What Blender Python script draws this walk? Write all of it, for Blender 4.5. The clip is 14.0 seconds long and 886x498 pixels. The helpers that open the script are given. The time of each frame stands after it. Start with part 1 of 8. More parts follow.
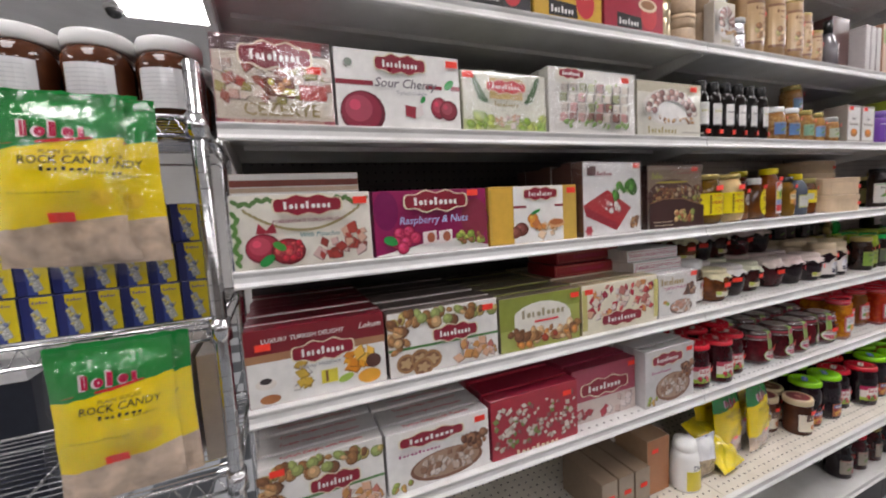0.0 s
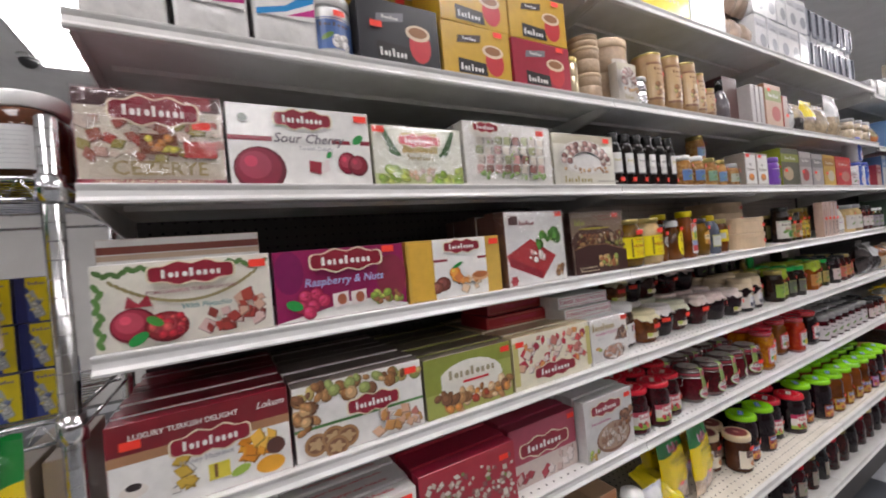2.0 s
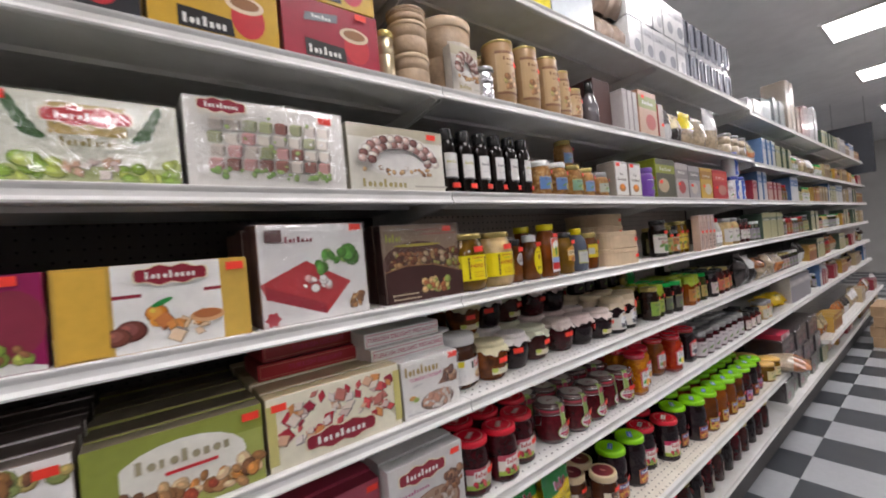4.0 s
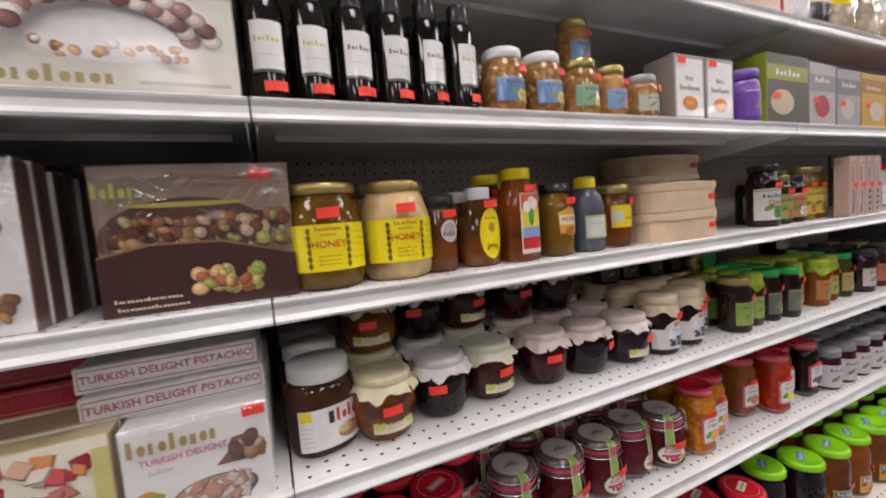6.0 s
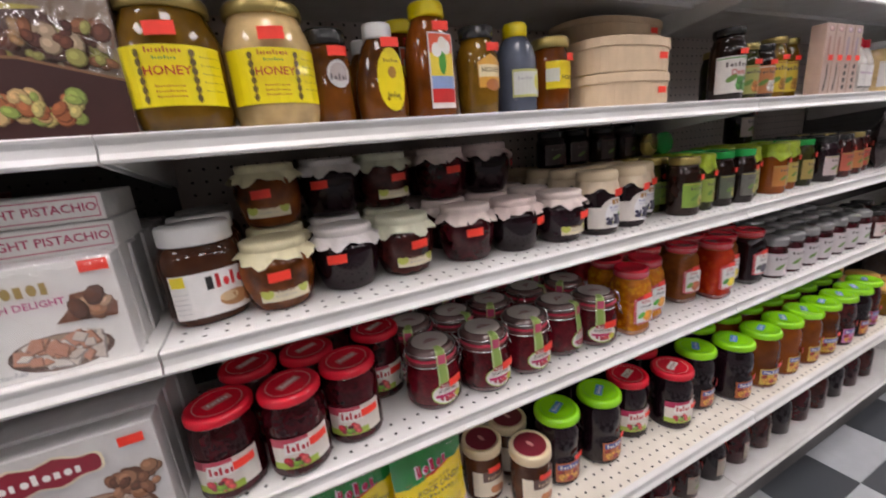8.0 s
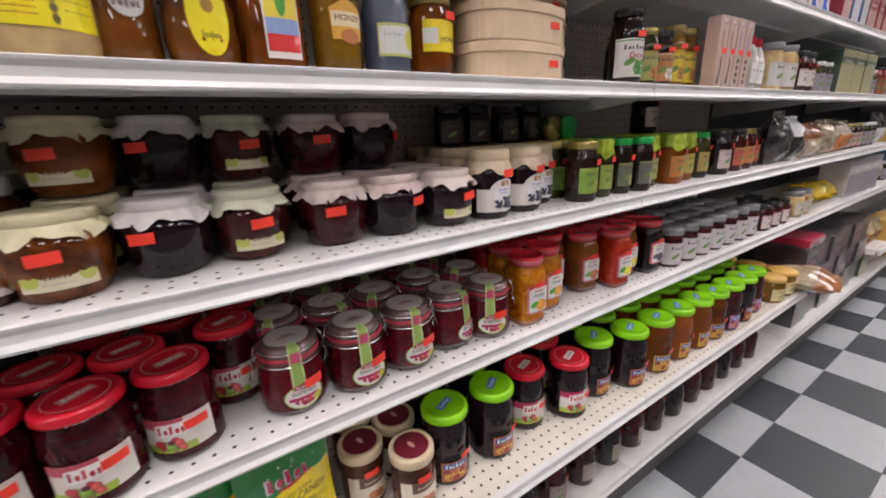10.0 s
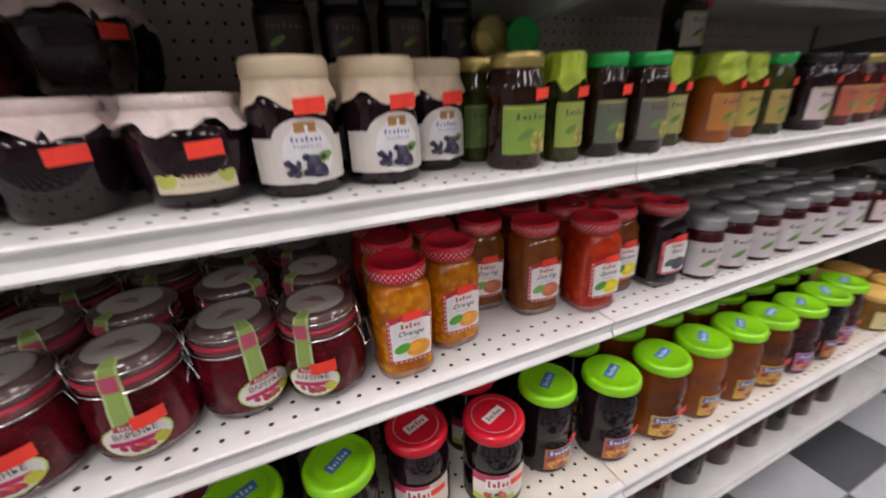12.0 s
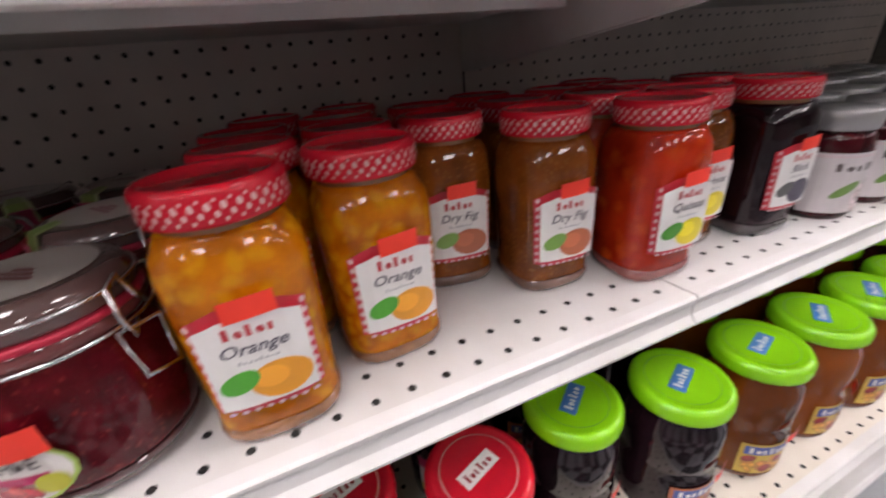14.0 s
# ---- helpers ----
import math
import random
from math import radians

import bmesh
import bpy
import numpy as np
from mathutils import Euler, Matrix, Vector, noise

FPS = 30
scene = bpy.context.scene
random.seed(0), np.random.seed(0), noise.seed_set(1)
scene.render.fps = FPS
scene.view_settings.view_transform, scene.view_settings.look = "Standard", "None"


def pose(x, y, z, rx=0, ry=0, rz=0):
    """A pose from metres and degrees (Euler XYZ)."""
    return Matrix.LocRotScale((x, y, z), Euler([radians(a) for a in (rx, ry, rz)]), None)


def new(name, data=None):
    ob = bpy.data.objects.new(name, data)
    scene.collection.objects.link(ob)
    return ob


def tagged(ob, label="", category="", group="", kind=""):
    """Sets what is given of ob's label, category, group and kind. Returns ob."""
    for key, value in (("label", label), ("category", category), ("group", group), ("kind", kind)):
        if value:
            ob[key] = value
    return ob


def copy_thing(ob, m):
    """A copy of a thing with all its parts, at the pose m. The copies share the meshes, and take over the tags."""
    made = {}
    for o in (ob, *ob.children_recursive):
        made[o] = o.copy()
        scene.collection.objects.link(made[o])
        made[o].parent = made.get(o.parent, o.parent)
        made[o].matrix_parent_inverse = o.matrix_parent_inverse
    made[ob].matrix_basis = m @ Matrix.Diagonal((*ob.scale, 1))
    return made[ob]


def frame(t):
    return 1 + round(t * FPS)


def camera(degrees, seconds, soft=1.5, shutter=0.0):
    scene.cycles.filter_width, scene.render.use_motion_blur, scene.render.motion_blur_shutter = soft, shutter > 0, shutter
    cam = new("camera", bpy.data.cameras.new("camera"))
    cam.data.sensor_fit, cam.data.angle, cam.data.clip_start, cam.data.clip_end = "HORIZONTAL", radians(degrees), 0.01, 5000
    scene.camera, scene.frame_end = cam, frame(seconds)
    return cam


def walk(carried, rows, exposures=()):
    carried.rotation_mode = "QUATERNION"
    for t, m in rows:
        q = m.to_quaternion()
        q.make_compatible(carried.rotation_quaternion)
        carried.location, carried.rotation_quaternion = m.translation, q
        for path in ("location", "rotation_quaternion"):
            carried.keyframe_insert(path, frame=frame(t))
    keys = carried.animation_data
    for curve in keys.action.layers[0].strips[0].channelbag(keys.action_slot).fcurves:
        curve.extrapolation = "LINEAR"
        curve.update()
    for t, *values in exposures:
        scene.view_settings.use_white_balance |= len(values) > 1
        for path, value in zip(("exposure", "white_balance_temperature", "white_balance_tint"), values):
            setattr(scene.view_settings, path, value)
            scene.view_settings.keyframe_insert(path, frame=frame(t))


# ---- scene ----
cam = camera(97.0, 14.0, 1.9, 0.4)
METRES, EYE, TILT, LEAN, TURN = 2.53, 1.37, 0.0, 0.0, -22.7
ROWS = [
    (0.0, 0.0, 0.0, 0.0, -0.31, -5.54, 3.24),
    (0.5, 0.0053, 0.0019, 0.0037, -2.42, -2.46, 3.15),
    (1.0, 0.0109, 0.0017, 0.0095, -2.57, 0.13, 3.46),
    (1.5, 0.0164, 0.0059, 0.0097, -4.18, 0.85, 4.23),
    (2.0, 0.035, 0.0171, 0.0082, -6.63, 0.25, 5.35),
    (2.5, 0.0755, 0.0303, 0.0136, -7.39, 0.61, 6.87),
    (3.0, 0.1199, 0.038, 0.0222, -9.36, 2.27, 7.13),
    (3.5, 0.1574, 0.0515, 0.0118, -12.07, 0.78, 5.93),
    (4.0, 0.1931, 0.0873, 0.0093, -14.6, 0.37, 5.22),
    (6.5, 0.405, 0.2798, -0.0073, 0.35, -6.84, 4.68),
    (7.0, 0.4086, 0.2955, -0.0196, -0.32, -9.69, 5.03),
    (7.5, 0.4157, 0.284, -0.0357, -1.44, -12.49, 5.22),
    (8.0, 0.4319, 0.2701, -0.0499, -3.4, -14.8, 5.03),
    (8.5, 0.4458, 0.2642, -0.0624, -6.2, -15.84, 4.2),
    (9.0, 0.4539, 0.2637, -0.0647, -9.74, -16.44, 3.37),
    (11.5, 0.5922, 0.3851, -0.0738, -10.02, -18.89, 0.89),
    (12.0, 0.6329, 0.4225, -0.0941, -1.93, -22.25, 1.98),
    (12.5, 0.6422, 0.4809, -0.1431, 3.78, -24.14, 3.7),
    (13.0, 0.642, 0.5063, -0.161, 5.43, -25.21, 4.25),
    (13.5, 0.6423, 0.5171, -0.1644, 4.63, -26.08, 4.77),
    (14.0, 0.6601, 0.5202, -0.1535, -1.55, -26.19, 4.65),
]
# the clip's camera opens up and warms a little once it nears the jars
EXPOSURES = [(0.0, 0.15, 6600, 12), (4.0, 0.13, 6600, 12), (6.5, 0.22, 6700, 15), (8.0, 0.27, 6700, 15), (9.0, 0.3, 6700, 15), (11.5, 0.28, 6700, 15), (12.5, 0.34, 6700, 15), (13.0, 0.42, 6750, 16), (14.0, 0.48, 6750, 17)]
walk(cam, [(t, pose(0, 0, EYE, TILT, LEAN, TURN) @ pose(METRES * x, METRES * y, METRES * z, 90 + pitch, roll, yaw)) for t, x, y, z, yaw, pitch, roll in ROWS], EXPOSURES)

# ---- light: ceiling troffers are the only lamps, with a faint neutral world ----
world = bpy.data.worlds.new("world")
scene.world = world
world.use_nodes = True
world.node_tree.nodes["Background"].inputs["Color"].default_value = (0.9, 0.95, 1.0, 1)
world.node_tree.nodes["Background"].inputs["Strength"].default_value = 0.05
LAMP_STRENGTH = 11.0

# ---- materials ----
MATS = {}


def material(name, color, rough=0.5, metal=0.0, vary=0.12, scale=30.0, bump=0.0, bump_scale=200.0, coat=0.0, trans=0.0, stain=None, emit=0.0, wear=0.0):
    """A procedural surface: base colour broken up at two scales, roughness broken up too, with fine relief."""
    if name in MATS:
        return MATS[name]
    m = bpy.data.materials.new(name)
    m.use_nodes = True
    nt = m.node_tree
    b = nt.nodes["Principled BSDF"]
    b.inputs["Roughness"].default_value = rough
    b.inputs["Metallic"].default_value = metal
    b.inputs["Coat Weight"].default_value = coat
    b.inputs["Coat Roughness"].default_value = 0.04
    b.inputs["Transmission Weight"].default_value = trans
    tc = nt.nodes.new("ShaderNodeTexCoord")
    info = nt.nodes.new("ShaderNodeObjectInfo")
    shift = nt.nodes.new("ShaderNodeVectorMath")
    shift.operation = "MULTIPLY_ADD"
    nt.links.new(info.outputs["Random"], shift.inputs[0])
    shift.inputs[1].default_value = (7.0, 5.0, 3.0)
    nt.links.new(tc.outputs["Object"], shift.inputs[2])
    n1 = nt.nodes.new("ShaderNodeTexNoise")
    n1.inputs["Scale"].default_value = scale
    n1.inputs["Detail"].default_value = 3.0
    n2 = nt.nodes.new("ShaderNodeTexNoise")
    n2.inputs["Scale"].default_value = scale * 0.17
    n2.inputs["Detail"].default_value = 2.0
    for n in (n1, n2):
        nt.links.new(shift.outputs[0], n.inputs["Vector"])
    ramp = nt.nodes.new("ShaderNodeMix")
    ramp.data_type = "RGBA"
    dark = tuple(c * (1 - vary * 1.6) for c in color)
    light = tuple(min(1.0, c * (1 + vary)) for c in color)
    if stain:
        dark = stain
    ramp.inputs[6].default_value = (*dark, 1)
    ramp.inputs[7].default_value = (*light, 1)
    add = nt.nodes.new("ShaderNodeMath")
    add.operation = "MULTIPLY_ADD"
    nt.links.new(n1.outputs["Fac"], add.inputs[0])
    add.inputs[1].default_value = 0.55
    half = nt.nodes.new("ShaderNodeMath")
    half.operation = "MULTIPLY"
    nt.links.new(n2.outputs["Fac"], half.inputs[0])
    half.inputs[1].default_value = 0.55
    nt.links.new(half.outputs[0], add.inputs[2])
    rng = nt.nodes.new("ShaderNodeMapRange")
    rng.inputs["From Min"].default_value = 0.36
    rng.inputs["From Max"].default_value = 0.72
    nt.links.new(add.outputs[0], rng.inputs["Value"])
    nt.links.new(rng.outputs[0], ramp.inputs[0])
    nt.links.new(ramp.outputs[2], b.inputs["Base Color"])
    rr = nt.nodes.new("ShaderNodeMapRange")
    rr.inputs["To Min"].default_value = max(0.02, rough * 0.75)
    rr.inputs["To Max"].default_value = min(1.0, rough * 1.25)
    nt.links.new(n2.outputs["Fac"], rr.inputs["Value"])
    nt.links.new(rr.outputs[0], b.inputs["Roughness"])
    if bump:
        n3 = nt.nodes.new("ShaderNodeTexNoise")
        n3.inputs["Scale"].default_value = bump_scale
        n3.inputs["Detail"].default_value = 2.0
        nt.links.new(shift.outputs[0], n3.inputs["Vector"])
        bp = nt.nodes.new("ShaderNodeBump")
        bp.inputs["Strength"].default_value = bump
        bp.inputs["Distance"].default_value = 0.004
        nt.links.new(n3.outputs["Fac"], bp.inputs["Height"])
        nt.links.new(bp.outputs[0], b.inputs["Normal"])
    if emit:
        b.inputs["Emission Color"].default_value = (1.0, 0.96, 0.975, 1)
        b.inputs["Emission Strength"].default_value = emit
    MATS[name] = m
    return m


def ink(color, rough=0.32):
    """Printed carton or paper label of one colour."""
    key = "print_" + "_".join(f"{c:.3f}" for c in color) + f"_{rough:.2f}"
    return material(key, color, rough, vary=0.06, scale=60.0, bump=0.05, bump_scale=26.0, coat=0.35)


TONE = {}


def jam(name, color, lump=90.0, deep=None, bits=None):
    """A filled jar: the filling seen right behind clear glass; bits: (size scale, colour, share) of peel or seeds in it."""
    m = material("jam_" + name, color, 0.5, vary=0.5, scale=lump, coat=1.0, stain=deep)
    nt = m.node_tree
    b = nt.nodes["Principled BSDF"]
    b.inputs["Specular IOR Level"].default_value = 0.0
    b.inputs["Coat Roughness"].default_value = 0.06
    b.inputs["Coat Weight"].default_value = 0.85
    TONE[m.name] = color
    if bits:
        base = b.inputs["Base Color"].links[0].from_socket
        vor = nt.nodes.new("ShaderNodeTexVoronoi")
        vor.inputs["Scale"].default_value = bits[0]
        shift = [n for n in nt.nodes if n.bl_idname == "ShaderNodeVectorMath"][0]
        warp = nt.nodes.new("ShaderNodeTexNoise")
        warp.inputs["Scale"].default_value = bits[0] * 0.9
        nt.links.new(shift.outputs[0], warp.inputs["Vector"])
        bend = nt.nodes.new("ShaderNodeVectorMath")
        bend.operation = "MULTIPLY_ADD"
        nt.links.new(warp.outputs["Color"], bend.inputs[0])
        bend.inputs[1].default_value = (1.4 / bits[0],) * 3
        nt.links.new(shift.outputs[0], bend.inputs[2])
        nt.links.new(bend.outputs[0], vor.inputs["Vector"])
        edge = nt.nodes.new("ShaderNodeMapRange")
        edge.inputs["From Min"].default_value = bits[2]
        edge.inputs["From Max"].default_value = bits[2] * 0.25
        nt.links.new(vor.outputs["Distance"], edge.inputs["Value"])
        mix = nt.nodes.new("ShaderNodeMix")
        mix.data_type = "RGBA"
        nt.links.new(edge.outputs[0], mix.inputs[0])
        nt.links.new(base, mix.inputs[6])
        mix.inputs[7].default_value = (*bits[1], 1)
        nt.links.new(mix.outputs[2], b.inputs["Base Color"])
    return m


def film(name, share=0.14, scale=22.0):
    """Clear wrapping film: mostly see-through, with a crinkled gloss."""
    m = bpy.data.materials.new(name)
    m.use_nodes = True
    nt = m.node_tree
    out = nt.nodes["Material Output"]
    nt.nodes.remove(nt.nodes["Principled BSDF"])
    clear = nt.nodes.new("ShaderNodeBsdfTransparent")
    gloss = nt.nodes.new("ShaderNodeBsdfGlossy")
    gloss.inputs["Roughness"].default_value = 0.08
    n = nt.nodes.new("ShaderNodeTexNoise")
    n.inputs["Scale"].default_value = scale
    n.inputs["Detail"].default_value = 3.0
    n.inputs["Distortion"].default_value = 1.2
    tc = nt.nodes.new("ShaderNodeTexCoord")
    nt.links.new(tc.outputs["Object"], n.inputs["Vector"])
    bp = nt.nodes.new("ShaderNodeBump")
    bp.inputs["Strength"].default_value = 0.8
    bp.inputs["Distance"].default_value = 0.006
    nt.links.new(n.outputs["Fac"], bp.inputs["Height"])
    nt.links.new(bp.outputs[0], gloss.inputs["Normal"])
    mix = nt.nodes.new("ShaderNodeMixShader")
    mix.inputs[0].default_value = share
    nt.links.new(clear.outputs[0], mix.inputs[1])
    nt.links.new(gloss.outputs[0], mix.inputs[2])
    nt.links.new(mix.outputs[0], out.inputs["Surface"])
    return m


FILM = film("clear_film")
BAG_FILM = film("clear_bag_film", 0.1, 30.0)
STEEL = material("white_enamelled_steel", (0.74, 0.74, 0.73), 0.38, vary=0.05, scale=14, bump=0.02, bump_scale=90, stain=(0.62, 0.61, 0.58))
CREAM_STEEL = material("cream_enamelled_steel", (0.76, 0.72, 0.64), 0.42, vary=0.05, scale=14, bump=0.02, bump_scale=90, stain=(0.62, 0.57, 0.48))
# Dark panel tone; in far bays and the kick recess it stands for shade.
DARK_SHADE_PANEL = material("dark_shaded_panel", (0.1, 0.095, 0.095), 0.6, vary=0.12, scale=9, bump=0.05, bump_scale=120)
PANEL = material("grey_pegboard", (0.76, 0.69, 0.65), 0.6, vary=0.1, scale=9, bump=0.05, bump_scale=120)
# Near-black for hole discs: the shade inside a hole as flat colour.
HOLE = material("hole_dark", (0.012, 0.012, 0.012), 0.9, vary=0.1)
UPRIGHT = material("upright_steel", (0.45, 0.45, 0.44), 0.45, vary=0.08, scale=20)
CHROME = material("chrome_wire", (0.72, 0.72, 0.72), 0.16, metal=1.0, vary=0.08, scale=40)
STICKER = material("price_sticker_red", (0.95, 0.055, 0.03), 0.5, vary=0.06, scale=80)
CEILING = material("ceiling_board", (0.9, 0.9, 0.9), 0.85, vary=0.05, scale=6, bump=0.15, bump_scale=160)
TBAR = material("ceiling_grid", (0.8, 0.8, 0.79), 0.5, vary=0.03)
# Unseen wall; its dark brown is chosen to dim reflections in the jars.
UNSEEN_WALL = material("unseen_dark_wall", (0.26, 0.23, 0.21), 0.75, vary=0.1, scale=3, bump=0.06, bump_scale=60)
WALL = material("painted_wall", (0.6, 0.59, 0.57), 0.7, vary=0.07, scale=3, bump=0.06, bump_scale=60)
LIT = material("lamp_diffuser", (0.9, 0.9, 0.9), 0.6, vary=0.02, emit=LAMP_STRENGTH)
TILE_BLACK = material("tile_dark", (0.04, 0.046, 0.053), 0.38, vary=0.3, scale=25, stain=(0.052, 0.058, 0.066), bump=0.02, bump_scale=30)
TILE_WHITE = material("tile_pale", (0.42, 0.44, 0.46), 0.36, vary=0.03, scale=30, stain=(0.39, 0.41, 0.43), bump=0.02, bump_scale=30)
GROUT = material("tile_joint", (0.1, 0.1, 0.1), 0.8)
CARD = material("corrugated_card", (0.42, 0.28, 0.16), 0.75, vary=0.12, scale=12, bump=0.08, bump_scale=150)
KRAFT = material("pale_wood_chip", (0.66, 0.5, 0.33), 0.55, vary=0.1, scale=25, bump=0.05)
BLACKP = material("black_plastic", (0.015, 0.015, 0.016), 0.3, vary=0.1)
WHITEP = material("white_plastic", (0.82, 0.82, 0.8), 0.35, vary=0.03)
CANDY = material("rock_candy", (0.68, 0.52, 0.38), 0.25, vary=0.3, scale=45, bump=1.0, bump_scale=45, coat=0.8)
WHITE = (0.82, 0.81, 0.78)
CREAM = (0.78, 0.7, 0.5)
MAROON = (0.26, 0.012, 0.03)
RED = (0.6, 0.02, 0.03)
GREEN = (0.02, 0.28, 0.06)
LIME = (0.3, 0.75, 0.02)
YELLOW = (0.9, 0.72, 0.02)
GOLD = (0.62, 0.36, 0.04)
OLIVE = (0.3, 0.3, 0.06)
BROWN = (0.16, 0.06, 0.025)
DARK = (0.03, 0.02, 0.02)
ORANGE = (0.85, 0.28, 0.02)
BLUE = (0.03, 0.08, 0.4)
GREY = (0.4, 0.4, 0.42)
PURPLE = (0.16, 0.05, 0.35)


# ---- helpers of the build ----
def part(name, bm, mat, parent=None, label="", smooth=False):
    me = bpy.data.meshes.new(name)
    if smooth:
        for f in bm.faces:
            f.smooth = True
    bm.to_mesh(me)
    bm.free()
    me.materials.append(mat)
    ob = new(name, me)
    if parent:
        ob.parent = parent
    if label:
        tagged(ob, label)
    return ob


def empty(name, label, category, group="", m=None, kind=""):
    ob = tagged(new(name), label, category, group, kind)
    ob.empty_display_size = 0.03
    if m is not None:
        ob.matrix_basis = m
    return ob


def box_bm(x0, x1, y0, y1, z0, z1, bevel=0.0, bm=None):
    bm = bm or bmesh.new()
    r = bmesh.ops.create_cube(bm, size=1.0)
    for v in r["verts"]:
        v.co = Vector(((x0 + x1) / 2 + v.co.x * (x1 - x0), (y0 + y1) / 2 + v.co.y * (y1 - y0), (z0 + z1) / 2 + v.co.z * (z1 - z0)))
    if bevel:
        edges = list({e for v in r["verts"] for e in v.link_edges})
        bmesh.ops.bevel(bm, geom=edges, offset=bevel, segments=1, affect="EDGES")
    return bm


def lathe(profile, seg=24, power=2.0, sx=1.0, sy=1.0, wave=None, close=True):
    """Turns (radius, height) rows round z; power over 2 squares the section off; wave(i, a) shifts a ring's radius and height."""
    bm = bmesh.new()
    rings = []
    for i, (r, z) in enumerate(profile):
        ring = []
        for k in range(seg):
            a = 2 * math.pi * k / seg
            c, s = math.cos(a), math.sin(a)
            q = 1.0 if power == 2.0 else (abs(c) ** power + abs(s) ** power) ** (-1 / power)
            dr, dz = wave(i, a) if wave else (0, 0)
            ring.append(bm.verts.new(((r + dr) * q * c * sx, (r + dr) * q * s * sy, z + dz)))
        rings.append(ring)
    for lo, hi in zip(rings, rings[1:]):
        for k in range(seg):
            bm.faces.new((lo[k], lo[(k + 1) % seg], hi[(k + 1) % seg], hi[k]))
    if close:
        if profile[0][0] > 1e-5:
            bm.faces.new(list(reversed(rings[0])))
        if profile[-1][0] > 1e-5:
            bm.faces.new(rings[-1])
    return bm


def section_radius(r, a, power):
    c, s = math.cos(a), math.sin(a)
    return r if power == 2.0 else r * (abs(c) ** power + abs(s) ** power) ** (-1 / power)


def wrap(flat, r, z, turn=0.0, lift=0.0006, power=2.0, sx=1.0, sy=1.0):
    """Lays flat shapes (x right, y up) on the round front of a jar; turn: degrees to its right. Long faces are cut first, to bend."""
    xs = [v.co.x for v in flat.verts]
    step = r * 0.2
    k = math.ceil(min(xs) / step)
    while k * step < max(xs):
        bmesh.ops.bisect_plane(flat, geom=flat.verts[:] + flat.edges[:] + flat.faces[:], plane_co=(k * step, 0, 0), plane_no=(1, 0, 0))
        k += 1
    for v in flat.verts:
        a = -math.pi / 2 + radians(turn) + v.co.x / r
        q = section_radius(r, a, power) + lift + v.co.z
        v.co = Vector((q * math.cos(a) * sx, q * math.sin(a) * sy, z + v.co.y))
    return flat


def rect(u0, v0, u1, v1, bm=None, lift=0.0, nu=1):
    bm = bm or bmesh.new()
    lo = [bm.verts.new((u0 + (u1 - u0) * i / nu, v0, lift)) for i in range(nu + 1)]
    hi = [bm.verts.new((u0 + (u1 - u0) * i / nu, v1, lift)) for i in range(nu + 1)]
    for i in range(nu):
        bm.faces.new((lo[i], lo[i + 1], hi[i + 1], hi[i]))
    return bm


def oval(cu, cv, ru, rv, bm=None, lift=0.0, n=18, lobes=0, depth=0.0, turn=0.0):
    bm = bm or bmesh.new()
    c = bm.verts.new((cu, cv, lift))
    ring = []
    for k in range(n):
        a = 2 * math.pi * k / n
        g = 1 + depth * math.cos(lobes * a)
        x, y = ru * g * math.cos(a), rv * g * math.sin(a)
        ring.append(bm.verts.new((cu + x * math.cos(turn) - y * math.sin(turn), cv + x * math.sin(turn) + y * math.cos(turn), lift)))
    for k in range(n):
        bm.faces.new((c, ring[k], ring[(k + 1) % n]))
    return bm


def plaque(cu, cv, ru, rv, bm=None, lift=0.0):
    """A scalloped name board, wide, with pointed ends."""
    bm = bm or bmesh.new()
    n = 40
    c = bm.verts.new((cu, cv, lift))
    ring = []
    for k in range(n):
        a = 2 * math.pi * k / n
        x = math.cos(a)
        y = math.copysign(abs(math.sin(a)) ** 0.55, math.sin(a)) * (1 - 0.18 * math.cos(3 * math.pi * x))
        ring.append(bm.verts.new((cu + ru * x, cv + rv * y, lift)))
    for k in range(n):
        bm.faces.new((c, ring[k], ring[(k + 1) % n]))
    return bm


LETTERS = {}


def lettering(text, size, cu=0.0, cv=0.0, bm=None, lift=0.0, slant=0.0, wide=1.0):
    """Words in the built-in font as a flat mesh, centred."""
    if text not in LETTERS:
        cu_data = bpy.data.curves.new("lettering", "FONT")
        cu_data.body, cu_data.size, cu_data.resolution_u = text, 1.0, 2
        cu_data.align_x, cu_data.align_y = "CENTER", "CENTER"
        cu_data.fill_mode, cu_data.offset = "FRONT", 0.012
        tmp = bpy.data.objects.new("lettering", cu_data)
        LETTERS[text] = bpy.data.meshes.new_from_object(tmp)
        bpy.data.objects.remove(tmp)
    bm = bm or bmesh.new()
    seen = len(bm.verts)
    bm.from_mesh(LETTERS[text])
    bm.verts.ensure_lookup_table()
    for v in bm.verts[seen:]:
        v.co = Vector((cu + (v.co.x * wide + v.co.y * slant) * size, cv + v.co.y * size, lift))
    return bm


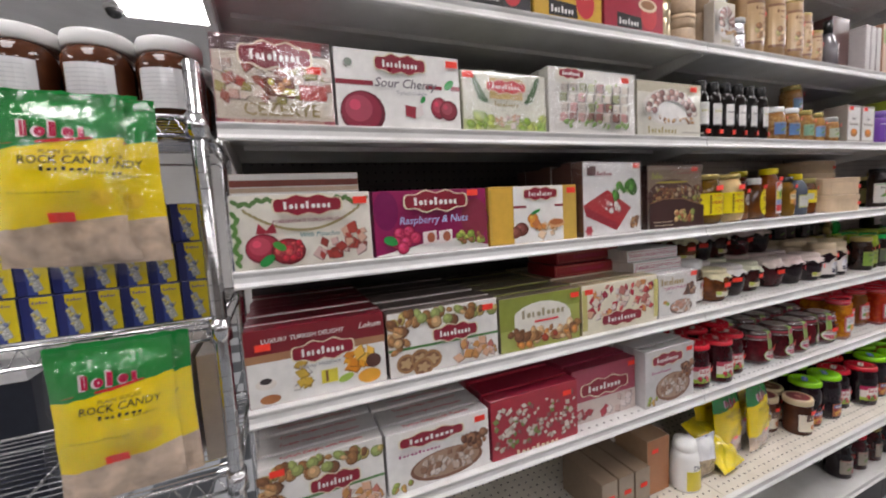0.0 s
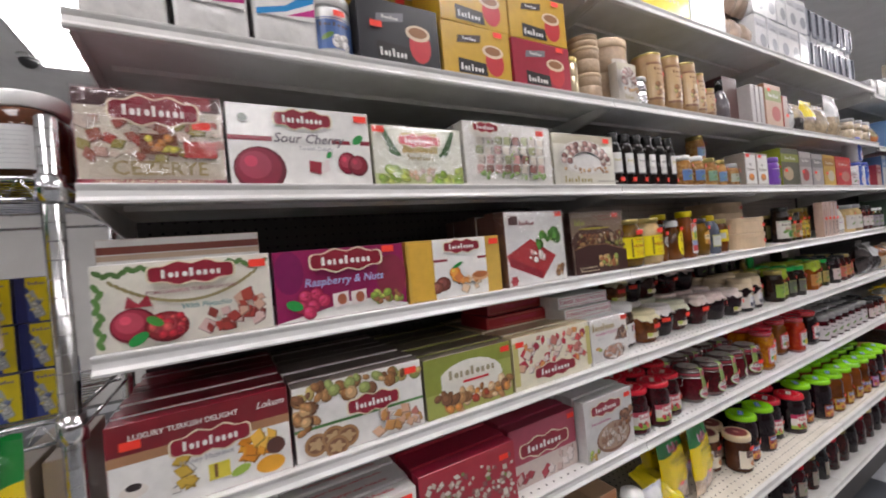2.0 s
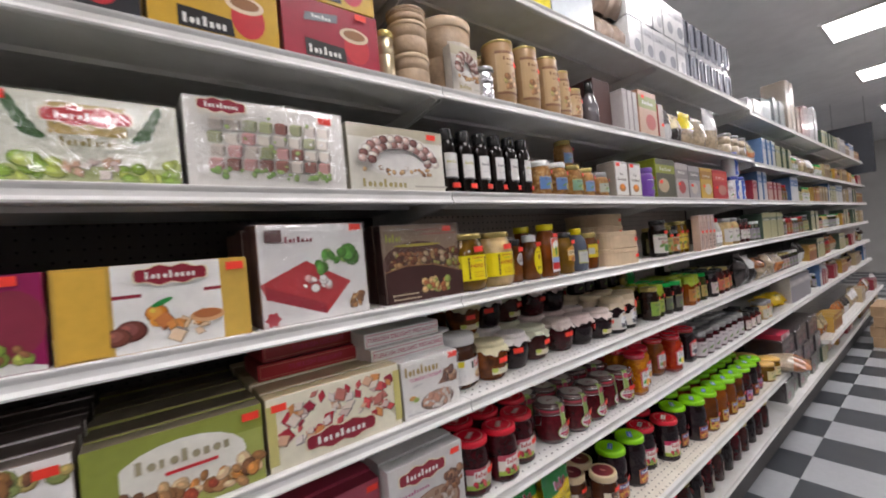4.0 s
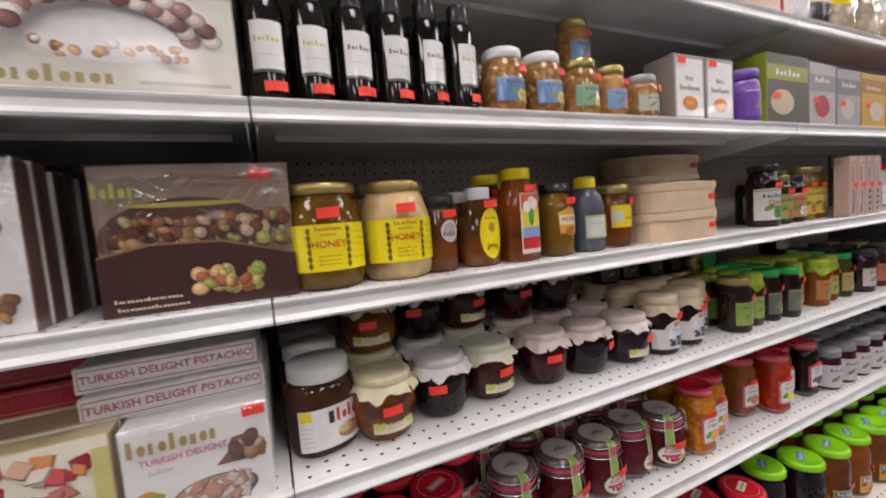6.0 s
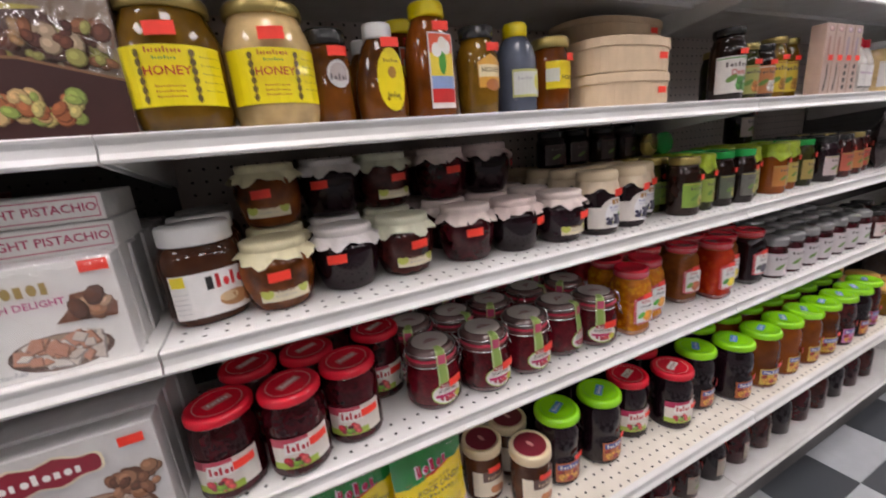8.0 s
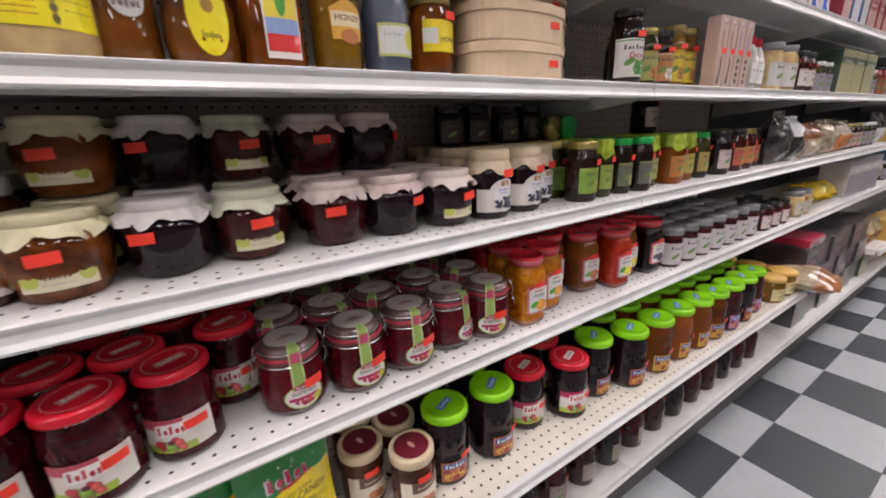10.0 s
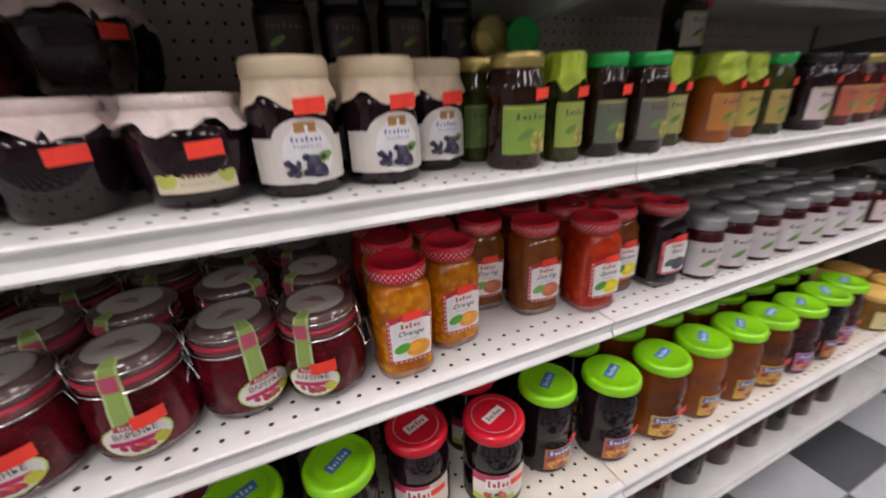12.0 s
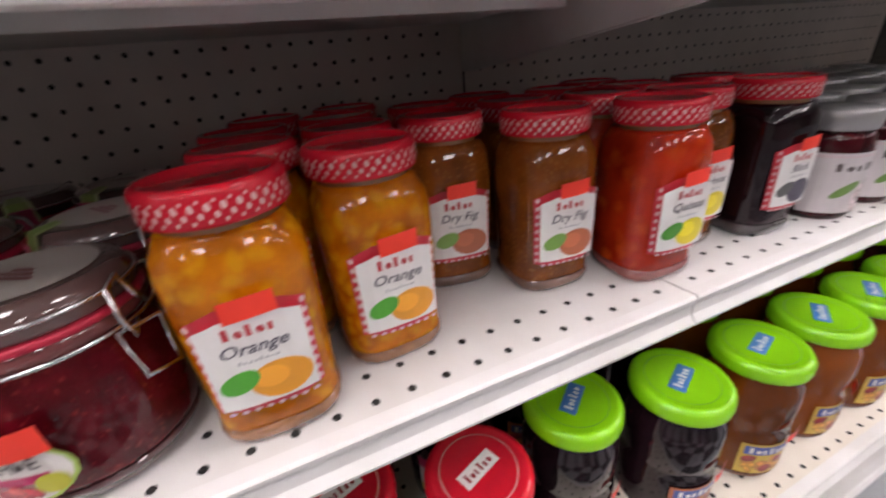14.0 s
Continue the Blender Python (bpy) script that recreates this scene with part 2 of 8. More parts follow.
def mark(cu, cv, w, h, n, bm=None, lift=0.0, seed=1):
    """A brand name or a line of fine print as plain bars and ovals in a row."""
    bm = bm or bmesh.new()
    rnd = random.Random(seed)
    step = w / n
    low = cv - h / 2
    for i in range(n):
        x = cu - w / 2 + i * step
        if i in (0, n // 2):
            rect(x + step * 0.1, low, x + step * 0.62, low + h, bm, lift)
        elif h < 0.0045 or (i + seed) % 2:
            rect(x + step * 0.1, low, x + step * rnd.uniform(0.5, 0.75), low + h * rnd.uniform(0.6, 0.7), bm, lift)
        else:
            oval(x + step * 0.44, low + h * 0.33, step * 0.4, h * 0.33, bm, lift, 10)
    return bm


def stand(flat, y):
    """Turns flat art upright, facing the aisle."""
    for v in flat.verts:
        v.co = Vector((v.co.x, y - v.co.z, v.co.y))
    return flat


class Art:
    """Collects printed shapes, one mesh a colour, each a hair above the last."""

    def __init__(self):
        self.sheets, self.level = {}, 0

    def on(self, color):
        self.level += 1
        return self.sheets.setdefault(color, bmesh.new()), 0.0004 + 0.00012 * self.level

    def rect(self, u0, v0, u1, v1, color):
        bm, k = self.on(color)
        rect(u0, v0, u1, v1, bm, k)
        return self

    def oval(self, cu, cv, ru, rv, color, lobes=0, depth=0.0, turn=0.0):
        bm, k = self.on(color)
        oval(cu, cv, ru, rv, bm, k, 20, lobes, depth, turn)
        return self

    def poly(self, pts, color):
        bm, k = self.on(color)
        bm.faces.new([bm.verts.new((x, y, k)) for x, y in pts])
        return self

    def brand(self, cu, cv, ru, rv, board=MAROON, rim=CREAM, letters=WHITE, n=9):
        bm, k = self.on(rim)
        plaque(cu, cv, ru * 1.05, rv * 1.14, bm, k)
        bm, k = self.on(board)
        plaque(cu, cv, ru, rv, bm, k)
        bm, k = self.on(letters)
        mark(cu, cv, ru * 1.45, rv * 0.85, n, bm, k)
        return self

    def words(self, text, size, cu, cv, color, slant=0.0, wide=1.0):
        bm, k = self.on(color)
        lettering(text, size, cu, cv, bm, k, slant, wide)
        return self

    def bars(self, cu, cv, w, h, n, color, seed=1):
        bm, k = self.on(color)
        mark(cu, cv, w, h, n, bm, k, seed)
        return self

    def scatter(self, u0, v0, u1, v1, n, size, colors, seed, lobes=0):
        """Many small overlapping pieces of food, nuts, fruit or cubes, each with a dark rim and a pale top."""
        rnd = random.Random(seed)
        for _ in range(n):
            c = rnd.choice(colors)
            s = size * rnd.uniform(0.55, 1.1)
            x, y, t, q = rnd.uniform(u0, u1), rnd.uniform(v0, v1), rnd.uniform(0, 3), rnd.uniform(0.55, 1)
            sides = 4 if lobes == 4 else 9
            for grow, dx, tone in ((1.12, 0.1, 0.45), (1.0, 0.0, 1.0), (0.5, -0.18, 1.45))[:2 if lobes == 4 else 3]:
                self.level += 0.16
                tint = tuple(round(min(0.85, ch * tone), 2) for ch in c)
                bm = self.sheets.setdefault(tint, bmesh.new())
                oval(x + dx * s, y - dx * s, s * grow, s * grow * q, bm, 0.0004 + 0.00012 * self.level, sides, 0, 0, t)
        return self

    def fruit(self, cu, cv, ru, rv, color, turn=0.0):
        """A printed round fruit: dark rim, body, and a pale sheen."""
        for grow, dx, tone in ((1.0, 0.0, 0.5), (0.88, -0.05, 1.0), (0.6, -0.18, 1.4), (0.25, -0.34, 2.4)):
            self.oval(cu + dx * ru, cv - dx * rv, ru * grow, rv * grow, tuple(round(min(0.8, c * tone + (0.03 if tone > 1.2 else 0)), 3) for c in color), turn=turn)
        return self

    def put(self, parent, place, rough=0.32):
        """Lays all the colours down as one printed sheet."""
        me = bpy.data.meshes.new("print")
        whole = bmesh.new()
        for k, (color, bm) in enumerate(self.sheets.items()):
            for f in place(bm).faces:
                f.material_index = k
            bm.to_mesh(me)
            bm.free()
            whole.from_mesh(me)
            me.materials.append(ink(color, rough))
        whole.to_mesh(me)
        whole.free()
        ob = new("print", me)
        ob.parent = parent
        tagged(ob, kind="stuff")


def sticker(parent, bm):
    part("price_sticker", bm, STICKER, parent, "orange-red price sticker")


MADE = {}


def place(key, make, x, y, z, rz=0.0, size=1.0):
    """Makes a thing the first time and copies it after that."""
    m = pose(x, y, z, 0, 0, rz)
    if key in MADE:
        return copy_thing(MADE[key], m)
    MADE[key] = make()
    MADE[key].matrix_basis = m @ Matrix.Diagonal((*(size if isinstance(size, tuple) else (size, size, size)), 1))
    return MADE[key]


# ---- the plan ----
X = [-0.077, 1.134, 2.346, 3.556, 4.767, 5.978, 7.189, 8.4]
LIP, BACK = 0.742, 1.16
TOP, T, A, B, C, D, E_, BASE = 2.12, 1.79, 1.535, 1.285, 1.034, 0.782, 0.495, 0.24
ROOF = 3.02


def structure(name, bm, mat, label="", category="structure"):
    return tagged(part(name, bm, mat), label, category, "", "structure")


# room shell
structure("ground", box_bm(-4.0, 14.0, -6.0, 6.0, -0.06, -0.004), GROUT, "concrete bed under the shop floor tiles", "floor")
structure("ceiling", box_bm(-4.0, 14.0, -6.0, 6.0, ROOF, ROOF + 0.05), CEILING, "white suspended ceiling of mineral boards", "ceiling")
structure("wall_east", box_bm(14.0, 14.15, -6.0, 6.0, -0.06, ROOF), WALL, "pale painted wall at the far end", "wall")
structure("wall_west", box_bm(-4.15, -4.0, -6.0, 6.0, -0.06, ROOF), WALL, "pale painted wall near the entrance", "wall")
structure("wall_south", box_bm(-4.15, 14.15, -6.15, -6.0, -0.06, ROOF), UNSEEN_WALL, "drab brown painted wall along the aisle", "wall")
structure("wall_north", box_bm(-4.15, 14.15, 6.0, 6.15, -0.06, ROOF), WALL, "pale painted wall beyond the shelving", "wall")


def troffer():
    ob = empty("ceiling_light", "recessed fluorescent ceiling light with white diffuser", "ceiling light", "ceiling lights")
    bm = box_bm(-0.305, 0.305, -0.61, -0.585, -0.02, 0.0)
    box_bm(-0.305, 0.305, 0.585, 0.61, -0.02, 0.0, 0, bm)
    box_bm(-0.305, -0.28, -0.585, 0.585, -0.02, 0.0, 0, bm)
    box_bm(0.28, 0.305, -0.585, 0.585, -0.02, 0.0, 0, bm)
    part("frame", bm, TBAR, ob)
    part("diffuser", box_bm(-0.28, 0.28, -0.585, 0.585, -0.012, -0.002), LIT, ob, "glowing prismatic diffuser")
    return ob


# The pair at x = -2.7 is unseen, added to brighten the counter end.
for lx in (-2.7, -0.64, 1.42, 3.45, 5.5, 7.4, 9.9):
    place("troffer", troffer, lx, 0.02, ROOF)
for lx in (-2.7, -0.64, 2.5, 5.6, 8.8):
    place("troffer", troffer, lx, 3.27, ROOF)
# Unseen row at the grid's pitch, added as low fill into the shelves.
for lx in (-1.6, 0.45, 2.5, 4.55, 6.6, 9.0):
    place("troffer", troffer, lx, -3.23, ROOF)


# ---- shelving ----
def rail(x0, x1, lip, z):
    """The folded front edge of a shelf: a price channel, slightly hollow, with rounded ends."""
    prof = [(0.002, 0.0008), (-0.0005, -0.0008), (0.0, -0.004), (0.003, -0.010), (0.002, -0.019), (-0.003, -0.0255), (-0.002, -0.029), (0.004, -0.03), (0.012, -0.028), (0.012, 0.0008)]
    bm = bmesh.new()
    rows = [[bm.verts.new((x, lip + p[0], z + p[1])) for p in prof] for x in (x0 + 0.0012, x1 - 0.0012)]
    n = len(prof)
    for k in range(n):
        bm.faces.new((rows[0][k], rows[0][(k + 1) % n], rows[1][(k + 1) % n], rows[1][k]))
    bm.faces.new(rows[1])
    bm.faces.new(list(reversed(rows[0])))
    bmesh.ops.recalc_face_normals(bm, faces=bm.faces)
    return bm


def holes(x0, x1, rows, z, r=0.0031):
    """Punched holes one inch apart; each a flat dark disc painting the hole's shade."""
    verts, faces = [], []
    k = x0 + 0.0217
    while k < x1 - 0.005:
        for j, y in enumerate(rows):
            b = len(verts)
            for i in range(8):
                a = math.pi / 4 * i
                verts.append((k + r * math.cos(a), y + r * math.sin(a), z + 0.0006))
            faces.append(tuple(range(b, b + 8)))
        k += 0.0254
    me = bpy.data.meshes.new("perforation")
    me.from_pydata(verts, [], faces)
    bm = bmesh.new()
    bm.from_mesh(me)
    return bm


def peg_holes(x0, x1, z0, z1, y, r=0.003):
    verts, faces = [], []
    z = z0
    while z < z1:
        k = x0 + 0.03
        while k < x1 - 0.02:
            b = len(verts)
            for i in range(6):
                a = math.pi / 3 * i
                verts.append((k + r * math.cos(a), y - 0.0006, z + r * math.sin(a)))
            faces.append(tuple(range(b, b + 6)))
            k += 0.0254
        z += 0.0254
    me = bpy.data.meshes.new("perforation")
    me.from_pydata(verts, [], faces)
    bm = bmesh.new()
    bm.from_mesh(me)
    return bm


def bracket(x, lip, z):
    bm = bmesh.new()
    pts = [(lip + 0.02, z - 0.008), (lip + 0.02, z - 0.03), (BACK - 0.03, z - 0.075), (BACK - 0.012, z - 0.075), (BACK - 0.012, z - 0.008)]
    a = [bm.verts.new((x - 0.0015, *p)) for p in pts]
    b = [bm.verts.new((x + 0.0015, *p)) for p in pts]
    n = len(pts)
    for k in range(n):
        bm.faces.new((a[k], a[(k + 1) % n], b[(k + 1) % n], b[k]))
    bm.faces.new(b)
    bm.faces.new(list(reversed(a)))
    bmesh.ops.recalc_face_normals(bm, faces=bm.faces)
    return bm


def section(i, levels, base_lip=0.69):
    x0, x1 = X[i], X[i + 1]
    ob = empty("gondola_section", "white steel gondola shelving bay with perforated grey back", "shelving", "gondola bays")
    # Far bays take the darker tone for the shade deep between shelves.
    part("back_panel", box_bm(x0 + 0.001, x1 - 0.001, BACK, BACK + 0.03, 0.05, 2.3), PANEL if i in (1, 2) else DARK_SHADE_PANEL, ob, "grey perforated back panel" if i in (1, 2) else "dark perforated back panel")
    tagged(part("perforation", peg_holes(x0, x1, 0.3, 2.26, BACK), HOLE, ob), kind="stuff")
    part("upright", box_bm(x0 - 0.0008, x0 + 0.0008, BACK - 0.003, BACK + 0.03, 0.0, 2.3), HOLE, ob, "dark slotted upright")
    for z, lip in levels:
        steel = CREAM_STEEL if z == E_ else STEEL
        shelf = part("shelf", box_bm(x0 + 0.0015, x1 - 0.0015, lip + 0.006, BACK - 0.008, z - 0.012, z), steel, ob, "cream steel shelf" if z == E_ else "")
        part("rail", rail(x0, x1, lip, z), STEEL, shelf)
        part("stiffener", box_bm(x0 + 0.03, x1 - 0.03, lip + 0.15, lip + 0.17, z - 0.022, z - 0.0121), STEEL, shelf)
        part("bracket", bracket(x0 + 0.006, lip, z), STEEL, shelf)
        part("bracket", bracket(x1 - 0.006, lip, z), STEEL, shelf)
        rows = [lip + 0.022, lip + 0.048, lip + 0.21, lip + 0.2355, lip + 0.37]
        if z == E_:
            rows = [lip + 0.02 + 0.0254 * k for k in range(15)]
        tagged(part("perforation", holes(x0, x1, rows, z), HOLE, shelf), kind="stuff")
    deck = part("base_deck", box_bm(x0 + 0.0015, x1 - 0.0015, base_lip + 0.006, BACK - 0.001, BASE - 0.014, BASE), STEEL, ob)
    part("rail", rail(x0, x1, base_lip, BASE), STEEL, deck)
    # The kick plate's dark colour paints the shade under the deck.
    part("kick_plate", box_bm(x0 + 0.0015, x1 - 0.0015, base_lip + 0.07, base_lip + 0.078, 0.0, BASE - 0.0142), DARK_SHADE_PANEL, ob, "recessed grey kick plate")
    return ob


NEAR = [(TOP, LIP), (T, LIP), (A, LIP), (B, LIP), (C, LIP), (D, LIP), (E_, 0.67)]
FAR = [(TOP - 0.03, LIP), (T - 0.02, LIP), (A, LIP), (B, LIP), (C, LIP), (D, LIP), (0.42, 0.66)]
for i in range(7):
    section(i, NEAR if i < 3 else FAR[:6] if i == 3 else FAR)
structure("shelving_core", box_bm(X[0] + 0.01, X[-1], BACK + 0.031, BACK + 0.1, 0, 2.28), PANEL, "dark spine between two runs of shelving", "shelving")


# ---- cartons ----
def carton(w, d, h, side, front, art=None, label="", tag=None, gloss=0.32, top=None, name="carton"):
    ob = empty(name, label, "box")
    body = part("body", box_bm(-w / 2, w / 2, -d / 2, d / 2, 0, h, 0.0012), ink(side, gloss), ob)
    if front != side:
        part("front_panel", stand(rect(-w / 2 + 0.001, 0.001, w / 2 - 0.001, h - 0.001, None, 0.0003), -d / 2), ink(front, gloss), ob)
    if art:
        sheet = Art()
        art(sheet, w, h)
        sheet.put(ob, lambda bm: stand(bm, -d / 2), gloss)
    if top:
        bm = lettering(top, 0.013, 0, 0)
        part("print", _flat_top(bm, h), ink(RED), ob)
    if tag:
        sticker(ob, stand(rect(tag[0] * w - 0.013, tag[1] * h - 0.0065, tag[0] * w + 0.013, tag[1] * h + 0.0065, None, 0.004), -d / 2))
    return ob


def _flat_top(bm, h):
    for v in bm.verts:
        v.co = Vector((v.co.x, v.co.y, h + 0.0006))
    return bm


NUTS = [(0.3, 0.14, 0.05), (0.42, 0.22, 0.09), (0.2, 0.09, 0.04), (0.55, 0.36, 0.18)]
CUBES = [(0.7, 0.55, 0.5), (0.8, 0.72, 0.66), (0.55, 0.2, 0.16), (0.72, 0.45, 0.3)]
BERRY = [(0.5, 0.03, 0.05), (0.35, 0.02, 0.05), (0.65, 0.1, 0.1)]


def art_cezerye(a, w, h):
    a.rect(-w / 2, h * 0.82, w / 2, h * 0.99, (0.06, 0.012, 0.015)).rect(-w * 0.1, h * 0.84, w * 0.42, h * 0.99, (0.3, 0.02, 0.03))
    a.scatter(-w * 0.46, h * 0.3, w * 0.46, h * 0.7, 70, 0.012, [(0.55, 0.34, 0.28), (0.62, 0.5, 0.42), (0.4, 0.12, 0.08), (0.45, 0.07, 0.05), (0.36, 0.3, 0.08), (0.5, 0.4, 0.34)], 4, 4)
    a.rect(-w * 0.5, h * 0.0, w * 0.5, h * 0.06, MAROON).rect(-w * 0.1, h * 0.33, w * 0.16, h * 0.55, (0.2, 0.06, 0.03))
    a.scatter(-w * 0.08, h * 0.36, w * 0.14, h * 0.52, 10, 0.007, [(0.55, 0.5, 0.05), (0.5, 0.2, 0.05)], 5)
    a.rect(w * 0.2, h * 0.3, w * 0.44, h * 0.48, (0.5, 0.06, 0.05))
    a.brand(0.02 * w, h * 0.79, w * 0.3, h * 0.135).words("CEZERYE", h * 0.21, 0.04 * w, h * 0.17, (0.35, 0.27, 0.12)).words("CARROT DELIGHT WITH MIXED NUTS", h * 0.06, 0, h * 0.03, CREAM)


def art_cherry(a, w, h):
    a.rect(-w * 0.5, h * 0.55, -w * 0.22, h * 0.61, MAROON).rect(w * 0.42, h * 0.55, w * 0.5, h * 0.61, MAROON).rect(w * 0.2, h * 0.55, w * 0.34, h * 0.6, MAROON)
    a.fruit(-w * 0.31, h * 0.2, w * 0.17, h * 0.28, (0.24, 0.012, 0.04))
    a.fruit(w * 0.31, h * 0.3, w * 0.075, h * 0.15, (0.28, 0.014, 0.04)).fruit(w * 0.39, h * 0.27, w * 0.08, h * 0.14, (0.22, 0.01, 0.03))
    a.poly([(w * 0.02, h * 0.18), (w * 0.1, h * 0.14), (w * 0.11, h * 0.3), (w * 0.02, h * 0.32)], (0.32, 0.02, 0.04)).poly([(w * 0.1, h * 0.14), (w * 0.17, h * 0.2), (w * 0.16, h * 0.34), (w * 0.11, h * 0.3)], (0.8, 0.72, 0.7))
    a.oval(w * 0.4, h * 0.62, w * 0.05, h * 0.05, GREEN, turn=0.7).oval(w * 0.17, h * 0.4, w * 0.03, h * 0.03, GREEN, turn=1.0).oval(-w * 0.4, h * 0.82, w * 0.03, h * 0.05, (0.2, 0.24, 0.2))
    a.brand(w * 0.0, h * 0.84, w * 0.2, h * 0.11).words("Sour Cherry", h * 0.17, 0.04 * w, h * 0.59, (0.16, 0.14, 0.16), 0.25).words("Turkish Delight", h * 0.07, 0.08 * w, h * 0.47, GREY)


def art_olive(a, w, h):
    a.rect(-w * 0.5, h * 0.03, w * 0.5, h * 0.2, (0.5, 0.56, 0.24)).scatter(-w * 0.48, h * 0.05, -w * 0.15, h * 0.28, 14, 0.012, [(0.25, 0.4, 0.05), (0.42, 0.5, 0.1)], 7)
    a.scatter(w * 0.15, h * 0.05, w * 0.48, h * 0.28, 14, 0.012, [(0.25, 0.4, 0.05), (0.42, 0.5, 0.1)], 8).rect(-w * 0.2, h * 0.55, w * 0.2, h * 0.9, (0.55, 0.4, 0.14))
    for s in (-1, 1):
        for k in range(4):
            a.oval(s * w * (0.28 + 0.03 * k), h * (0.55 + 0.1 * k), w * 0.07, h * 0.05, (0.05, 0.13, 0.04), turn=s * (0.4 + 0.25 * k))
    a.brand(0, h * 0.76, w * 0.23, h * 0.1, RED).bars(0, h * 0.47, w * 0.3, h * 0.1, 9, (0.35, 0.28, 0.1)).scatter(-w * 0.15, h * 0.1, w * 0.15, h * 0.26, 12, 0.009, CUBES, 9, 4)


def art_checker(a, w, h):
    rnd = random.Random(12)
    for i in range(8):
        for j in range(4):
            c = rnd.choice([(0.7, 0.64, 0.56), (0.24, 0.1, 0.08), (0.56, 0.5, 0.44), (0.55, 0.3, 0.28), (0.34, 0.36, 0.2)])
            u, v = w * (-0.34 + 0.095 * i + 0.012 * (j % 2)), h * (0.26 + 0.15 * j)
            a.poly([(u - 0.012, v - 0.009), (u + 0.006, v - 0.011), (u + 0.006, v + 0.006), (u - 0.012, v + 0.007)], c).poly([(u - 0.012, v + 0.007), (u + 0.006, v + 0.006), (u + 0.011, v + 0.01), (u - 0.006, v + 0.011)], tuple(min(0.8, q * 1.3) for q in c)).poly([(u + 0.006, v - 0.011), (u + 0.011, v - 0.006), (u + 0.011, v + 0.01), (u + 0.006, v + 0.006)], tuple(q * 0.55 for q in c))
    a.scatter(-w * 0.38, h * 0.1, w * 0.36, h * 0.2, 40, 0.005, [(0.2, 0.34, 0.1), (0.3, 0.42, 0.16)], 3).scatter(-w * 0.36, h * 0.24, w * 0.36, h * 0.8, 26, 0.004, [(0.75, 0.72, 0.68), (0.3, 0.4, 0.14)], 5).brand(-w * 0.3, h * 0.88, w * 0.13, h * 0.07)


def art_hb(a, w, h):
    a.rect(-w * 0.499, h * 0.8, w * 0.499, h * 0.998, (0.5, 0.46, 0.34))
    a.oval(0, h * 0.55, w * 0.42, h * 0.34, (0.7, 0.67, 0.62)).oval(0, h * 0.46, w * 0.3, h * 0.22, (0.8, 0.78, 0.75))
    for k in range(15):
        t = math.pi * (k + 0.5) / 15
        for q in (0.31, 0.4):
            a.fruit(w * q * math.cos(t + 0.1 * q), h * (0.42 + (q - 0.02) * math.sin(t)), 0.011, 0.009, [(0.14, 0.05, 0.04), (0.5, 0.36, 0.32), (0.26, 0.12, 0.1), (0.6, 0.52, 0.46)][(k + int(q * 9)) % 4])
    a.scatter(-w * 0.4, h * 0.24, w * 0.4, h * 0.34, 22, 0.006, NUTS + [(0.7, 0.64, 0.58)], 18).bars(-w * 0.2, h * 0.1, w * 0.45, h * 0.12, 9, (0.36, 0.3, 0.12)).rect(w * 0.1, h * 0.05, w * 0.46, h * 0.08, (0.45, 0.42, 0.36))


def art_pomegranate(a, w, h):
    for s in (-1, 1):
        for k in range(7):
            t = k / 6
            a.oval(s * w * (0.46 - 0.24 * t), h * (0.9 - 0.03 * math.sin(6 * t)), 0.008, 0.004, (0.1, 0.2, 0.06), turn=s * 0.6 * (-1) ** k)
    for k in range(9):
        a.oval(-w * 0.47 + 0.003 * math.sin(k * 2.0), h * (0.1 + 0.08 * k), 0.004, 0.008, (0.12, 0.26, 0.07), turn=0.5 * (-1) ** k)
    for k in range(25):
        t = -1 + 2 * k / 24
        a.oval(w * 0.4 * t, h * (0.5 + 0.28 * t * t), 0.006, 0.0025, (0.35, 0.3, 0.14), turn=0.9 * t)
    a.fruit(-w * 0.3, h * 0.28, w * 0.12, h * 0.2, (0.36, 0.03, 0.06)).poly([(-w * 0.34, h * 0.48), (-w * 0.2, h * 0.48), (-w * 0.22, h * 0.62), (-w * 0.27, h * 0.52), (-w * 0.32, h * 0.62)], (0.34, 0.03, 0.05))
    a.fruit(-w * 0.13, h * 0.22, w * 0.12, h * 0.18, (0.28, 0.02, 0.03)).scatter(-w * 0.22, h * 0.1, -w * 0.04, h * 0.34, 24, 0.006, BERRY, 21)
    a.oval(-w * 0.28, h * 0.12, w * 0.06, h * 0.06, GREEN, turn=0.6).oval(-w * 0.19, h * 0.3, w * 0.05, h * 0.05, (0.06, 0.3, 0.05), turn=-0.6)
    a.scatter(w * 0.06, h * 0.1, w * 0.42, h * 0.34, 16, 0.013, [(0.38, 0.05, 0.04), (0.7, 0.5, 0.46), (0.25, 0.04, 0.03)], 22, 4).scatter(w * 0.28, h * 0.3, w * 0.44, h * 0.56, 9, 0.012, [(0.4, 0.06, 0.04), (0.62, 0.4, 0.3)], 23, 4)
    a.brand(w * 0.03, h * 0.84, w * 0.24, h * 0.12).words("POMEGRANATE TURKISH DELIGHT", h * 0.06, w * 0.03, h * 0.63, (0.3, 0.1, 0.12)).words("With Pistachio", h * 0.09, w * 0.1, h * 0.43, (0.12, 0.3, 0.3), 0.2)


